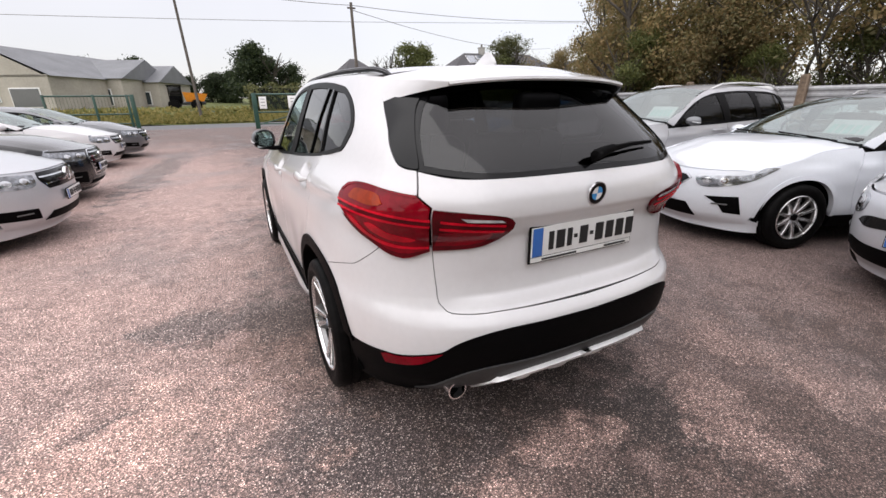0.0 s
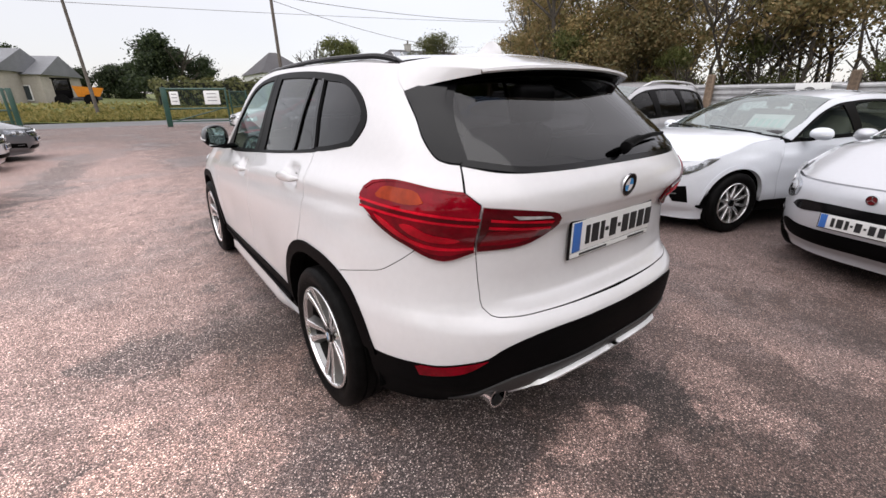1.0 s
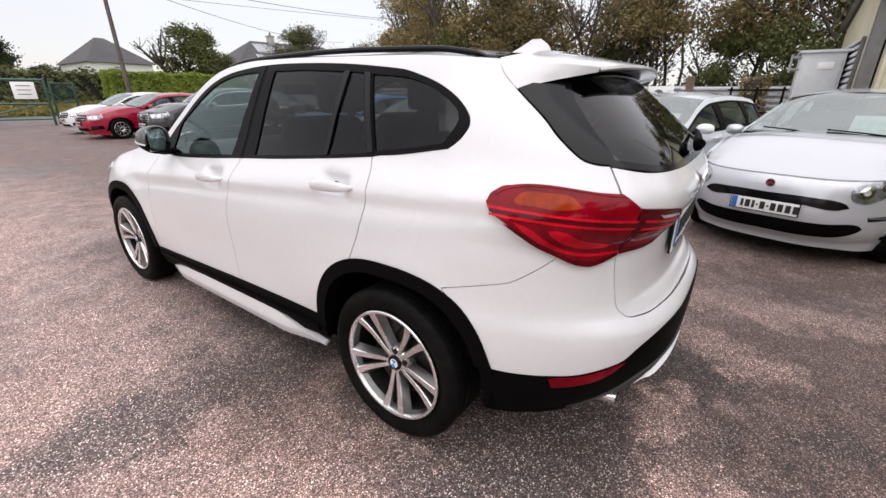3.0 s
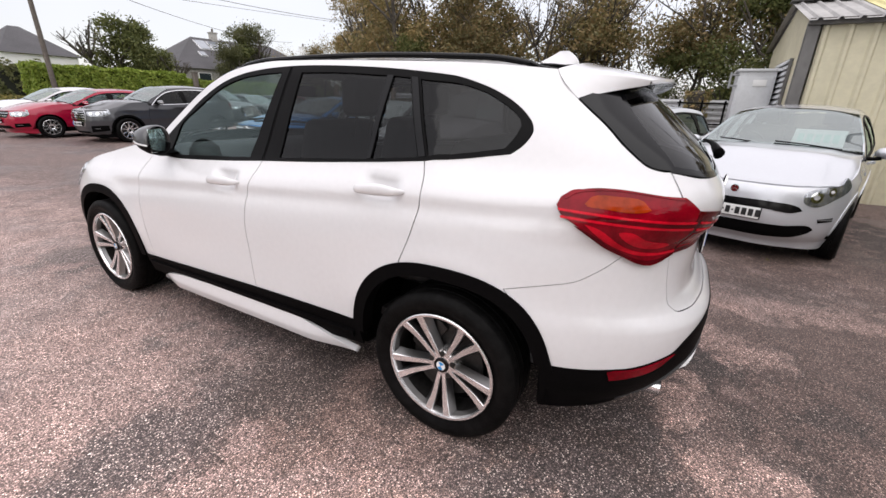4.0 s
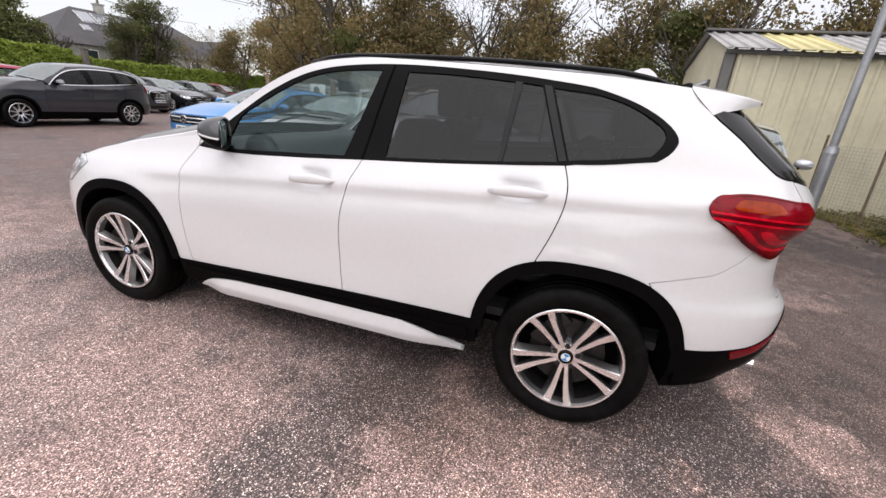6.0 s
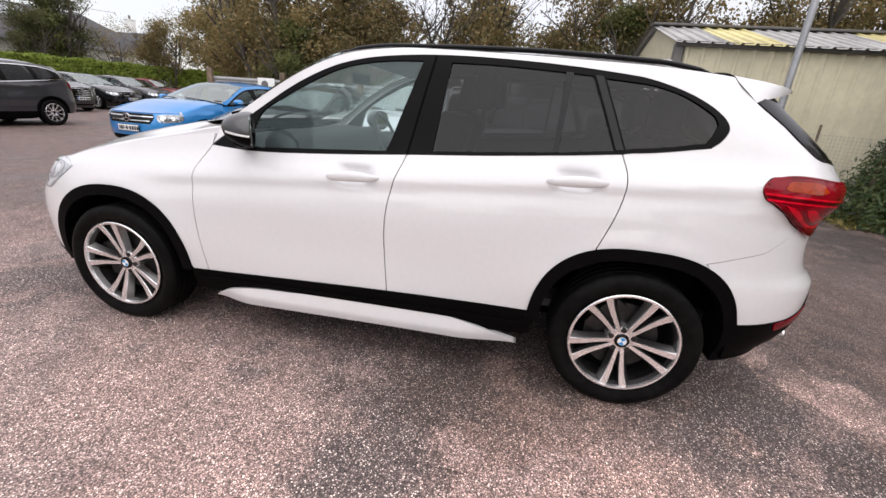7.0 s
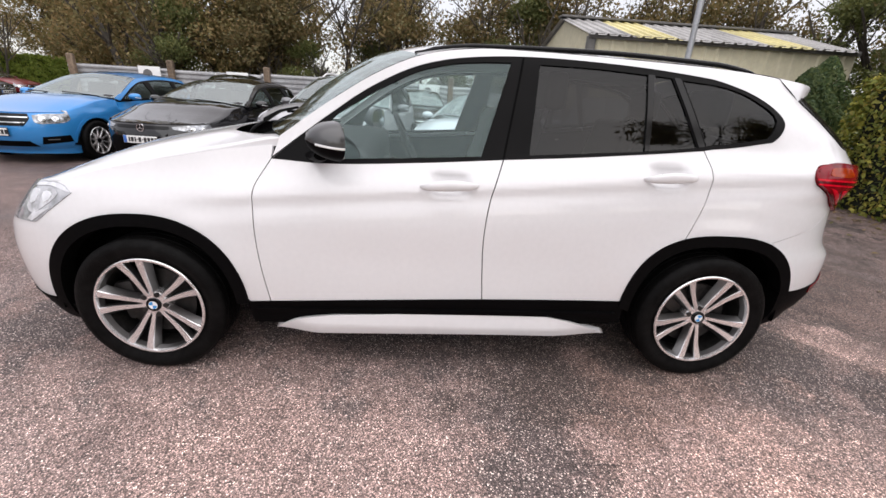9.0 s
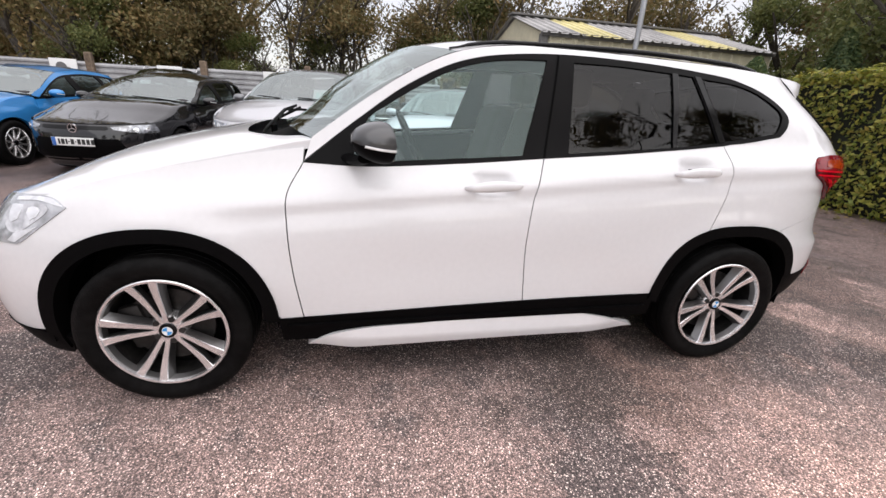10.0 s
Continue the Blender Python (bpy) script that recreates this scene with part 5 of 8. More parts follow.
    DAMP_AND_SHADE = ((-1.30, 0.98, 0.72, 0.34, -8), (-0.85, 0.78, 0.42, 0.42, 0), (-1.62, 1.02, 0.40, 0.26, 10), (0.0, 0.85, 1.22, 3.0, 0), (-0.82, -0.52, 0.75, 0.50, -25), (-0.38, -0.68, 0.62, 0.52, -30), (-0.78, -0.74, 0.62, 0.40, -38), (-0.98, -0.98, 0.42, 0.28, -30), (0.15, -0.85, 1.0, 0.40, -12), (-1.15, -0.95, 0.34, 0.30, 0), (-0.65, 3.65, 0.6, 0.5, 20), (3.6, -3.4, 2.2, 1.0, 20), (-1.9, 0.1, 0.3, 0.14, 30), (-2.6, 9.5, 0.5, 4.5, -4))
    PALE = ((-0.56, -1.20, 0.52, 0.28, 38), (1.46, -1.25, 0.32, 1.15, 8), (0.75, -1.08, 0.26, 0.48, -28), (-0.05, -0.97, 0.26, 0.18, 0), (-0.5, -2.3, 0.6, 0.3, 20), (-1.75, -0.25, 0.8, 0.75, 0))
    DULL = ((0.85, -1.75, 2.7, 1.55, -6), (3.2, -2.8, 2.6, 2.0, 0), (-0.95, 0.45, 0.5, 0.9, 20))
    dull = None
    dry = None
    for cx, cy, rx, ry, turn in DAMP_AND_SHADE + PALE + DULL:
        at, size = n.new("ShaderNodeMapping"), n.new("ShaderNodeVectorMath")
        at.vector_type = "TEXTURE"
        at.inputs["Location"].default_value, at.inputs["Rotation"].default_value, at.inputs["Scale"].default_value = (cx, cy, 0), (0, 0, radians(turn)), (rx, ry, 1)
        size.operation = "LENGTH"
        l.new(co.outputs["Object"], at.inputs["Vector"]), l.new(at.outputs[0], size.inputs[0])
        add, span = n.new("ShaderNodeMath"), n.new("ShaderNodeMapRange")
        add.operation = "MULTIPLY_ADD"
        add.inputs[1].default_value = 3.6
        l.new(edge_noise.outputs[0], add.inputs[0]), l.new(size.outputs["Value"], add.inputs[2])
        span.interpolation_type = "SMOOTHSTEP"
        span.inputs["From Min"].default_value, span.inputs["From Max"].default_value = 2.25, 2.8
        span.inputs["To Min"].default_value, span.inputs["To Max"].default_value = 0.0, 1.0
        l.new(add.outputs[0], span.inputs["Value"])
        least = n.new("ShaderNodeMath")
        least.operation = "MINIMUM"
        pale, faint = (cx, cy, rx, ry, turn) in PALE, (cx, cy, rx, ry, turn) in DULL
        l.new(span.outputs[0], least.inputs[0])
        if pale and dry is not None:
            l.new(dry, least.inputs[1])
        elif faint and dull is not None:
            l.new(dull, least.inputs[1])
        elif not pale and not faint and damp_shade is not None:
            l.new(damp_shade, least.inputs[1])
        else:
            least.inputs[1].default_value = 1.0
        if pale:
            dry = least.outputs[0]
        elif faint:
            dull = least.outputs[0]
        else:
            damp_shade = least.outputs[0]
    # dusty dry streaks lie over the damp and the painted shade
    over = n.new("ShaderNodeMath")
    over.operation, over.use_clamp = "SUBTRACT", True
    over.inputs[0].default_value = 1.0
    l.new(dry, over.inputs[1])
    clear_ = n.new("ShaderNodeMath")
    clear_.operation = "MAXIMUM"
    l.new(damp_shade, clear_.inputs[0]), l.new(over.outputs[0], clear_.inputs[1])
    damp_shade = clear_.outputs[0]
    rest = n.new("ShaderNodeMath")
    rest.operation = "MAXIMUM"
    l.new(dull, rest.inputs[0]), l.new(over.outputs[0], rest.inputs[1])
    soil = ramp(rest.outputs[0], [(0.0, (0.66, 0.63, 0.60)), (1.0, (1.0, 1.0, 1.0))])
    # one dark tone for both the damp and the painted contact shade
    damp_shade_tone = ramp(grey.outputs[0], [(0.0, (0.030, 0.026, 0.027)), (0.55, (0.060, 0.050, 0.050)), (0.80, (0.12, 0.10, 0.098)), (0.93, (0.30, 0.26, 0.25)), (1.0, (0.60, 0.56, 0.53))])
    damp_shade_joint = mix("MULTIPLY", 1.0, damp_shade_tone.outputs[0], joint.outputs[0])
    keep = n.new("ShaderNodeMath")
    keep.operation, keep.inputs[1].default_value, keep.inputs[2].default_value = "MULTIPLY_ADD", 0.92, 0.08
    l.new(damp_shade, keep.inputs[0])
    colour = mix("MIX", keep.outputs[0], damp_shade_joint, colour)
    dust = ramp(over.outputs[0], [(0.0, (1.0, 1.0, 1.0)), (1.0, (1.34, 1.29, 1.25))])
    colour = mix("MULTIPLY", 1.0, colour, worn.outputs[0])
    colour = mix("MULTIPLY", 1.0, colour, dust.outputs[0])
    colour = mix("MULTIPLY", 1.0, colour, soil.outputs[0])
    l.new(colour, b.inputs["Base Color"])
    wet = ramp(patch.outputs[0], [(0.34, (0.42, 0.42, 0.42)), (0.52, (0.75, 0.75, 0.75))])
    l.new(wet.outputs[0], b.inputs["Roughness"])
    bump, bump2 = n.new("ShaderNodeBump"), n.new("ShaderNodeBump")
    bump.inputs["Strength"].default_value, bump.inputs["Distance"].default_value = 0.55, 0.005
    bump2.inputs["Strength"].default_value, bump2.inputs["Distance"].default_value = 0.5, 0.02
    l.new(chips.outputs["Distance"], bump.inputs["Height"])
    l.new(mid.outputs[0], bump2.inputs["Height"])
    l.new(bump2.outputs[0], bump.inputs["Normal"])
    l.new(bump.outputs[0], b.inputs["Normal"])
    return m


ASPHALT = asphalt_material()
ROAD = material("road_tarmac", (0.12, 0.12, 0.125), 0.7, 0, 0, (40, 0.2), (0.5, 0.15), (200, 0.2))
GRASS = material("grass", (0.10, 0.115, 0.028), 0.9, 0, 0, (3.0, 0.35), (0.35, 0.35), (60, 0.6))


def sheet(name, x0, x1, y0, y1, z, mat_, label, kind="structure", step=2.0):
    nx, ny = max(2, int((x1 - x0) / step)), max(2, int((y1 - y0) / step))
    v = [(x0 + (x1 - x0) * i / nx, y0 + (y1 - y0) * j / ny, z) for j in range(ny + 1) for i in range(nx + 1)]
    ob = pyd(name, v, grid_faces(ny + 1, nx + 1), mat_)
    return tagged(ob, label, name.replace("_", " "), kind=kind)


sheet("ground", -900, 900, -900, 900, -0.03, GRASS, "rough green grass reaching the horizon", step=60)
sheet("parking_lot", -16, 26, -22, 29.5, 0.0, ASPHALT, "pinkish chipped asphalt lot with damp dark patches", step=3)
sheet("road", -120, 120, 29.5, 36.6, -0.012, ROAD, "grey country road beyond the gate", step=10)


# ---- the other cars: one builder for hatchbacks, saloons and utility cars ----
def make_car(name, label, paint_, nose, heading, length, half, height, base, ahead, cowl, header, roof_end, belt=(0.92, 1.02), nose_z=0.78, wheel=(0.318, 0.215), rails=False, grille="wide", spokes=10, card=False, deck=0.0, group="cars in the sales row", plate=True, detail=0.085, cladding=False, chrome=False):
    """A car from its sizes. cowl: y and z of the windscreen's foot; header and roof_end: y of the roof's ends, all from the rear axle."""
    behind = length - base - ahead
    front_y = base + ahead
    zr = height - 0.075
    zdeck = belt[1] + 0.02
    S = Shell(
        curve((0.15, half * 0.90), (0.25, half * 0.945), (0.42, half * 0.99), (0.60, half), (0.78, half * 0.985), (belt[0] - 0.05, half * 0.965), (belt[0] + 0.03, half * 0.94), (belt[1] + 0.04, half * 0.90), ((belt[1] + zr) / 2 + 0.03, half * 0.79), (zr, half * 0.655), (height, half * 0.55)),
        curve((0.28, -behind + 0.10), (0.42, -behind + 0.02), (0.55, -behind), (0.72, -behind + 0.02), (zdeck - 0.1, -behind + 0.06), (zdeck, -behind + 0.10 + deck), (zr, roof_end - 0.12), (height, roof_end)),
        curve((0.18, front_y - 0.14), (0.30, front_y - 0.03), (0.48, front_y), (nose_z - 0.12, front_y - 0.015), (nose_z, front_y - 0.07), (nose_z + 0.1, front_y - 0.16)),
        0.05, base - 0.15, 3.2, 2.7, rise=0.05, mid=base / 2)
    Y, X, QC, QF = S.Y, S.X, S.q_rear, S.q_front
    N = lambda x, z, *m: X(x, z, *m, nose=True)
    car = thing(name, label, "car", group)
    car.matrix_world = Matrix.Translation((nose[0], nose[1], 0)) @ pose(0, 0, 0, 0, 0, heading) @ Matrix.Translation((0, -front_y, 0))
    cy, cz = cowl
    R, rim = wheel
    on = lambda pts: [Y(*p) for p in pts]
    look_ = FACES[grille]
    # a face point: share of the half width, or 1 plus the metres back along the side; height above the ground, or from the nose line
    face = lambda pts: [(N(-half * p[0], p[1] if p[1] > 0.2 else nose_z + p[1], *p[2:]) if p[0] < 1 else Y(front_y - (p[0] - 1), nose_z + p[1], *p[2:])) for p in pts]
    slope = (belt[1] - belt[0]) / (cy - 0.2 - roof_end)
    zb = lambda y: belt[0] + (cy - 0.2 - y) * slope
    roof_z = curve((roof_end - 0.02, zr - 0.045), (roof_end + 0.5, zr + 0.005), ((roof_end + header) / 2 + 0.1, zr + 0.02), (header, zr - 0.035), ((header + cy) / 2, (zr + cz) / 2 - 0.005), (cy, cz))
    zt = lambda y: float(roof_z(y)) - 0.062
    arch = lambda c, a0, a1, r: on(arc(c, R, r, a0, a1, 1.0, 2.2, 0.05))
    ro = R + 0.075
    door_f, door_m, door_r = cy - 0.02, (cy + roof_end) / 2 + 0.14, 0.12
    a_foot = cy - 0.12
    ys = np.linspace(a_foot - 0.18, roof_end + 0.32, 7)
    top = [(float(y), zt(y)) for y in ys] + [(roof_end + 0.02, (zt(roof_end + 0.1) + zb(roof_end)) / 2 + 0.07), (roof_end - 0.05, zb(roof_end) + 0.06, 1)]
    def crease(q, z):
        """The shoulder line and the hollow along the doors."""
        d = z - (zb(1.0) - 0.10 + (1.0 - np.clip(q, -0.6, base)) * 0.05)
        mid_ = smooth(-0.6, 0.0, q) * (1 - smooth(base - 0.2, base + 0.3, q))
        return (0.012 * np.exp(-((d / 0.03) ** 2)) - 0.016 * np.exp(-(((z - 0.52) / 0.12) ** 2))) * mid_

    skin = dict(h=detail * 0.75, gap=0.003, thick=0.015, off=crease)
    sill = 0.30
    for s in "LR":
        k = -1 if s == "L" else 1
        d1 = S.panel("front_door", [outline([(door_f, zb(door_f), 1), (door_f + 0.05, 0.7), (door_f - 0.02, sill, 1), (door_m + 0.03, sill, 1), (door_m + 0.04, 0.65), (door_m, zb(door_m), 1)], 0.05)], paint_, car, s, **skin)
        d2 = S.panel("rear_door", [outline([(door_m, zb(door_m), 1), (door_m + 0.04, 0.65), (door_m + 0.03, sill, 1), (ro + 0.03, sill, 1)] + arch(0, 3, 66, ro) + [(0.13, R + ro + 0.02, 1), (0.08, 0.9), (door_r, zb(door_r), 1)], 0.05)], paint_, car, s, **skin)
        for d, y in ((d1, door_m + 0.2), (d2, door_r + 0.22)):
            z = zb(y) - 0.085
            p = S.at(np.array([y - 0.1, y - 0.07, y + 0.07, y + 0.1]), np.full(4, z)) + np.array([(-0.005, 0, 0), (-0.035, 0, 0), (-0.035, 0, 0), (-0.005, 0, 0)])
            pyd("door_handle", *tube(p * (-k, 1, 1), (0.011, 0.014), 8), paint_, d)
        quarter = on([(a_foot, zb(a_foot) + 0.015, 1)] + top + [(door_r - 0.12, zb(door_r) + 0.005), (door_r, zb(door_r), 1), (0.08, 0.9), (0.13, R + ro + 0.02, 1)]) + arch(0, 70, 176, ro) + on([(-ro - 0.02, 0.30, 1), (-behind * 0.75, 0.32)]) + [X(-half * 0.6, 0.34), X(-half * 0.6, zdeck - 0.02)] + on([(roof_end - 0.10, zr - 0.09, 1), (roof_end, zr - 0.045, 1)] + [(float(y), float(roof_z(y))) for y in np.linspace(roof_end + 0.2, cy - 0.02, 9)] + [(cy - 0.01, cz - 0.01, 1)])
        S.panel("rear_quarter", [outline(quarter, 0.05)], paint_, car, s, **skin)
        panes = []
        split = [(a_foot - 0.08, door_m + 0.05), (door_m - 0.07, door_r + 0.14), (door_r + 0.06, roof_end + 0.06)]
        for y1, y0 in split:
            if y1 - y0 < 0.12:
                continue
            f1 = 0.16 if y1 == split[0][0] else 0.0
            low = [(y0 + (0.0 if y0 != split[2][1] else 0.05), zb(y0) + 0.035, 1), (y1, zb(y1) + 0.03, 1)]
            hi = [(float(y), zt(y) - 0.022) for y in np.linspace(y1 - f1, y0 + (0.05 if y0 != split[2][1] else 0.18), 5)]
            panes.append(outline(on(low + [(*hi[0], 1)] + hi[1:-1] + [(*hi[-1], 1)]), 0.05))
        S.panel("window_surround", [outline(on([(a_foot + 0.03, zb(a_foot) + 0.005, 1)] + top + [(door_m, zb(door_m) - 0.004)]), 0.05)] + panes, TRIM_BLACK, car, s, off=0.003, thick=0.02, h=detail)
        for g in panes:
            S.panel("side_glass", [inset(g, -0.006)], PRIVACY_GLASS if cladding else SIDE_GLASS, car, s, off=-0.003, thick=0, h=0.12)
        if chrome:
            line = on([(a_foot + 0.03, zb(a_foot) + 0.005, 1)] + top + [(door_m, zb(door_m) - 0.004)])
            rim_ = outline(line, 0.05)
            S.panel("chrome_line", [rim_, inset(rim_, 0.018)], CHROME, car, s, "chrome window line", off=0.007, thick=0.006, h=detail)
        fy = base + ro
        fender = on([(door_f, zb(door_f), 1), (door_f + 0.02, cz - 0.03, 1), ((cy + base) / 2 + 0.1, cz - 0.055), (base + 0.15, nose_z + 0.08), (base + ahead * 0.55, nose_z + 0.0, 1)]) + [N(-half * 0.5, nose_z - 0.02), (QF, nose_z - 0.02, 1), (QF, 0.22, 1), N(-half * 0.6, 0.21)] + on([(fy + 0.02, 0.24, 1)]) + arch(base, 4, 176, ro) + on([(base - ro - 0.01, sill, 1), (door_f - 0.02, sill, 1), (door_f + 0.05, 0.7)])
        S.panel("front_fender", [outline(fender, 0.05)], paint_, car, s, **skin)
        for c in (0.0, base):
            S.panel("arch_edge", [np.array(arch(c, 0, 180, ro + 0.012) + arch(c, 180, 0, ro - 0.03))], BLACK_PLASTIC if cladding else paint_, car, s, off=0.005, thick=0.05, h=0.08)
        S.panel("sill", [outline([(base - ro, sill + (0.08 if cladding else 0.02), 1), (ro, sill + (0.08 if cladding else 0.02), 1), (ro, 0.2, 1), (base - ro, 0.2, 1)], 0.06)], BLACK_PLASTIC, car, s, off=0.004, thick=0.05, h=0.12)
        head = S.panel("headlamp", [outline(face(look_["lamp"]), 0.025)], CLEAR_LENS, car, s, "clear headlamp", off=0.005, thick=0.02, h=0.035)
        for u, dz, r in look_["bowls"]:
            q, z0 = face([(u, dz)])[0]
            for k, m in ((1.0, CHROME), (0.45, LAMP_CORE)):
                S.panel("lamp_bowl", [np.array([(q + r * 1.25 * k * math.cos(a), z0 + r * k * math.sin(a)) for a in np.linspace(0, 2 * np.pi, 14, endpoint=False)])], m, head, s, off=0.012 - 0.003 * k, thick=0.003, h=0.03)
        tail = outline(on([(-behind * 0.62, zdeck - 0.1), (-behind * 0.66, zdeck - 0.02)]) + [X(-half * 0.70, zdeck - 0.03), X(-half * 0.52, zdeck - 0.06), X(-half * 0.55, zdeck - 0.22), X(-half * 0.76, zdeck - 0.24)], 0.03)
        S.panel("tail_lamp", [tail], RED_LENS, car, s, "red tail lamp", off=0.008, thick=0.02, h=0.05)
        fog = S.panel("fog_recess", [outline(face(look_["fog"]), 0.03)], BLACK_PLASTIC, car, s, "black fog lamp recess", off=0.003, thick=0.01, h=0.04)
        zs = [p[1] for p in face(look_["fog"])]
        us = [p[0] for p in look_["fog"]]
        zm, um = (max(zs) + min(zs)) / 2, (max(us) + min(us)) / 2
        S.panel("fog_bar", [outline([N(-half * (um - 0.05), zm + 0.012, 1), N(-half * (um + 0.05), zm + 0.012, 1), N(-half * (um + 0.05), zm, 1), N(-half * (um - 0.05), zm, 1)], 0.03)], GREY_PLASTIC, fog, s, off=0.007, thick=0.005, h=0.05)
        S.panel("front_lip", [outline([N(-half * 0.9, 0.25), N(-half * 0.5, 0.235), (QF, 0.235, 1), (QF, 0.16, 1), N(-half * 0.5, 0.16), N(-half * 0.88, 0.18)], 0.05)], BLACK_PLASTIC if cladding else paint_, car, s, off=-0.006, thick=0.03, h=0.1)
    gp = face(look_["grille"])
    g0, g1 = max(p[1] for p in gp), min(p[1] for p in gp)
    g = S.panel("grille", [outline([(QF, gp[0][1], 1)] + gp + [(QF, gp[-1][1], 1)], 0.04)], GLOSS_BLACK, car, "C", "black grille", off=0.004, thick=0.012, h=0.06)
    loop = np.array([(p[0], p[1]) for p in gp])
    reach = lambda z: float(np.interp(-z, -loop[:, 1], loop[:, 0])) + 0.012
    for i in range(look_["bars"]):
        z = g1 + (g0 - g1) * (i + 0.7) / (look_["bars"] + 0.4)
        S.panel("grille_bar", [outline([(QF, z + 0.007, 1), (reach(z), z + 0.007, 1), (reach(z), z - 0.007, 1), (QF, z - 0.007, 1)], 0.05)], CHROME, g, "C", off=0.010, thick=0.008, h=0.08)
    for i in range(look_["studs"]):
        for j in range(9):
            z, q = g0 - (i + 0.6) * 0.048, QF - 0.03 - j * 0.052 - 0.026 * (i % 2)
            if q > reach(z) + 0.02:
                S.panel("grille_stud", [np.array([(q + 0.017, z + 0.006), (q - 0.017, z + 0.006), (q - 0.012, z - 0.006), (q + 0.012, z - 0.006)])], CHROME, g, "C", off=0.010, thick=0.006, h=0.05)
    if look_["rim"]:
        ring = np.array([(QF, gp[0][1] + 0.008)] + [(p[0] - 0.012, p[1] + (0.008 if p[1] > (g0 + g1) / 2 else -0.008)) for p in gp] + [(QF, gp[-1][1] - 0.008), (QF, gp[-1][1] + 0.004)] + [(p[0] + 0.004, p[1] + (-0.004 if p[1] > (g0 + g1) / 2 else 0.004)) for p in gp[::-1]] + [(QF, gp[0][1] - 0.004)])
        S.panel("grille_rim", [ring], CHROME, g, "C", off=0.009, thick=0.01, h=0.06)
    mouth = face(look_["mouth"])
    S.panel("lower_grille", [outline([(QF, mouth[0][1], 1)] + mouth + [(QF, mouth[-1][1], 1)], 0.04)], BLACK_PLASTIC, car, "C", "black lower grille", off=0.004, thick=0.012, h=0.06)
    bz = look_["badge"] + nose_z
    by = float(S.at(np.array([QF]), np.array([bz]))[0][1])
    front_of = by + (0.022 if look_["bars"] else 0.010)
    part("nose_badge", rods(((0, by - 0.02, bz), (0, front_of, bz), look_["badge_r"] * 0.88, None, 24)), DARK_RED_PAINT if look_["red"] else GLOSS_BLACK, car, "round badge")
    v, f = lathe([(-0.004, look_["badge_r"] * 0.84), (0.006, look_["badge_r"] * 0.86), (0.006, look_["badge_r"]), (-0.02, look_["badge_r"])], 28)
    pyd("badge_ring", np.array(v)[:, [1, 0, 2]] * (1, 1, 1) + (0, front_of, bz), [q[::-1] for q in f], CHROME, car, "chrome badge ring")
    part("badge_bar", boxes(*[((look_["badge_r"] * 0.16, 0.006, look_["badge_r"] * 0.9), (0.45 * look_["badge_r"] * math.sin(a), front_of + 0.002, bz + 0.45 * look_["badge_r"] * math.cos(a)), 0.001, pose(0, 0, 0, 0, math.degrees(a), 0)) for a in (0, 2.094, 4.189)]), CHROME, car)
    if plate:
        make_plate(car, (0, front_y + 0.014, look_["plate"]), 0.5, 0.105, back=False, surround=False)
    # top sheets
    ends = lambda y, z: S.at(np.array([y]), np.array([float(z)]))[0]
    yy = lambda t, a, b: a + (b - a) * t
    bow = lambda y: 0.02 + 0.15 * float(smooth(header - 0.6, header + 0.2, y)) - 0.10 * float(1 - smooth(roof_end, roof_end + 0.5, y))
    for nm, a, b, m, rows in (("roof", roof_end, header, paint_, 14), ("windscreen", header, cy, SCREEN_GLASS, 9)):
        v, f = top_sheet(lambda t: ends(yy(t, a, b), roof_z(yy(t, a, b))), lambda t: bow(yy(t, a, b)), lambda t: 0.055 - 0.02 * float(smooth(header - 0.2, cy, yy(t, a, b))), 2.4, rows)
        pyd(nm, v, f, m, car, "" if nm == "roof" else "clear windscreen", angle=80)
        if nm == "roof":
            pyd("headliner", np.array(v) * (0.97, 1, 1) - (0, 0, 0.03), [q[::-1] for q in f], HEADLINER, car, angle=80)
    hood_z = curve((cy, cz - 0.015), ((cy + base) / 2 + 0.1, cz - 0.045), (base + 0.15, nose_z + 0.09), (base + ahead * 0.56, nose_z + 0.005))
    y1 = base + ahead * 0.56
    v, f = top_sheet(lambda t: ends(yy(t, cy + 0.03, y1), hood_z(yy(t, cy + 0.03, y1))) + np.array((0.004, 0, 0)), lambda t: 0.10 + (ahead * 0.44 - 0.19) * t, lambda t: 0.045 * (1 - t) + 0.02 * math.sin(math.pi * t), 2.6, 16, 21)
    v = np.array(v)
    wide = np.abs(v[-21:, 0])
    lip = nose_z - 0.016 * smooth(-0.85 * half, -0.45 * half, -wide)
    tip = S.at(np.array([S.X(x, z, nose=True)[0] for x, z in zip(wide.clip(0, half * 0.9), lip)]), lip)
    pull = np.stack([np.zeros(21), np.maximum(tip[:, 1] - 0.004 - v[-21:, 1], -0.02), tip[:, 2] - v[-21:, 2]], 1) * (1 - smooth(half * 0.62, half * 0.86, wide))[:, None]
    v += (np.linspace(0, 1, 16) ** 3)[:, None, None].repeat(21, 1).reshape(-1, 1) * np.tile(pull, (16, 1))
    v[:, 2] += 0.01 * smooth(-0.05, 0.02, half * 0.66 - np.abs(v[:, 0])) - 0.005
    pyd("bonnet", *with_skirt(v, 16, 21), paint_, car, angle=80)
    v, f = top_sheet(lambda t: ends(yy(t, cy - 0.03, cy + 0.05), cz - 0.012) * (0.97, 1, 1), lambda t: 0.16 - 0.05 * t, lambda t: 0.02, 2.4, 4)
    pyd("cowl", v, f, BLACK_PLASTIC, car)
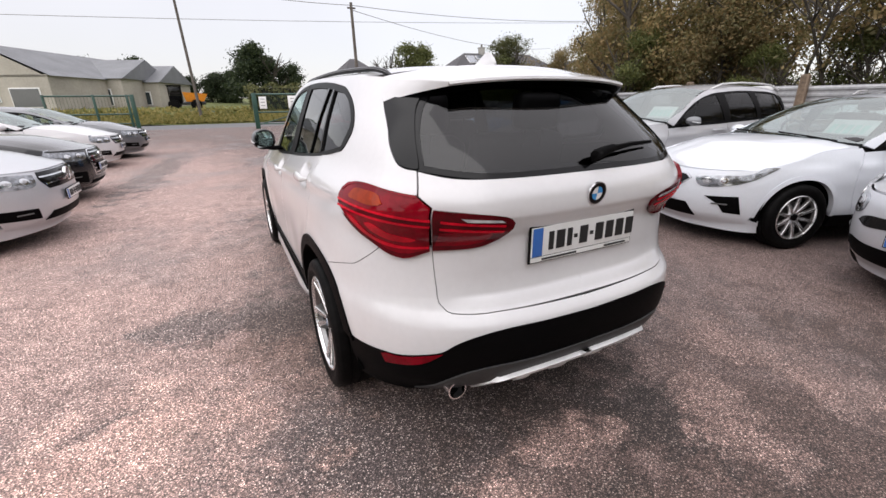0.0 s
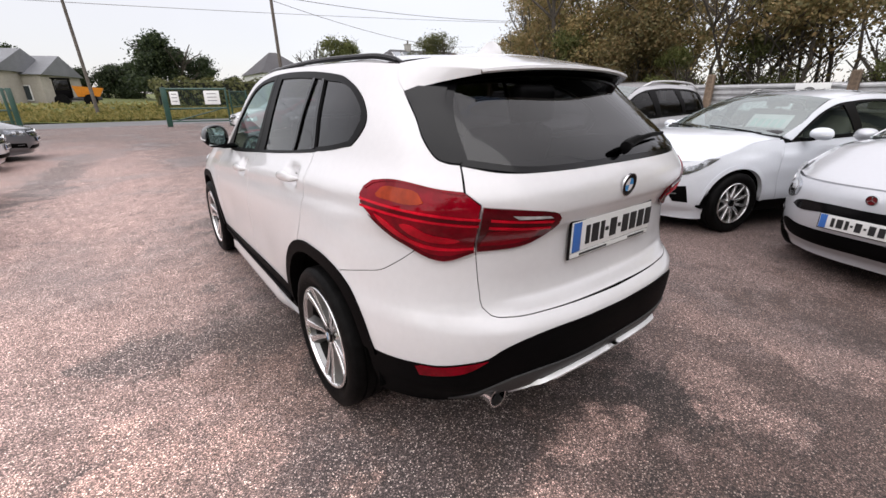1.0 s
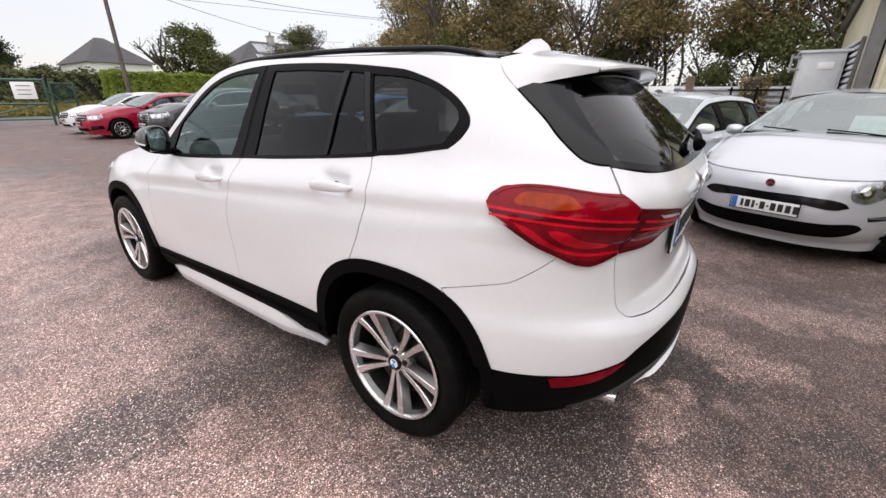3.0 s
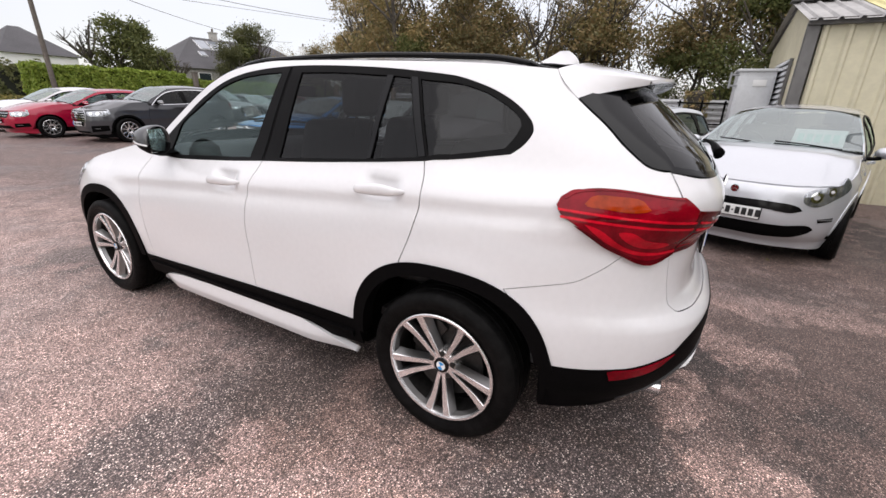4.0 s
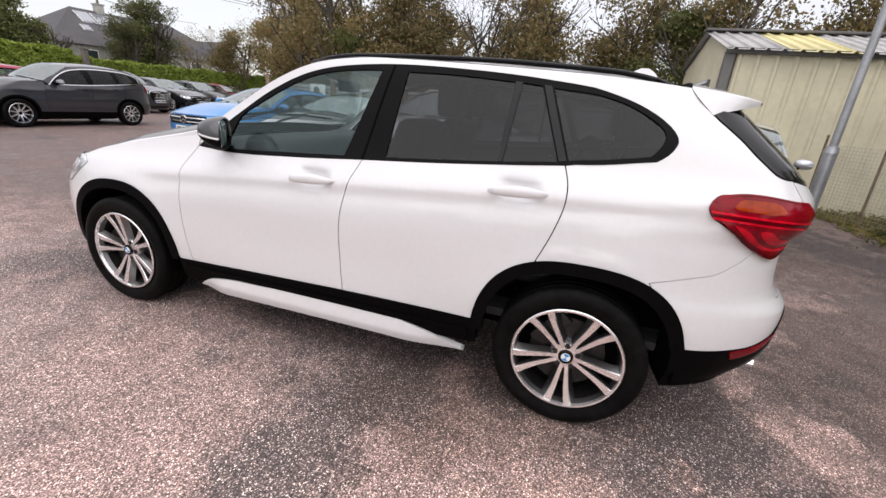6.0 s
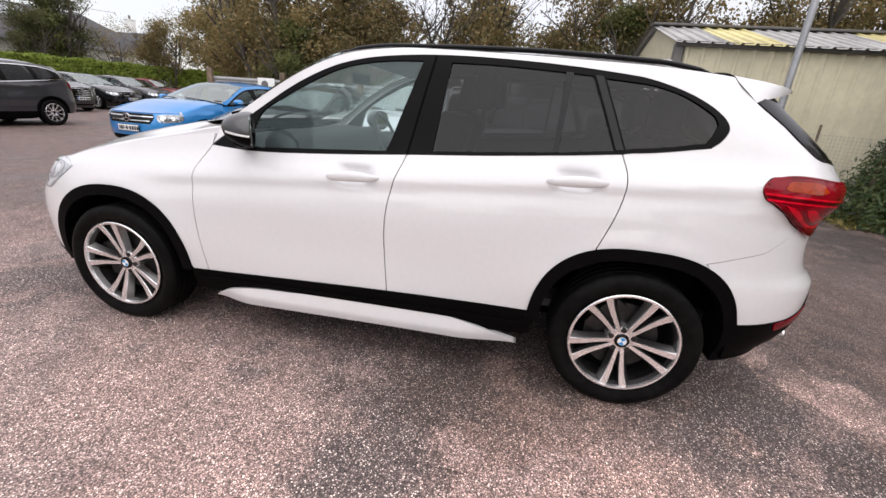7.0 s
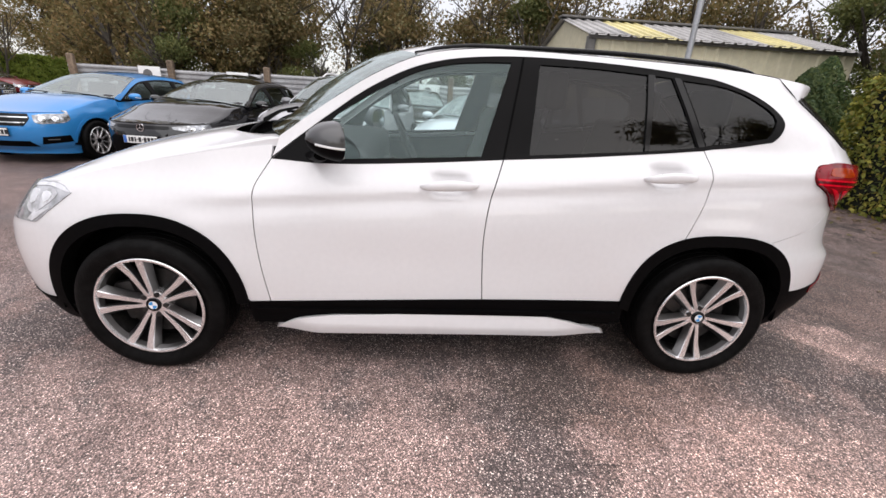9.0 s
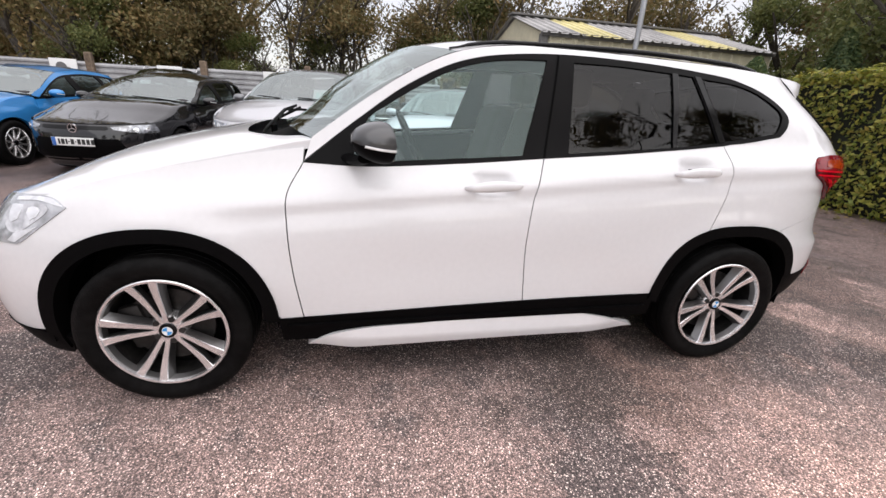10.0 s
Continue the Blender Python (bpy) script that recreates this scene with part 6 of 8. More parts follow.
    for x0, x1 in ((-half * 0.7, -0.02), (0.02, half * 0.62)):
        pyd("front_wiper", *tube([(x0, cy + 0.06, cz + 0.018), ((x0 + x1) / 2, cy + 0.12, cz + 0.05), (x1, cy + 0.10, cz + 0.065)], 0.008, 6), TRIM_BLACK, car, "black wiper")
    gate = [(QC, 0.36, 1), X(-half * 0.6, 0.34), X(-half * 0.6, zdeck - 0.02), X(-half * 0.64, zdeck, 1), (QC, zdeck, 1)]
    S.panel("tailgate", [outline(gate, 0.06)], paint_, car, "C", h=0.12, thick=0.01)
    S.panel("rear_screen", [outline([(QC, zdeck, 1), X(-half * 0.64, zdeck, 1), X(-half * 0.5, zr - 0.09, 1), (QC, zr - 0.02, 1)], 0.06)], PRIVACY_GLASS, car, "C", off=0.0, thick=0, h=0.12)
    part("rear_shelf", boxes(((half * 1.4, 0.3, 0.03), (0, -behind + 0.35, zdeck - 0.05), 0)), LINING, car)
    part("underbody", boxes(((half * 1.5, base - 2 * ro, 0.05), (0, base / 2, 0.2), 0.0), ((half * 1.25, length - 0.7, 0.25), (0, front_y - length / 2, 0.36), 0.05)), DARK_GAP, car)
    wheel_well(car, half - 0.02, 0.0, R, ro - 0.01), wheel_well(car, half - 0.02, base, R, ro - 0.01)
    hull = outline([(ro + 0.02, 0.25, 1), (base - ro - 0.02, 0.25, 1), (base - ro, zb(cy) - 0.05, 1), (door_r, zb(door_r) - 0.02, 1)], 0.08)
    S.panel("inner_shell", [hull], LINING, car, "LR", off=-0.03, thick=0, h=0.15)
    make_cabin(car, (cy + roof_end) / 2 + 0.15, max(0.25, roof_end + 0.55), cy + 0.02, belt[0] - 0.36, half)
    if card:
        price_card(car, -half * 0.40, cy - 0.36, cz + 0.10, -40)
    if rails:
        for s in (-1, 1):
            y = np.linspace(header - 0.15, roof_end + 0.1, 16)
            z = roof_z(y) + 0.045 * np.minimum(1, np.minimum(np.arange(16), np.arange(16)[::-1]) / 2) + 0.005
            pyd("roof_rail", *tube(np.stack([np.full(16, s * half * 0.66), y, z], 1), 0.014, 8), SILVER_TRIM, car, "silver roof rail")
    for s in (-1, 1):
        make_mirror(car, s, (half * 0.93 + 0.15, cy - 0.27, zb(cy - 0.2) + 0.085), paint_ if not cladding else GREY_PAINT, (0.20, 0.12, 0.125))
        for c in (0.0, base):
            make_wheel("wheel", R, rim, 0.215, spokes, False, car, (s * (half - 0.115), c, R), 7 + 11 * s, s > 0)
    return car


GENERIC_LAMP = [(0.585, -0.05, 1), (0.62, -0.15), (0.74, -0.17), (0.90, -0.11), (1.46, 0.012, 1), (1.40, 0.02), (0.86, -0.012), (0.70, -0.03)]
FACES = {}
# a wide grille with two bars
FACES["wide"] = dict(lamp=GENERIC_LAMP, bowls=((0.69, -0.10, 0.034), (0.80, -0.10, 0.034)), fog=[(0.66, 0.42, 1), (0.88, 0.44, 1), (0.88, 0.34, 1), (0.62, 0.31, 1)], grille=[(0.53, -0.03, 1), (0.56, -0.09), (0.48, -0.205, 1)], bars=2, studs=0, rim=False, mouth=[(0.50, 0.36, 1), (0.58, 0.28, 1)], badge=-0.11, badge_r=0.075, red=False, plate=0.49)
# a tall grille with many bars
FACES["tall"] = dict(lamp=[(0.47, -0.06, 1), (0.50, -0.14), (0.74, -0.165), (0.90, -0.10), (1.46, 0.012, 1), (1.40, 0.02), (0.86, -0.012), (0.70, -0.035)], bowls=((0.60, -0.10, 0.034), (0.74, -0.10, 0.034)), fog=[(0.56, 0.46, 1), (0.88, 0.48, 1), (0.86, 0.34, 1), (0.52, 0.29, 1)], grille=[(0.36, -0.03, 1), (0.44, -0.12, 1), (0.36, -0.42, 1)], bars=6, studs=0, rim=True, mouth=[(0.42, 0.30, 1), (0.46, 0.255, 1)], badge=-0.13, badge_r=0.05, red=False, plate=0.50)
# a studded grille
FACES["studded"] = dict(lamp=[(0.52, -0.05, 1), (0.60, -0.17, 1), (0.70, -0.13), (0.90, -0.10), (1.46, 0.012, 1), (1.40, 0.02), (0.86, -0.012), (0.70, -0.03)], bowls=((0.66, -0.085, 0.03), (0.78, -0.08, 0.03)), fog=[(0.66, 0.46, 1), (0.86, 0.48, 1), (0.84, 0.36, 1), (0.62, 0.34, 1)], grille=[(0.47, -0.05, 1), (0.50, -0.16), (0.40, -0.36, 1)], bars=0, studs=6, rim=True, mouth=[(0.50, 0.40, 1), (0.54, 0.28, 1)], badge=-0.12, badge_r=0.05, red=False, plate=0.46)
# a slim grille over three-cornered recesses
FACES["slim"] = dict(lamp=[(0.50, -0.085, 1), (0.55, -0.155), (0.76, -0.150), (0.88, -0.085), (1.62, 0.028, 1), (1.50, 0.024), (0.86, -0.028), (0.68, -0.06)], bowls=((0.62, -0.115, 0.03), (0.74, -0.105, 0.03)), fog=[(0.63, 0.50, 1), (0.84, 0.515, 1), (0.845, 0.34, 1), (0.76, 0.35, 1), (0.73, 0.43, 1)], grille=[(0.40, -0.075, 1), (0.46, -0.11, 1), (0.36, -0.175, 1)], bars=0, studs=0, rim=True, mouth=[(0.46, 0.41, 1), (0.54, 0.28, 1)], badge=-0.05, badge_r=0.045, red=False, plate=0.49)
# a wide dark mouth under a slim bar
FACES["mouth"] = dict(lamp=[(0.46, -0.05, 1), (0.50, -0.085, 1), (0.80, -0.13), (0.90, -0.12), (1.45, -0.01, 1), (1.36, 0.012), (0.86, -0.015), (0.66, -0.03)], bowls=((0.72, -0.085, 0.026), (0.82, -0.085, 0.026)), fog=[(0.72, 0.44, 1), (0.86, 0.46, 1), (0.84, 0.31, 1), (0.74, 0.30, 1)], grille=[(0.42, -0.045, 1), (0.44, -0.075, 1), (0.40, -0.09, 1)], bars=0, studs=0, rim=False, mouth=[(0.54, 0.54, 1), (0.66, 0.30, 1), (0.58, 0.25, 1)], badge=-0.075, badge_r=0.055, red=False, plate=0.50)
# a small upper slot over the plate and a low mouth
FACES["low"] = dict(lamp=[(0.61, -0.07), (0.62, -0.15), (0.71, -0.185), (0.83, -0.125), (0.92, -0.01), (1.50, 0.065), (0.86, 0.020), (0.70, -0.025)], bowls=((0.70, -0.10, 0.045), (0.80, -0.05, 0.034)), fog=[(0.76, 0.475, 1), (0.87, 0.485, 1), (0.87, 0.45, 1), (0.77, 0.44, 1)], grille=[(0.34, -0.165), (0.60, -0.195), (0.63, -0.225), (0.56, -0.25), (0.30, -0.235)], bars=0, studs=0, rim=False, mouth=[(0.50, 0.395), (0.72, 0.405), (0.75, 0.375), (0.66, 0.31), (0.40, 0.275)], badge=-0.085, badge_r=0.034, red=True, plate=0.485)

HATCH = dict(cowl=(2.02, 0.99), header=1.18, roof_end=-0.42)
# the row beside the white car, noses towards it at a slant
make_car("hatchback_car", "silver hatchback with a price card behind its windscreen", SILVER_PAINT, (2.64, -1.22), 73, 4.06, 0.84, 1.49, 2.51, 0.83, (1.98, 1.01), 1.12, -0.42, (0.92, 1.02), 0.77, (0.30, 0.205), grille="low", card=True)
make_car("hatchback_car", "cool white hatchback with dark fog lamp recesses", BLUE_WHITE_PAINT, (3.02, 1.00), 70, 4.31, 0.90, 1.45, 2.65, 0.88, (2.10, 0.98), 1.22, -0.40, (0.92, 1.00), 0.76, (0.316, 0.215), grille="slim", card=True)
make_car("suv_car", "light grey SUV with silver roof rails", LIGHT_GREY_PAINT, (2.92, 3.00), 82, 4.45, 0.92, 1.62, 2.675, 0.92, (2.02, 1.10), 1.18, -0.52, (1.02, 1.12), 0.90, (0.345, 0.235), True, "studded", cladding=True, card=True)
make_car("hatchback_car", "black hatchback beside a blue one", BLACK_PAINT, (3.72, 5.48), 84, 4.37, 0.895, 1.435, 2.64, 0.95, (2.12, 0.98), 1.22, -0.38, (0.92, 1.0), 0.74, (0.316, 0.215), grille="mouth")
make_car("hatchback_car", "bright blue hatchback with a two-bar chrome grille", BLUE_PAINT, (3.92, 7.70), 87, 4.29, 0.89, 1.43, 2.70, 0.88, (2.14, 0.98), 1.22, -0.36, (0.92, 1.0), 0.78, (0.318, 0.22), grille="wide")
# farther along the lot
make_car("suv_car", "dark grey SUV with chrome window lines", DARK_GREY_PAINT, (3.25, 13.94), 90, 4.44, 0.91, 1.60, 2.67, 0.85, (2.06, 1.12), 1.30, -0.40, (1.02, 1.12), 0.88, (0.335, 0.235), False, "tall", cladding=True, chrome=True, group="cars near the gate")
make_car("hatchback_car", "red hatchback parked near the gate", RED_PAINT, (2.35, 16.5), 90, 4.31, 0.90, 1.45, 2.65, 0.88, **HATCH, group="cars near the gate")
make_car("hatchback_car", "white hatchback parked near the gate", WHITE_PAINT, (2.6, 19.3), 90, 4.06, 0.86, 1.47, 2.55, 0.83, **HATCH, group="cars near the gate")
far = dict(group="cars along the back hedge", detail=0.12)
make_car("suv_car", "grey SUV with a tall chrome grille", DARK_GREY_PAINT, (11.2, 17.4), 180, 4.6, 0.93, 1.65, 2.67, 0.92, (2.05, 1.10), 1.25, -0.5, (1.02, 1.12), 0.92, (0.345, 0.235), False, "tall", **far)
make_car("saloon_car", "black saloon by the back hedge", BLACK_PAINT, (13.9, 18.0), 180, 4.8, 0.92, 1.46, 2.85, 0.95, (2.20, 0.98), 1.25, -0.4, (0.92, 1.0), 0.78, (0.32, 0.22), **far)
make_car("saloon_car", "dark grey saloon by the back hedge", DARK_GREY_PAINT, (16.6, 18.6), 180, 4.7, 0.92, 1.46, 2.8, 0.93, (2.18, 0.98), 1.25, -0.4, (0.92, 1.0), 0.78, (0.32, 0.22), **far)
make_car("hatchback_car", "dark red hatchback by the back hedge", DARK_RED_PAINT, (19.2, 19.4), 180, 4.3, 0.9, 1.46, 2.65, 0.88, **HATCH, **far)
back = dict(group="cars against the metal fence", detail=0.12, plate=False)
make_car("estate_car", "black estate car with roof rails by the fence", BLACK_PAINT, (7.9, 1.6), 90, 4.6, 0.92, 1.52, 2.75, 0.92, (2.12, 1.0), 1.25, -0.5, (0.94, 1.04), 0.80, (0.32, 0.22), True, **back)
make_car("suv_car", "black SUV with roof bars by the fence", BLACK_PAINT, (8.3, 6.4), 100, 4.5, 0.92, 1.62, 2.67, 0.9, (2.05, 1.10), 1.25, -0.5, (1.02, 1.12), 0.9, (0.345, 0.235), True, **back)
# the row across the lot, noses towards the white car
left = dict(group="cars across the lot")
make_car("saloon_car", "silver saloon with a chrome barred grille", SILVER_PAINT, (-2.85, 4.28), -90, 4.92, 0.925, 1.46, 2.94, 0.84, (2.28, 1.0), 1.30, -0.35, (0.93, 1.0), 0.80, (0.33, 0.225), grille="wide", **left)
make_car("saloon_car", "dark grey saloon with a tall chrome grille", BLACK_PAINT, (-3.05, 6.85), -90, 4.94, 0.94, 1.46, 2.92, 0.92, (2.26, 1.0), 1.30, -0.35, (0.93, 1.0), 0.80, (0.335, 0.235), grille="tall", **left)
make_car("saloon_car", "white saloon across the lot", WHITE_PAINT, (-3.45, 11.2), -90, 4.7, 0.915, 1.44, 2.85, 0.86, (2.2, 0.99), 1.25, -0.38, (0.93, 1.0), 0.77, (0.33, 0.225), grille="wide", **left)
make_car("saloon_car", "dark silver saloon across the lot", GREY_PAINT, (-3.2, 13.5), -90, 4.69, 0.915, 1.44, 2.73, 0.92, (2.2, 0.99), 1.25, -0.38, (0.93, 1.0), 0.77, (0.33, 0.225), grille="wide", **left)


# ---- planting ----
def leaf_material(name, colours, rough=0.55):
    """Leaves whose colour differs from leaf to leaf and a little from plant to plant, with some light passing through."""
    m = bpy.data.materials.new(name)
    m.use_nodes = True
    n, l = m.node_tree.nodes, m.node_tree.links
    b = n["Principled BSDF"]
    b.inputs["Roughness"].default_value, b.inputs["Specular IOR Level"].default_value = rough, 0.3
    geo, info, ramp, bright, mul = n.new("ShaderNodeNewGeometry"), n.new("ShaderNodeObjectInfo"), n.new("ShaderNodeValToRGB"), n.new("ShaderNodeMapRange"), n.new("ShaderNodeMixRGB")
    while len(ramp.color_ramp.elements) < len(colours):
        ramp.color_ramp.elements.new(0.5)
    for i, c in enumerate(colours):
        ramp.color_ramp.elements[i].position, ramp.color_ramp.elements[i].color = i / max(1, len(colours) - 1), (*c, 1)
    bright.inputs["To Min"].default_value, bright.inputs["To Max"].default_value = 0.75, 1.25
    mul.blend_type, mul.inputs[0].default_value = "MULTIPLY", 1.0
    l.new(geo.outputs["Random Per Island"], ramp.inputs[0]), l.new(info.outputs["Random"], bright.inputs["Value"])
    l.new(ramp.outputs[0], mul.inputs[1]), l.new(bright.outputs[0], mul.inputs[2]), l.new(mul.outputs[0], b.inputs["Base Color"])
    glow, mix = n.new("ShaderNodeBsdfTranslucent"), n.new("ShaderNodeMixShader")
    mix.inputs[0].default_value = 0.35
    l.new(mul.outputs[0], glow.inputs["Color"])
    l.new(b.outputs[0], mix.inputs[1]), l.new(glow.outputs[0], mix.inputs[2])
    l.new(mix.outputs[0], n["Material Output"].inputs["Surface"])
    return m


BARK = material("bark", (0.055, 0.046, 0.036), 0.9, 0, 0, (12, 0.35), (2, 0.3), (40, 0.8))
LEAF_AUTUMN = leaf_material("autumn_leaves", [(0.10, 0.092, 0.038), (0.17, 0.150, 0.060), (0.24, 0.180, 0.078), (0.30, 0.205, 0.095), (0.13, 0.118, 0.048)])
LEAF_GREEN = leaf_material("green_leaves", [(0.075, 0.09, 0.03), (0.12, 0.14, 0.045), (0.18, 0.18, 0.06), (0.09, 0.11, 0.036)])
LEAF_DARK = leaf_material("dark_leaves", [(0.022, 0.036, 0.018), (0.042, 0.060, 0.026), (0.065, 0.085, 0.034)])
LEAF_LAUREL = leaf_material("laurel_leaves", [(0.09, 0.12, 0.025), (0.20, 0.23, 0.045), (0.40, 0.36, 0.07), (0.14, 0.16, 0.03), (0.32, 0.24, 0.055)], 0.35)
LEAF_HEDGE = leaf_material("clipped_hedge_leaves", [(0.13, 0.185, 0.024), (0.18, 0.24, 0.034), (0.24, 0.28, 0.05)])
LEAF_OLIVE = leaf_material("dull_hedge_leaves", [(0.060, 0.070, 0.026), (0.100, 0.105, 0.040), (0.135, 0.130, 0.052)])
LEAF_SPRUCE = leaf_material("spruce_needles", [(0.040, 0.072, 0.030), (0.082, 0.125, 0.046), (0.145, 0.175, 0.060)])
GRASS_BLADES = leaf_material("grass_blades", [(0.12, 0.13, 0.03), (0.24, 0.21, 0.06), (0.34, 0.27, 0.09)])


def leaves(centres, size, rng, flat=None, ratio=0.55, spread=0.35):
    """A kite-shaped leaf at each centre, turned at random or round the normals given in flat."""
    n = len(centres)
    nrm = rng.normal(size=(n, 3))
    if flat is not None:
        nrm = flat + spread * nrm
    nrm /= np.linalg.norm(nrm, axis=1)[:, None]
    t = np.cross(nrm, rng.normal(size=(n, 3)))
    t /= np.maximum(np.linalg.norm(t, axis=1), 1e-6)[:, None]
    b = np.cross(nrm, t)
    s = size * rng.uniform(0.6, 1.35, n)[:, None]
    v = np.stack([centres - t * s * 0.5, centres + b * s * ratio * 0.5 + nrm * s * 0.1 - t * s * 0.05, centres + t * s * 0.5, centres - b * s * ratio * 0.5 + nrm * s * 0.1 - t * s * 0.05], 1).reshape(-1, 3)
    return v


def quads(name, v, mat_, parent=None, label=""):
    n = len(v) // 4
    me = bpy.data.meshes.new(name)
    me.vertices.add(4 * n), me.loops.add(4 * n), me.polygons.add(n)
    me.vertices.foreach_set("co", np.ascontiguousarray(v, np.float32).ravel())
    me.loops.foreach_set("vertex_index", np.arange(4 * n, dtype=np.int32))
    me.polygons.foreach_set("loop_start", np.arange(0, 4 * n, 4, dtype=np.int32))
    me.update(calc_edges=True)
    return link(name, me, mat_, parent, label)


def make_tree(name, label, seed, height, spread, base, clumps, per, leaf, mat_, trunk=0.16, stems=1, gap=0.0, group="trees behind the fence", loose=0.3, lobes=16):
    """A tapered trunk that forks into limbs, with leaf clumps along the outer limbs and air between them."""
    rng = np.random.default_rng(seed)
    tree = thing(name, label, "tree", group)
    v_all, f_all = [], []

    def branch(a, d, length, r, level):
        n = 4
        p = [np.array(a)]
        d = np.array(d, float)
        for _ in range(n):
            d = d + rng.normal(size=3) * 0.13 + np.array((0, 0, 0.05))
            d /= np.linalg.norm(d)
            p.append(p[-1] + d * length / n)
        v, f = tube(p, r, 6 if level < 2 else 3, 0.45, (0.3, 0.9, 0.1))
        k = sum(len(x) for x in v_all)
        v_all.append(v)
        f_all.extend(tuple(i + k for i in q) for q in f)
        if level < 3:
            for _ in range({0: 7, 1: 4, 2: 2}[level]):
                t = rng.uniform(0.35 if level == 0 else 0.25, 1.0)
                at = p[min(n, int(t * n))]
                side = rng.normal(size=3)
                side[2] = abs(side[2]) * 0.5 + 0.1
                side /= np.linalg.norm(side)
                branch(at, d * 0.45 + side * 0.85, length * rng.uniform(0.32, 0.5) * (spread / height * 1.5 if level == 0 else 1), r * 0.42, level + 1)

    for s in range(stems):
        lean = rng.normal(size=2) * (0.05 + 0.12 * (stems > 1))
        branch((lean[0] * 2, lean[1] * 2, -0.1), (lean[0], lean[1], 1), height * rng.uniform(0.72, 0.85), trunk * rng.uniform(0.75, 1.0), 0)
    pyd("trunk", np.concatenate(v_all), f_all, BARK, tree, "brown trunk and limbs")
    # foliage hangs in uneven masses with air between them; ivy climbs the trunk
    top = np.array([rng.uniform(base + 0.1 * height, height * 0.93, lobes), rng.uniform(0, 2 * np.pi, lobes), np.sqrt(rng.uniform(0.02, 1, lobes))])
    shape = np.sin(np.pi * np.clip((top[0] - base) / (height * 1.06 - base), 0.06, 1) ** 0.75)
    mass = np.stack([np.cos(top[1]) * top[2] * shape * spread * 0.40, np.sin(top[1]) * top[2] * shape * spread * 0.40, top[0]], 1)
    size = rng.uniform(0.12, 0.24, lobes) * spread
    which = rng.integers(0, lobes, clumps)
    way = rng.normal(size=(clumps, 3)) + (0, 0, 0.25)
    way /= np.linalg.norm(way, axis=1)[:, None]
    c = mass[which] + way * (size[which] * rng.uniform(0.35, 1.0, clumps) ** 0.6)[:, None] * (1, 1, 0.72)
    low = int(clumps * gap)
    if low:
        z = rng.uniform(0.3, 0.75 * height, low)
        c[:low] = np.stack([rng.normal(size=low) * 0.22, rng.normal(size=low) * 0.22, z], 1)
    pts = np.repeat(c, per, 0) + rng.normal(size=(clumps * per, 3)) * loose * np.repeat(rng.uniform(0.5, 1.2, clumps), per)[:, None] * (1, 1, 0.75)
    quads("crown", leaves(pts, leaf, rng), mat_, tree, "uneven leafy crown")
    return tree


def plant_all(tree, spots):
    for x, y, turn, k in spots[1:]:
        c = copy_thing(tree, pose(x, y, 0, 0, 0, turn))
        c.scale = (k, k, k)
    x, y, turn, k = spots[0]
    tree.matrix_basis = pose(x, y, 0, 0, 0, turn)
    tree.scale = (k, k, k)


ivy_tree = make_tree("tree", "ivy-clad tree with brown and green leaves", 3, 6.8, 4.6, 1.0, 250, 72, 0.125, LEAF_AUTUMN, 0.15, 2, 0.16, loose=0.27, lobes=18)
open_tree = make_tree("tree", "thin autumn tree with gaps of sky in its crown", 8, 6.4, 4.0, 1.8, 180, 60, 0.118, LEAF_AUTUMN, 0.09, 3, 0.10, loose=0.28, lobes=13)
green_tree = make_tree("tree", "bushy tree with olive green leaves", 14, 5.6, 4.0, 0.5, 270, 66, 0.12, LEAF_GREEN, 0.14, 2, 0.05, loose=0.25, lobes=16)
bare_tree = make_tree("tree", "nearly bare tree with thin brown twigs", 21, 6.4, 3.6, 1.8, 70, 26, 0.11, LEAF_AUTUMN, 0.07, 4, 0.05, loose=0.35, lobes=14)
plant_all(ivy_tree, [(17.0, 14.2, 10, 1.0), (14.4, 10.6, 130, 1.05), (15.0, 6.7, 60, 1.02), (27.0, 24.0, 310, 1.35), (23.0, 18.5, 40, 1.1), (13.6, -6.6, 150, 1.0), (14.6, -11.0, 250, 1.1), (6.2, -11.4, 80, 1.0), (9.6, -13.6, 200, 1.05), (2.6, -10.2, 300, 0.95), (14.4, 8.2, 20, 0.95), (-8.5, -9.5, 45, 1.35), (-12.5, -7.0, 190, 1.4)])
plant_all(open_tree, [(13.4, 6.9, 210, 0.95), (13.4, 2.6, 150, 1.0), (13.2, -3.4, 330, 1.0), (13.8, -0.6, 90, 0.95), (29.5, 24.0, 80, 1.3), (22.0, 24.2, 50, 0.85), (14.5, -8.5, 20, 1.05), (21.5, 15.5, 140, 0.9)])
plant_all(green_tree, [(13.0, 9.6, 130, 0.66), (12.8, -2.2, 200, 0.8), (13.3, 3.2, 30, 0.52), (13.4, 0.1, 100, 0.55), (13.4, 5.4, 250, 0.5), (9.0, -9.9, 10, 0.8), (4.4, -9.0, 110, 0.95), (-0.5, -9.8, 60, 0.8)])
plant_all(bare_tree, [(14.2, 1.6, 0, 1.0), (13.8, 2.9, 140, 0.9), (23.6, 24.0, 80, 0.9), (15.2, -3.6, 20, 1.0), (20.8, 25.4, 60, 0.75), (13.7, 4.3, 200, 0.9)])
dark_tree = make_tree("tree", "broad dark green tree beyond the road", 33, 8.0, 6.4, 0.6, 300, 46, 0.30, LEAF_DARK, 0.25, 2, 0.04, group="trees beyond the road", loose=0.42, lobes=15)
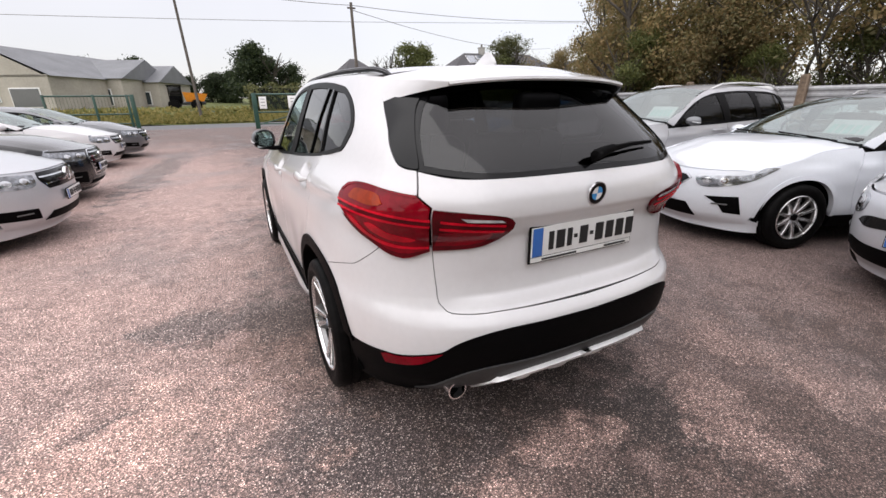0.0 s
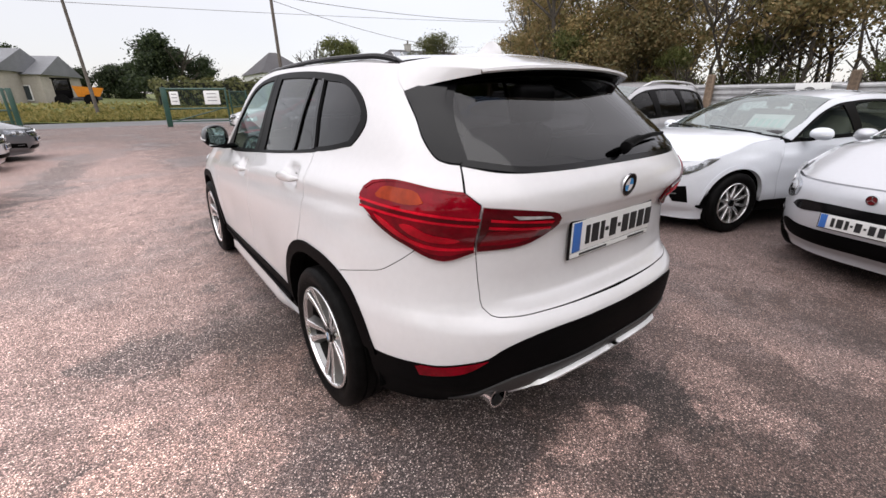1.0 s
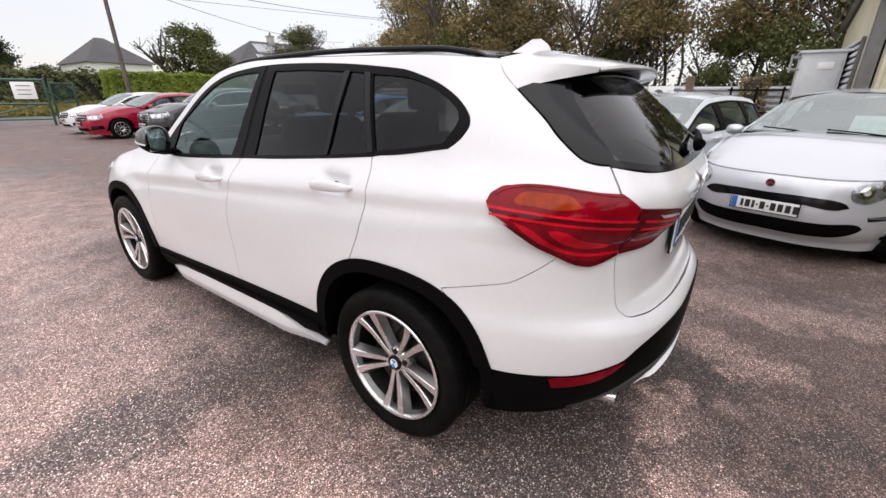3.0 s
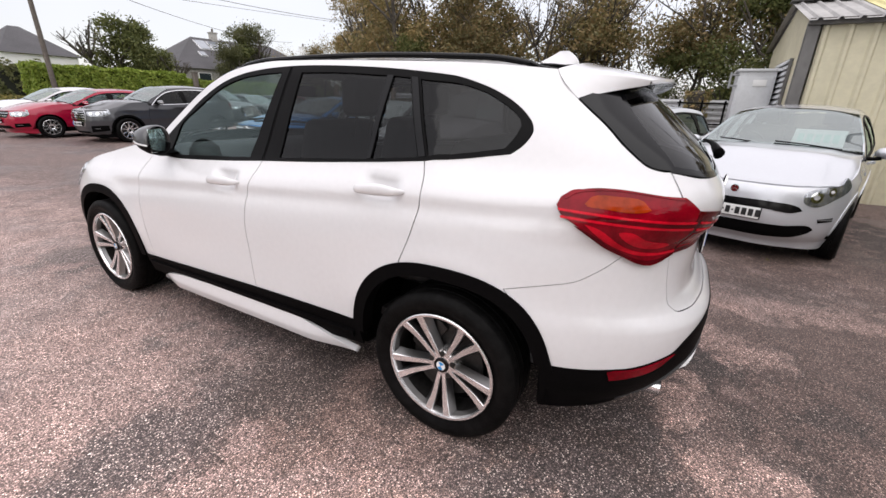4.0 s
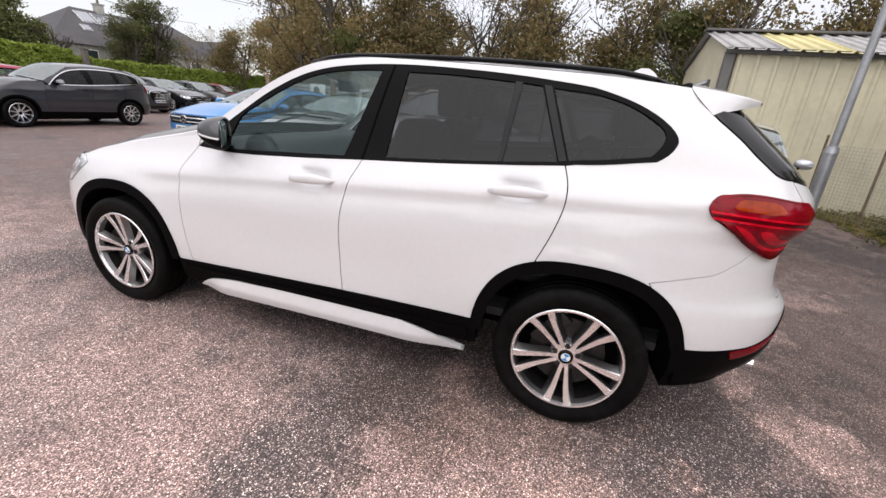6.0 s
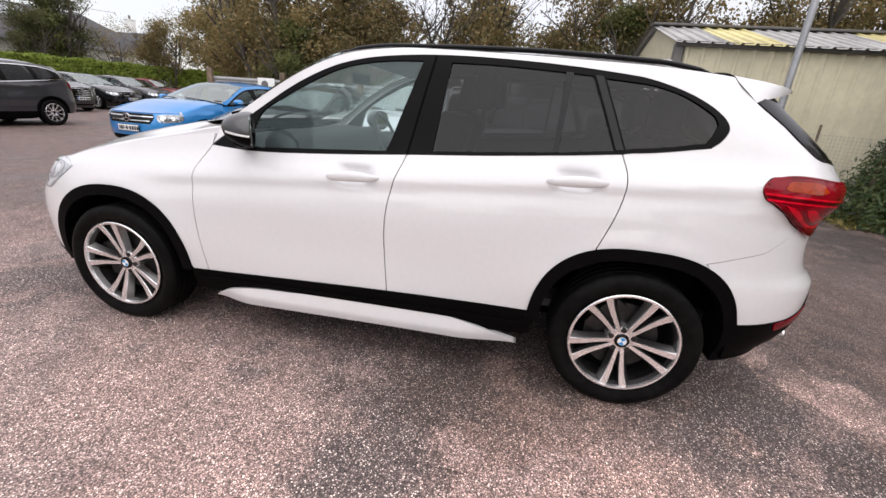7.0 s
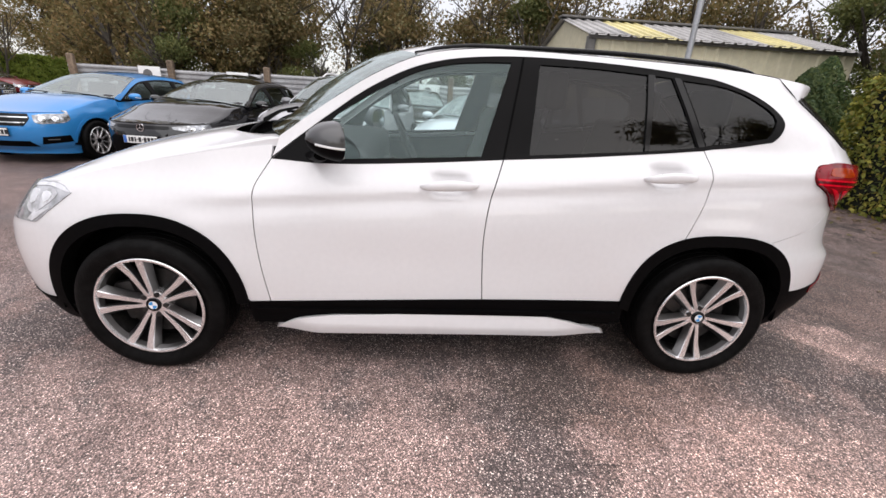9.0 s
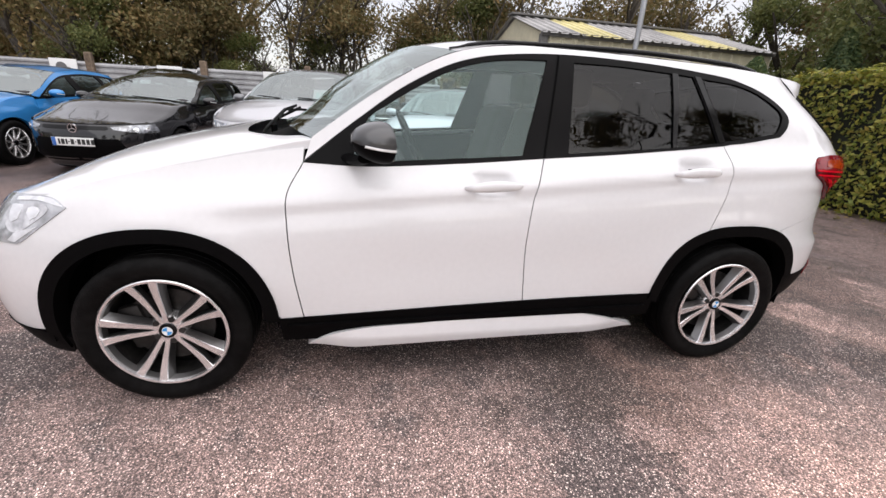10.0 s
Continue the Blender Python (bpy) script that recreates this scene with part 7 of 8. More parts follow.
plant_all(dark_tree, [(4.5, 68, 0, 1.2), (9.5, 70, 80, 0.9), (1.2, 74, 40, 0.8), (-4.5, 75, 70, 0.7), (-1.0, 74, 150, 0.75), (14.0, 72, 20, 0.6), (-11, 76, 30, 1.0), (-17, 78, 200, 1.0), (-24, 76, 300, 1.05), (-33, 80, 100, 1.1), (20, 75, 260, 0.6), (42, 66, 60, 0.7)])
garden_tree = make_tree("tree", "rounded garden tree with light green leaves", 41, 6.8, 5.2, 0.8, 260, 50, 0.21, LEAF_GREEN, 0.2, 2, 0.04, group="trees beyond the road", loose=0.30, lobes=17)
plant_all(garden_tree, [(29.0, 40.6, 210, 1.0), (17.6, 41, 0, 1.12), (20.6, 42, 130, 0.80), (13.5, 60, 60, 0.7)])
thin_tree = make_tree("tree", "thin-leaved tree before a slate roof", 47, 7.8, 5.0, 2.0, 210, 48, 0.15, LEAF_OLIVE, 0.16, 3, 0.06, group="trees beyond the road", loose=0.34, lobes=15)
plant_all(thin_tree, [(30.2, 41.6, 0, 1.12), (26.0, 40.0, 100, 0.8)])
plant_all(make_tree("tree", "leafy tree behind the cars across the lot", 52, 7.5, 6.0, 0.6, 240, 44, 0.24, LEAF_AUTUMN, 0.22, 2, 0.05, group="trees across the lot", loose=0.4, lobes=15), [(-33, -12, 0, 1.0), (-34, 0, 60, 0.9), (-35, 12, 130, 1.0), (-16, -21, 20, 1.05), (-7, -23, 90, 1.0), (2, -24, 170, 1.0)])


def make_hedge(name, label, x0, x1, y0, y1, z, mat_, density, leaf, seed, turn=0.0, wave=0.05):
    """A clipped hedge: a solid near-black core under a coat of leaves on its top and faces."""
    rng = np.random.default_rng(seed)
    hedge = thing(name, label, "hedge")
    cx, cy = (x0 + x1) / 2, (y0 + y1) / 2
    hx, hy = (x1 - x0) / 2, (y1 - y0) / 2
    hedge.matrix_basis = pose(cx, cy, 0, 0, 0, turn)
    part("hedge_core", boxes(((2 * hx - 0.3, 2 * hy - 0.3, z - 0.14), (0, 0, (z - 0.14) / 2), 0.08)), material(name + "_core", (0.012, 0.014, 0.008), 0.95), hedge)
    pts, nrm = [], []
    for normal, area, fn in (((0, -1, 0), 2 * hx * z, lambda a, b: (-hx + 2 * hx * a, -hy + 0 * a, z * b)), ((0, 1, 0), 2 * hx * z * 0.5, lambda a, b: (-hx + 2 * hx * a, hy + 0 * a, z * b)), ((1, 0, 0), 2 * hy * z, lambda a, b: (hx + 0 * a, -hy + 2 * hy * a, z * b)), ((-1, 0, 0), 2 * hy * z, lambda a, b: (-hx + 0 * a, -hy + 2 * hy * a, z * b)), ((0, 0, 1), 4 * hx * hy, lambda a, b: (-hx + 2 * hx * a, -hy + 2 * hy * b, z + 0 * a))):
        n = int(area * density)
        a, b = rng.uniform(size=n), rng.uniform(size=n) ** 0.95
        p = np.stack(fn(a, b), 1)
        bumpy = wave * (np.sin(p[:, 0] * 3.1 + p[:, 2] * 2.3) + np.sin(p[:, 1] * 4.7 + p[:, 2] * 5.1 + p[:, 0] * 7.7))
        p = p + np.array(normal) * (bumpy - rng.uniform(0, 0.14, n) ** 1.0 + rng.exponential(0.02, n))[:, None]
        pts.append(p)
        nrm.append(np.tile(np.array(normal, float) + (0, 0, 0.35), (n, 1)))
    ob = quads("hedge_leaves", leaves(np.concatenate(pts), leaf, rng, np.concatenate(nrm), 0.5, 0.55), mat_, hedge)
    ob["kind"] = "stuff"
    return hedge


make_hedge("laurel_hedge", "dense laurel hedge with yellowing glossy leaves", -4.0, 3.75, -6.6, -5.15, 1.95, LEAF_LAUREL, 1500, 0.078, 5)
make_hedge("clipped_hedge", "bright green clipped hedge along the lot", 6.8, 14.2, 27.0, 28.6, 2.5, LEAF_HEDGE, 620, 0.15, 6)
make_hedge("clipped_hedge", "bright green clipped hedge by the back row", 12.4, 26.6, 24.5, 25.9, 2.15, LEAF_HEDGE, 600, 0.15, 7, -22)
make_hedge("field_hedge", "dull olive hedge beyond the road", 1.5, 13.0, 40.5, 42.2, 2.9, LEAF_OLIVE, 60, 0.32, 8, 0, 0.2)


def make_conifer(seed, height, radius, place, mat_, label):
    rng = np.random.default_rng(seed)
    tree = thing("conifer", label, "tree")
    tree.matrix_basis = pose(*place, 0)
    part("trunk", rods(((0, 0, 0), (0, 0, height * 0.95), 0.05, 0.012)), BARK, tree)
    n = int(9000 * radius * height / 1.6)
    t = rng.uniform(0.02, 1, n) ** 1.3
    a = rng.uniform(0, 2 * np.pi, n)
    lobes = 1 + 0.16 * np.sin(a * 5 + t * 19) + 0.10 * np.sin(a * 11 - t * 31)
    r = radius * (1 - t) ** 0.75 * lobes * rng.uniform(0.72, 1.04, n) + 0.03
    p = np.stack([r * np.cos(a), r * np.sin(a), t * height - 0.12 * r], 1)
    nrm = np.stack([np.cos(a), np.sin(a), 0.5 + 0 * a], 1)
    quads("needles", leaves(p, 0.085, rng, nrm, 0.3, 0.5), mat_, tree, "layered green needles")["kind"] = "stuff"
    return tree


make_conifer(4, 2.1, 0.95, (4.5, -5.05), LEAF_SPRUCE, "dense young spruce beside the laurel hedge")
make_conifer(9, 2.35, 1.0, (4.95, -5.75), LEAF_SPRUCE, "bushy spruce beside the cream shed")
make_conifer(12, 2.9, 0.9, (4.6, -7.3), LEAF_SPRUCE, "tall spruce behind the laurel hedge")


# ---- metal fence, shed and cabinet ----
FENCE_METAL = material("galvanised_fence", (0.42, 0.42, 0.43), 0.45, 0.5, 0, (14, 0.12), (0.9, 0.22), vary=0.08)
SHED_CREAM = material("cream_cladding", (0.62, 0.575, 0.42), 0.6, 0, 0, (10, 0.06), (0.8, 0.14))
SHED_TRIM = material("brown_grey_trim", (0.12, 0.115, 0.11), 0.6)
ROOF_GREY = material("weathered_roof_sheet", (0.40, 0.39, 0.38), 0.6, 0.2, 0, (12, 0.12), (0.8, 0.25), vary=0.06)
ROOF_YELLOW = material("yellow_rooflight", (0.56, 0.50, 0.24), 0.5, 0, 0, (9, 0.08), (0.9, 0.18), vary=0.06)
STEEL = material("galvanised_pole", (0.38, 0.39, 0.41), 0.4, 0.6, 0, (30, 0.1), (3, 0.15))
CABINET = material("grey_cabinet", (0.55, 0.56, 0.575), 0.5, 0, 0, (20, 0.05), (1.5, 0.12))
WOOD = material("weathered_wood", (0.16, 0.115, 0.08), 0.85, 0, 0, (18, 0.3), (2, 0.3), (60, 0.5))


def corrugated(length, high, pitch, depth, steep=0.3):
    """A sheet with upright ribs: x along it, z up, ribs towards -y."""
    n = int(length / pitch)
    xs, ys = [], []
    for i in range(n):
        for a, b in ((0.0, 0), (0.5 - steep / 2, 0), (0.5 - steep / 5, -depth), (0.5 + steep / 5, -depth), (0.5 + steep / 2, 0)):
            xs.append((i + a) * pitch), ys.append(b)
    xs.append(n * pitch), ys.append(0)
    k = len(xs)
    v = [(x, y, z) for z in (0, high) for x, y in zip(xs, ys)]
    return v, grid_faces(2, k)


fence = thing("metal_fence", "grey corrugated metal fence with horizontal ribs", "fence", kind="structure")
fence_v, fence_f = corrugated(1.755, 3.0, 0.135, 0.03, 0.75)
fence_v = [(x, y, z) for x, y, z in fence_v]
panel_mesh = bpy.data.meshes.new("fence_panel")
panel_mesh.from_pydata([(-y, -1.5 + z, x) for x, y, z in fence_v], [], fence_f)
panel_mesh.materials.append(FENCE_METAL)
for i in range(5):
    p = new("fence_panel", panel_mesh)
    p.parent = fence
    p.matrix_basis = pose(11.05 + 0.02 * (i % 2), -0.75 + 2.75 * i, 0.02 * (i % 3), 0, 0, 180)
for i in range(6):
    part("fence_post", boxes(((0.16, 0.17, 1.84 + 0.05 * (i % 3)), (10.93, -2.2 + 2.75 * i, 0.92), 0.03, None, 1)), WOOD, fence, "rough wooden post")
for y, z in ((1.2, 1.42), (4.2, 1.46), (6.9, 1.44), (9.4, 1.46)):
    sign = thing("fence_sign", "white sign with a dark round mark on the fence", "sign", "signs on the fence")
    part("sign_board", boxes(((0.02, 0.62, 0.42), (10.90, y, z), 0.004)), PLATE_WHITE, sign)
    part("sign_mark", rods(((10.888, y + 0.05, z), (10.884, y + 0.05, z), 0.13, None, 20)), GREY_PLASTIC, sign)

stump = thing("tree_stump", "rough brown ivy-covered stump before the metal fence", "stump")
rng = np.random.default_rng(2)
v, f = tube([(10.45, -0.85, 0), (10.47, -0.84, 0.5), (10.43, -0.82, 1.0), (10.48, -0.80, 1.55), (10.46, -0.78, 1.78)], 0.22, 16, 0.8, (1, 0, 0))
pyd("stump_trunk", v + rng.normal(size=v.shape) * 0.025, f, BARK, stump)
a = rng.uniform(0, 2 * np.pi, 500)
quads("dead_ivy", leaves(np.stack([10.46 + 0.27 * np.cos(a), -0.82 + 0.27 * np.sin(a), rng.uniform(0.4, 1.82, 500)], 1), 0.10, rng), LEAF_AUTUMN, stump)["kind"] = "stuff"

shed = thing("shed", "cream corrugated shed with grey and yellow roof sheets", "shed")
SX, SY, SD, SE, SRX, SRZ = 7.05, -2.17, 6.0, 2.72, 9.1, 3.30
v, f = corrugated(SD, SE, 0.30, 0.035, 0.34)
pyd("side_wall", [(SX + y, SY - x, z) for x, y, z in v], f, SHED_CREAM, shed, "cream ribbed wall", angle=20)
wall = [(SX, SY, 0), (2 * SRX - SX, SY, 0), (2 * SRX - SX, SY, SE), (SRX, SY, SRZ), (SX, SY, SE)]
pyd("gable_wall", wall + [(x, y - 0.1, z) for x, y, z in wall], [(0, 1, 2, 3, 4)[::-1], (5, 6, 7, 8, 9), (0, 4, 9, 5), (4, 3, 8, 9), (3, 2, 7, 8)], SHED_CREAM, shed, "plain cream gable")
far_wall = [(x, SY - SD, z) for x, y, z in wall]
pyd("gable_wall", far_wall + [(x, y - 0.1, z) for x, y, z in far_wall], [(0, 1, 2, 3, 4)[::-1], (5, 6, 7, 8, 9), (0, 4, 9, 5), (4, 3, 8, 9), (3, 2, 7, 8)], SHED_CREAM, shed)
part("back_wall", boxes(((0.06, SD, SE), (2 * SRX - SX, SY - SD / 2, SE / 2), 0.0)), SHED_CREAM, shed)
part("corner_trim", boxes(((0.16, 0.16, SE), (SX + 0.02, SY + 0.01, SE / 2), 0.01)), SHED_TRIM, shed, "brown-grey corner trim")
part("gutter", boxes(((0.10, SD + 0.2, 0.10), (SX - 0.06, SY - SD / 2, SE + 0.0), 0.02)), SHED_TRIM, shed, "dark gutter")
slope = math.atan2(SRZ - SE, SRX - SX)
run = math.hypot(SRZ - SE, SRX - SX) + 0.22
for i in range(6):
    v, f = corrugated(1.0, run, 0.25, 0.035, 0.3)
    for s in (1, -1):
        pts = []
        for x, y, z in v:
            d = run - z
            pts.append((SRX - s * d * math.cos(slope) - s * y * -math.sin(slope) * 0, SY + 0.12 - i * 1.02 - x, SRZ + 0.06 - d * math.sin(slope) - y))
        pyd("roof_sheet", pts, f if s > 0 else [q[::-1] for q in f], ROOF_YELLOW if i in (1, 4) else ROOF_GREY, shed, "yellow roof sheet" if i in (1, 4) else "grey roof sheet", angle=20)
part("ridge_cap", boxes(((0.34, SD + 0.3, 0.05), (SRX, SY - SD / 2, SRZ + 0.10), 0.015)), SHED_TRIM, shed)
shutter = part("roller_door", boxes(((1.4, 0.05, 2.2), (8.75, SY + 0.03, 1.2), 0.01)), SHED_TRIM, shed, "dark louvred door")
for i in range(22):
    part("door_slat", boxes(((1.32, 0.03, 0.075), (8.75, SY + 0.065, 0.15 + 0.1 * i), 0.012, pose(0, 0, 0, 25))), CABINET, shutter)

cabinet = thing("steel_cabinet", "grey steel cabinet beside the shed gable", "cabinet")
part("cabinet_body", boxes(((0.9, 0.62, 2.12), (9.0, -1.74, 1.06), 0.015)), CABINET, cabinet)
part("cabinet_roof", boxes(((0.98, 0.70, 0.05), (9.0, -1.74, 2.14), 0.015)), CABINET, cabinet)
part("cabinet_door", boxes(((0.03, 0.54, 1.9), (8.54, -1.74, 1.06), 0.01)), CABINET, cabinet)
part("cabinet_label", boxes(((0.01, 0.22, 0.12), (8.518, -1.80, 1.90), 0.002)), PLATE_WHITE, cabinet, "white label")
part("cabinet_bracket", rods(((8.56, -1.44, 2.05), (8.5, -1.3, 2.05), 0.02), ((8.5, -1.3, 2.1), (8.5, -1.3, 1.8), 0.02), ((8.56, -1.44, 1.85), (8.5, -1.3, 1.85), 0.02)), STEEL, cabinet)

rack = thing("metal_rack", "low black metal rack by the shed", "rack")
for y in (-1.3, -0.9, -0.5):
    part("rack_post", rods(((8.2, y, 0), (8.2, y, 1.55), 0.02)), TRIM_BLACK, rack)
for z in (0.6, 1.1, 1.5):
    part("rack_rail", rods(((8.2, -1.35, z), (8.2, -0.45, z), 0.016)), TRIM_BLACK, rack)

pole = thing("steel_pole", "galvanised steel lamp pole beside the shed", "pole")
part("pole_shaft", rods(((5.92, -3.70, 0), (5.92, -3.70, 6.2), 0.06, 0.05, 16)), STEEL, pole)
part("pole_base", rods(((5.92, -3.70, 0), (5.92, -3.70, 1.15), 0.095, 0.095, 16)), STEEL, pole)
part("pole_collar", rods(((5.92, -3.70, 1.12), (5.92, -3.70, 1.22), 0.105, 0.085, 16)), STEEL, pole)

link_fence = thing("wire_fence", "rusty wire mesh fence between pole and spruce", "fence")
bm = bmesh.new()
for i in range(34):
    t = i / 33
    rod(bm, (6.6 - 1.9 * t, -3.9 - 0.75 * t, 0.05), (6.6 - 1.9 * t, -3.9 - 0.75 * t, 1.25), 0.0022, n=3)
for i in range(22):
    rod(bm, (6.6, -3.9, 0.06 + 0.056 * i), (4.7, -4.65, 0.06 + 0.056 * i), 0.0022, n=3)
part("wire_mesh", bm, STEEL, link_fence)["kind"] = "stuff"
for t in (0.0, 0.5, 1.0):
    part("fence_stake", rods(((6.6 - 1.9 * t, -3.9 - 0.75 * t, 0), (6.6 - 1.9 * t + 0.04, -3.9 - 0.75 * t, 1.4), 0.02)), WOOD, link_fence)


# ---- verge with weeds at the shed's foot ----
rng = np.random.default_rng(17)
n = 2600
xy = np.stack([rng.uniform(4.0, 8.0, n), rng.uniform(-5.4, -3.95, n)], 1)
pts = np.concatenate([xy, rng.uniform(0.0, 0.10, (n, 1))], 1)
weeds = quads("weeds", leaves(pts, 0.10, rng, np.tile((0.2, 0.2, 0.4), (n, 1)), 0.25, 0.8), GRASS_BLADES)
tagged(weeds, "straggling weeds at the foot of the shed", "weeds", kind="stuff")
n = 420
xy = np.stack([rng.normal(3.4, 1.6, n), -4.9 + rng.normal(0, 0.35, n)], 1)
xy[:40] = np.stack([rng.uniform(-1.5, 6.0, 40), rng.uniform(-4.5, -1.4, 40)], 1)
pts = np.concatenate([xy, np.full((n, 1), 0.012)], 1)
fallen = quads("fallen_leaves", leaves(pts, 0.06, rng, np.tile((0, 0, 1.0), (n, 1)), 0.6, 0.2), LEAF_AUTUMN)
tagged(fallen, "brown fallen leaves along the hedge foot", "leaves", kind="stuff")


# ---- gate, poles and wires ----
GATE_GREEN = material("green_gate_paint", (0.012, 0.055, 0.038), 0.4, 0, 0.3, (12, 0.1), (2, 0.15))
POLE_WOOD = material("pole_wood", (0.10, 0.085, 0.072), 0.85, 0, 0, (14, 0.25), (1, 0.25))


def make_gate(label, x0, x1, y0, y1, top, posts, bars, braces=True):
    g = thing("field_gate", label, "gate", "gates at the road")
    P = lambda t, z: (x0 + (x1 - x0) * t, y0 + (y1 - y0) * t, z)
    for t, w in posts:
        part("gate_post", boxes(((w, w, top + 0.05), (P(t, 0)[0], P(t, 0)[1], (top + 0.05) / 2), 0.02)), GATE_GREEN, g, "green steel post")
    for z, r in bars:
        part("gate_rail", rods((P(0, z), P(1, z), r, None, 10)), GATE_GREEN, g)
    if braces:
        part("gate_brace", rods((P(0.05, 0.25), P(0.92, 0.95), 0.03)), GATE_GREEN, g)
    n = 26
    bm = bmesh.new()
    for i in range(n):
        rod(bm, P((i + 0.5) / n, 0.9), P((i + 0.5) / n, top - 0.05), 0.006, n=4)
    part("gate_mesh", bm, GATE_GREEN, g)
    return g


make_gate("green steel gate leaf standing open at the road", -9.0, -5.25, 27.2, 27.2, 1.95, ((0.0, 0.1), (0.55, 0.12), (1.0, 0.2), (0.94, 0.12)), ((1.93, 0.045), (1.0, 0.04), (0.5, 0.03)), False)
make_gate("green steel gate leaf with white notices", 0.85, 3.75, 26.6, 25.6, 2.0, ((0.0, 0.26), (1.0, 0.09)), ((1.97, 0.05), (0.95, 0.045), (0.28, 0.035)))
for x, y, w, h, z in ((3.05, 25.80, 0.78, 0.72, 1.52), (1.30, 26.40, 0.42, 0.68, 1.50)):
    sign = thing("gate_notice", "white notice board fixed to the green gate", "sign", "notices on the gate")
    part("notice_board", boxes(((w, 0.02, h), (0, 0, 0), 0.004)), PLATE_WHITE, sign)
    for k in range(3):
        part("notice_bar", boxes(((w * 0.6, 0.006, 0.035), (0, -0.014, 0.2 - 0.18 * k), 0)), GREY_PLASTIC, sign)
    sign.matrix_basis = pose(x, y, z, 0, 0, -19)
make_gate("narrow green side gate", 4.1, 5.1, 26.4, 26.9, 1.9, ((0.0, 0.08), (1.0, 0.1)), ((1.85, 0.03), (1.0, 0.03)), False)


def make_pole(x, y, high, lean, label):
    p = thing("utility_pole", label, "pole", "utility poles")
    part("pole_trunk", rods(((x, y, -0.2), (x + lean, y, high), 0.12, 0.085, 12)), POLE_WOOD, p)
    part("pole_step", boxes(((0.5, 0.08, 0.09), (x + lean * 0.97, y, high - 0.3), 0.01)), POLE_WOOD, p)
    return p


make_pole(-2.45, 39.0, 10.4, -0.35, "leaning wooden utility pole beyond the road")
post = thing("gate_post", "squared reddish brown wooden post at the hedge end", "post")
post.location = (14.35, 26.4, 0)
part("post_shaft", boxes(((0.24, 0.24, 2.60), (0, 0, 1.28), 0.02)), POLE_WOOD, post)
part("post_cap", boxes(((0.30, 0.30, 0.05), (0, 0, 2.60), 0.015)), POLE_WOOD, post)
make_pole(7.25, 26.2, 7.2, -0.12, "wooden utility pole by the clipped hedge")
make_pole(-34.0, 44.0, 9.5, 0.0, "wooden utility pole down the road")
for a, b, sag in (((-2.8, 39, 10.2), (7.15, 26.2, 7.05), 0.25), ((-34, 44, 9.3), (-2.8, 39, 9.4), 0.5), ((7.15, 26.2, 7.05), (36, 24, 8.2), 0.7), ((7.15, 26.2, 6.8), (40, 46, 8.0), 0.8), ((-34, 44, 7.4), (36, 35, 9.2), 0.4), ((-2.8, 39, 10.3), (34, 44, 13.0), 0.5)):
    w = thing("overhead_wire", "thin dark overhead wire", "wire", "overhead wires")
    t = np.linspace(0, 1, 24)[:, None]
    pts = np.array(a) * (1 - t) + np.array(b) * t - np.array((0, 0, 1)) * sag * 4 * t * (1 - t)
    pyd("wire_line", *tube(pts, 0.016, 4), POLE_WOOD, w)


# ---- beyond the road: bank, houses and a digger ----
RENDER_WALL = material("pale_render", (0.38, 0.35, 0.30), 0.85, 0, 0, (6, 0.08), (0.5, 0.15), (40, 0.2))
SLATE = material("grey_slate", (0.17, 0.175, 0.185), 0.6, 0, 0, (9, 0.15), (0.6, 0.15), (30, 0.3))
DARK_SLATE = material("dark_slate", (0.055, 0.052, 0.056), 0.7, 0, 0, (9, 0.2), (0.6, 0.2), (30, 0.3))
STONE = material("rough_stone", (0.30, 0.29, 0.27), 0.9, 0, 0, (7, 0.25), (0.8, 0.2), (20, 0.6))
WINDOW_DARK = material("dark_window", (0.03, 0.04, 0.045), 0.1, 0, 0.5)
ORANGE = material("orange_machine_paint", (0.70, 0.24, 0.02), 0.45, 0, 0.3)

bank_v = [(x, y, z + 0.10 * math.sin(x * 0.7 + y)) for y, z in ((37.0, -0.01), (38.5, 0.30), (41, 0.9), (46, 1.15), (60, 1.3), (120, 3.0)) for x in np.linspace(-90, 90, 61)]
tagged(pyd("bank", bank_v, grid_faces(6, 61), GRASS), "rough grassy bank beyond the road", "bank", kind="structure")
rng = np.random.default_rng(23)
n = 9000
xy = np.stack([rng.uniform(-16, 12, n), 37.2 + rng.exponential(1.8, n)], 1)
z = np.interp(xy[:, 1], (37, 38.5, 41, 46), (0.0, 0.3, 0.9, 1.15))
tufts = quads("grass_tufts", leaves(np.concatenate([xy, z[:, None] + 0.1], 1), 0.42, rng, np.tile((0, -1.0, 0.3), (n, 1)), 0.3, 0.6), GRASS_BLADES)
tagged(tufts, "dry grass tufts on the bank", "grass", kind="stuff")


ROOF_GLASS = material("roof_window_glass", (0.22, 0.24, 0.27), 0.08, 0.3, 0.8)


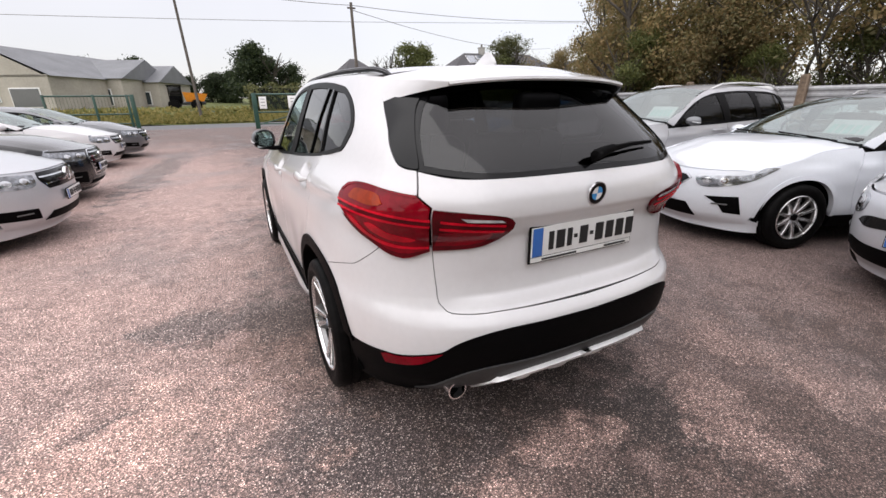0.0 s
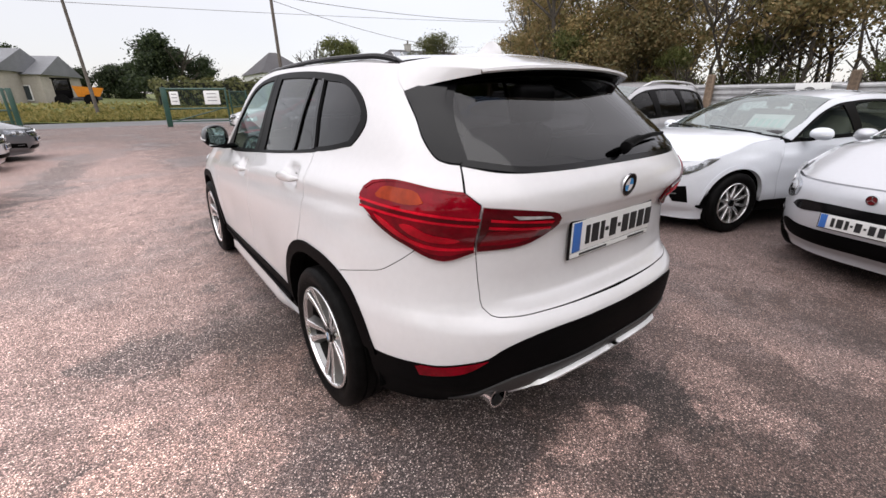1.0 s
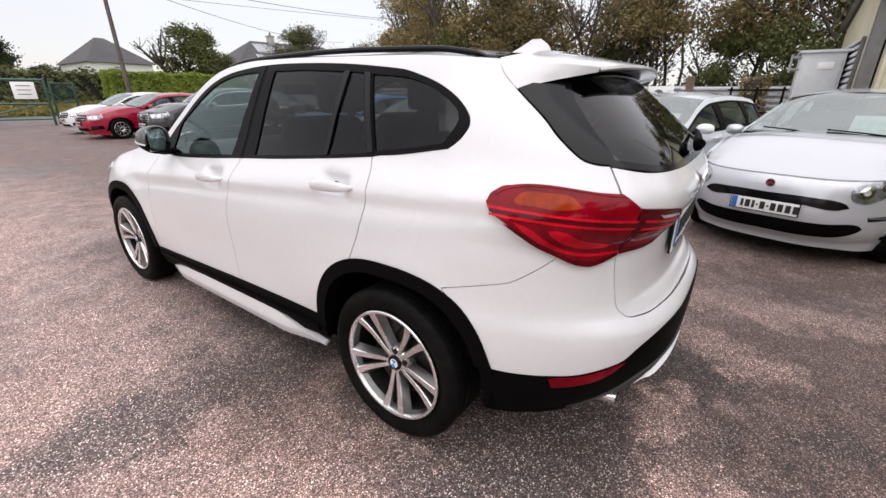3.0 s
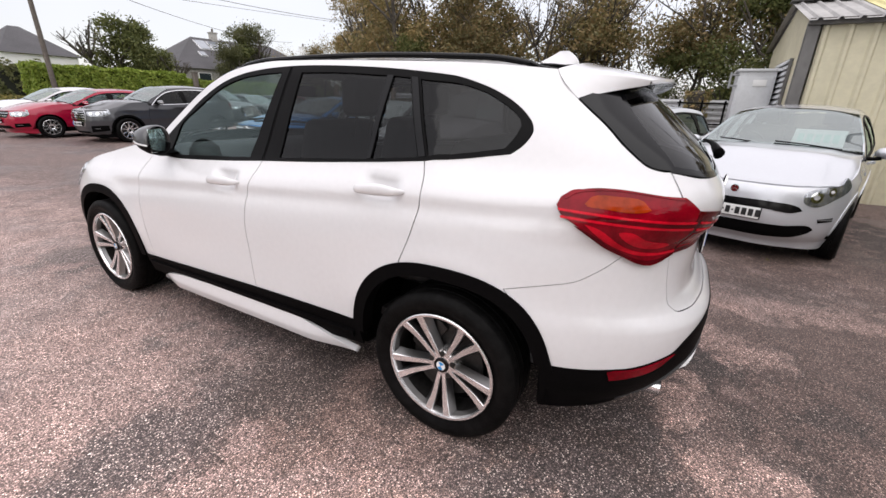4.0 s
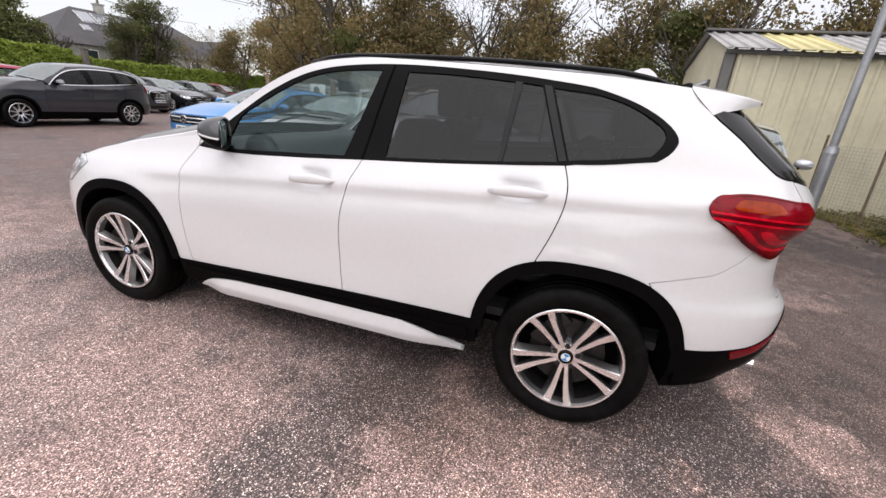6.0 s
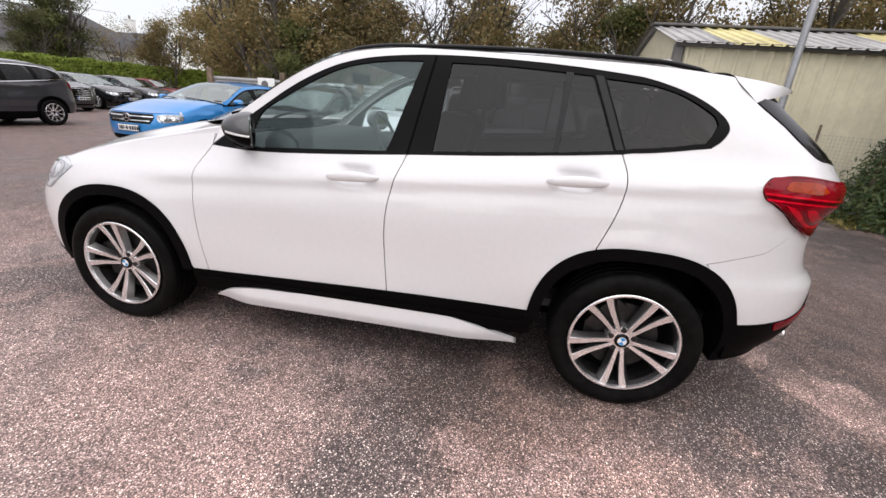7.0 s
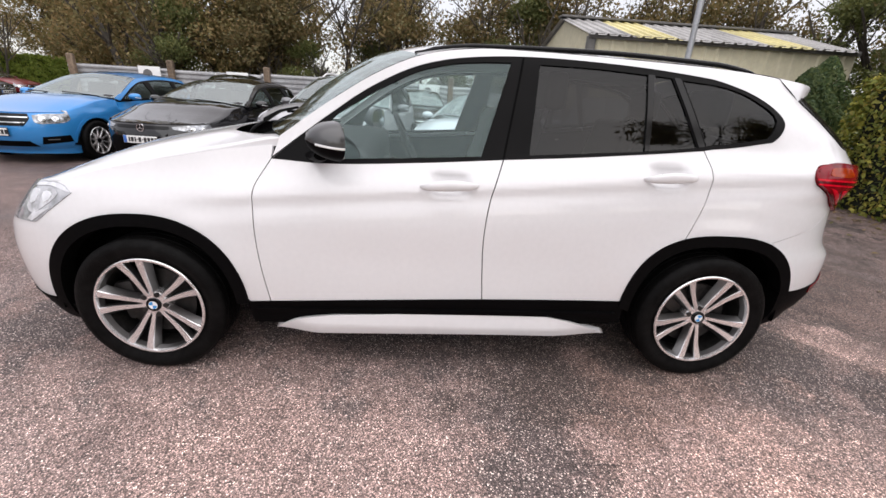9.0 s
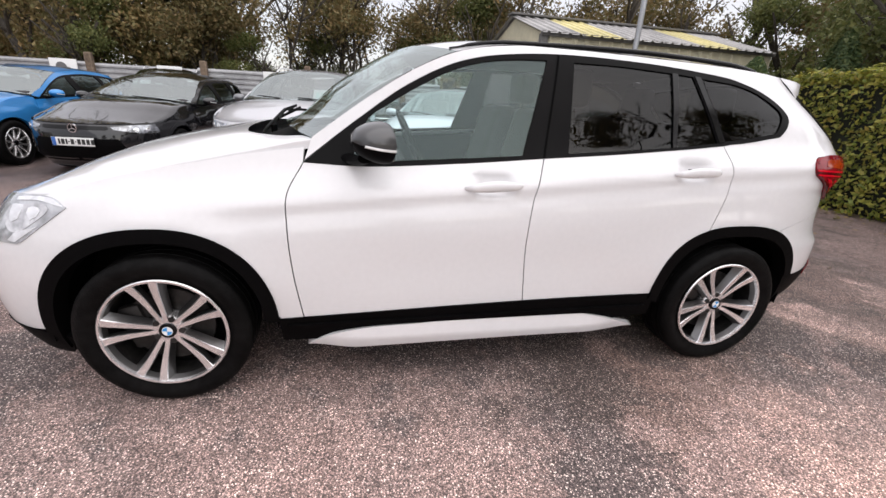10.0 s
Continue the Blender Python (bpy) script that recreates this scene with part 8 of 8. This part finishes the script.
def make_house(label, x0, x1, y, deep, eave, ridge, base, wall, roof, along=True, windows=(), chimney=None, hip=0.0, turn=0.0):
    """A house with its roof ridge along x, or across it; windows: x, z, width, height on the front."""
    h = thing("house", label, "house", "houses beyond the road")
    h.matrix_basis = pose((x0 + x1) / 2, y, 0, 0, 0, turn) @ pose(-(x0 + x1) / 2, -y, 0)
    w, cx = x1 - x0, (x0 + x1) / 2
    part("house_wall", boxes(((w, deep, eave - base + 1), (cx, y + deep / 2, (eave + base - 1) / 2), 0.0)), wall, h)
    o = 0.3
    if along:
        v = [(x0 - o, y - o, eave - 0.1), (x1 + o, y - o, eave - 0.1), (x1 + o, y + deep + o, eave - 0.1), (x0 - o, y + deep + o, eave - 0.1), (x0 - o + hip, y + deep / 2, ridge), (x1 + o - hip, y + deep / 2, ridge)]
        f = [(0, 1, 5, 4), (2, 3, 4, 5), (1, 2, 5), (3, 0, 4), (3, 2, 1, 0)]
    else:
        v = [(x0 - o, y - o * 0.2, eave - 0.1), (x1 + o, y - o * 0.2, eave - 0.1), (x1 + o, y + deep + o, eave - 0.1), (x0 - o, y + deep + o, eave - 0.1), (cx, y - o * 0.2, ridge), (cx, y + deep + o, ridge)]
        f = [(1, 2, 5, 4), (3, 0, 4, 5), (3, 2, 1, 0)]
        g = [(x0, y, eave - 0.2), (x1, y, eave - 0.2), (cx, y, ridge - 0.15), (x0, y + deep, eave - 0.2), (x1, y + deep, eave - 0.2), (cx, y + deep, ridge - 0.15)]
        pyd("gable", g[:3], [(0, 1, 2)], wall, h)
        pyd("gable", g[3:], [(2, 1, 0)], wall, h)
    pyd("house_roof", v, f, roof, h, angle=10)
    for x, z, a, b in windows:
        win = part("house_window", boxes(((a + 0.16, 0.10, b + 0.16), (x, y - 0.02, z), 0.01)), PLATE_WHITE, h)
        part("window_pane", boxes(((a, 0.06, b), (x, y - 0.06, z), 0.0)), WINDOW_DARK, win)
    if chimney:
        x, z = chimney
        part("chimney", boxes(((0.7, 0.7, z - eave), (x, y + deep / 2, (z + eave) / 2), 0.02), ((0.86, 0.86, 0.12), (x, y + deep / 2, z), 0.02)), wall, h)
        part("chimney_pot", rods(((x, y + deep / 2, z), (x, y + deep / 2, z + 0.45), 0.13, 0.10, 10)), POLE_WOOD, h)
    return h


make_house("pale rendered bungalow with a grey slate gable", -23.0, -13.4, 50, 18, 4.1, 6.6, 1.2, RENDER_WALL, SLATE, False, ((-20.6, 2.5, 0.9, 1.2), (-15.6, 2.2, 2.4, 1.5), (-18.2, 2.5, 0.7, 1.2)), turn=-24)
make_house("pale rendered house wing with a grey slate roof", -14.6, -9.4, 55, 10, 4.2, 6.3, 1.2, RENDER_WALL, SLATE, True, ((-13.4, 2.3, 0.7, 1.5), (-11.0, 2.3, 0.7, 1.5)), turn=-20)
make_house("grey rendered outbuilding with a slate roof", -9.6, -6.6, 58, 8, 4.0, 5.9, 1.2, RENDER_WALL, SLATE, True, ((-8.0, 2.2, 0.6, 1.3),), turn=-20)
hipped = make_house("house with a hipped dark slate roof and roof panels", 24.2, 43.0, 44.6, 11, 4.0, 7.5, 1.0, STONE, DARK_SLATE, True, ((27, 2.8, 1.2, 1.3), (33, 2.8, 1.2, 1.3), (37.5, 2.8, 1.2, 1.3)), (31.2, 8.2), 4.7, -7)
for x, up, w, run in ((29.1, 0.74, 1.25, 1.9), (30.5, 0.74, 1.25, 1.9), (31.9, 0.74, 1.25, 1.9), (28.2, 0.44, 0.75, 0.9), (31.0, 0.44, 0.75, 0.9)):
    panel = part("roof_panel", boxes(((w, run, 0.08), (x, 44.3 + 5.8 * up, 3.9 + 3.6 * up + 0.05), 0.01, pose(0, 0, 0, math.degrees(math.atan2(3.6, 5.8))))), SILVER_TRIM, hipped, "framed roof window")
    part("panel_glass", boxes(((w - 0.14, run - 0.14, 0.04), (x, 44.3 + 5.8 * up - 0.04, 3.9 + 3.6 * up + 0.11), 0.0, pose(0, 0, 0, math.degrees(math.atan2(3.6, 5.8))))), ROOF_GLASS, panel)
make_house("white house wing with a dark slate roof and chimney", 39.4, 44.0, 42.6, 8, 4.4, 6.3, 1.0, PLATE_WHITE, DARK_SLATE, False, ((40.9, 3.0, 0.9, 1.2),), (42.3, 7.7))
make_house("house with a dark hipped roof behind the hedge", 12.6, 17.8, 50, 9, 4.3, 6.7, 1.0, PLATE_WHITE, DARK_SLATE, True, (), None, 2.5)

digger = thing("dumper", "orange dumper with a dark cab by the bungalow", "machine")
tub = [(-3.75, 47.3, 1.75), (-2.25, 47.3, 1.75), (-2.25, 48.7, 1.75), (-3.75, 48.7, 1.75), (-3.95, 47.1, 2.62), (-1.85, 47.1, 2.45), (-1.85, 48.9, 2.45), (-3.95, 48.9, 2.62), (-3.8, 47.25, 2.58), (-2.0, 47.25, 2.42), (-2.0, 48.75, 2.42), (-3.8, 48.75, 2.58), (-3.5, 47.6, 2.0), (-2.4, 47.6, 2.0), (-2.4, 48.4, 2.0), (-3.5, 48.4, 2.0)]
ring = lambda a, b: [(a + i, a + (i + 1) % 4, b + (i + 1) % 4, b + i) for i in range(4)]
pyd("dumper_skip", tub, [(3, 2, 1, 0)] + ring(0, 4) + ring(4, 8) + ring(8, 12) + [(12, 13, 14, 15)], ORANGE, digger, "tapered orange skip", angle=20)
part("dumper_cab", boxes(((1.1, 1.3, 0.7), (-4.6, 48.0, 1.95), 0.10)), BLACK_PLASTIC, digger)
for x in (-5.1, -4.1):
    for y in (47.4, 48.6):
        part("cab_post", boxes(((0.08, 0.08, 0.95), (x, y, 2.70), 0.02)), BLACK_PLASTIC, digger)
part("cab_roof", boxes(((1.25, 1.4, 0.10), (-4.6, 48.0, 3.2), 0.03)), BLACK_PLASTIC, digger)
part("cab_glass", boxes(((0.9, 1.1, 0.80), (-4.6, 48.0, 2.70), 0.02)), PRIVACY_GLASS, digger)
part("dumper_chassis", boxes(((3.2, 1.1, 0.30), (-3.7, 48.0, 1.60), 0.05)), DARK_GREY_PAINT, digger)
for x in (-4.8, -2.9):
    for y in (47.15, 48.85):
        part("dumper_wheel", rods(((x, y - 0.18, 1.45), (x, y + 0.18, 1.45), 0.50, None, 20)), RUBBER, digger)
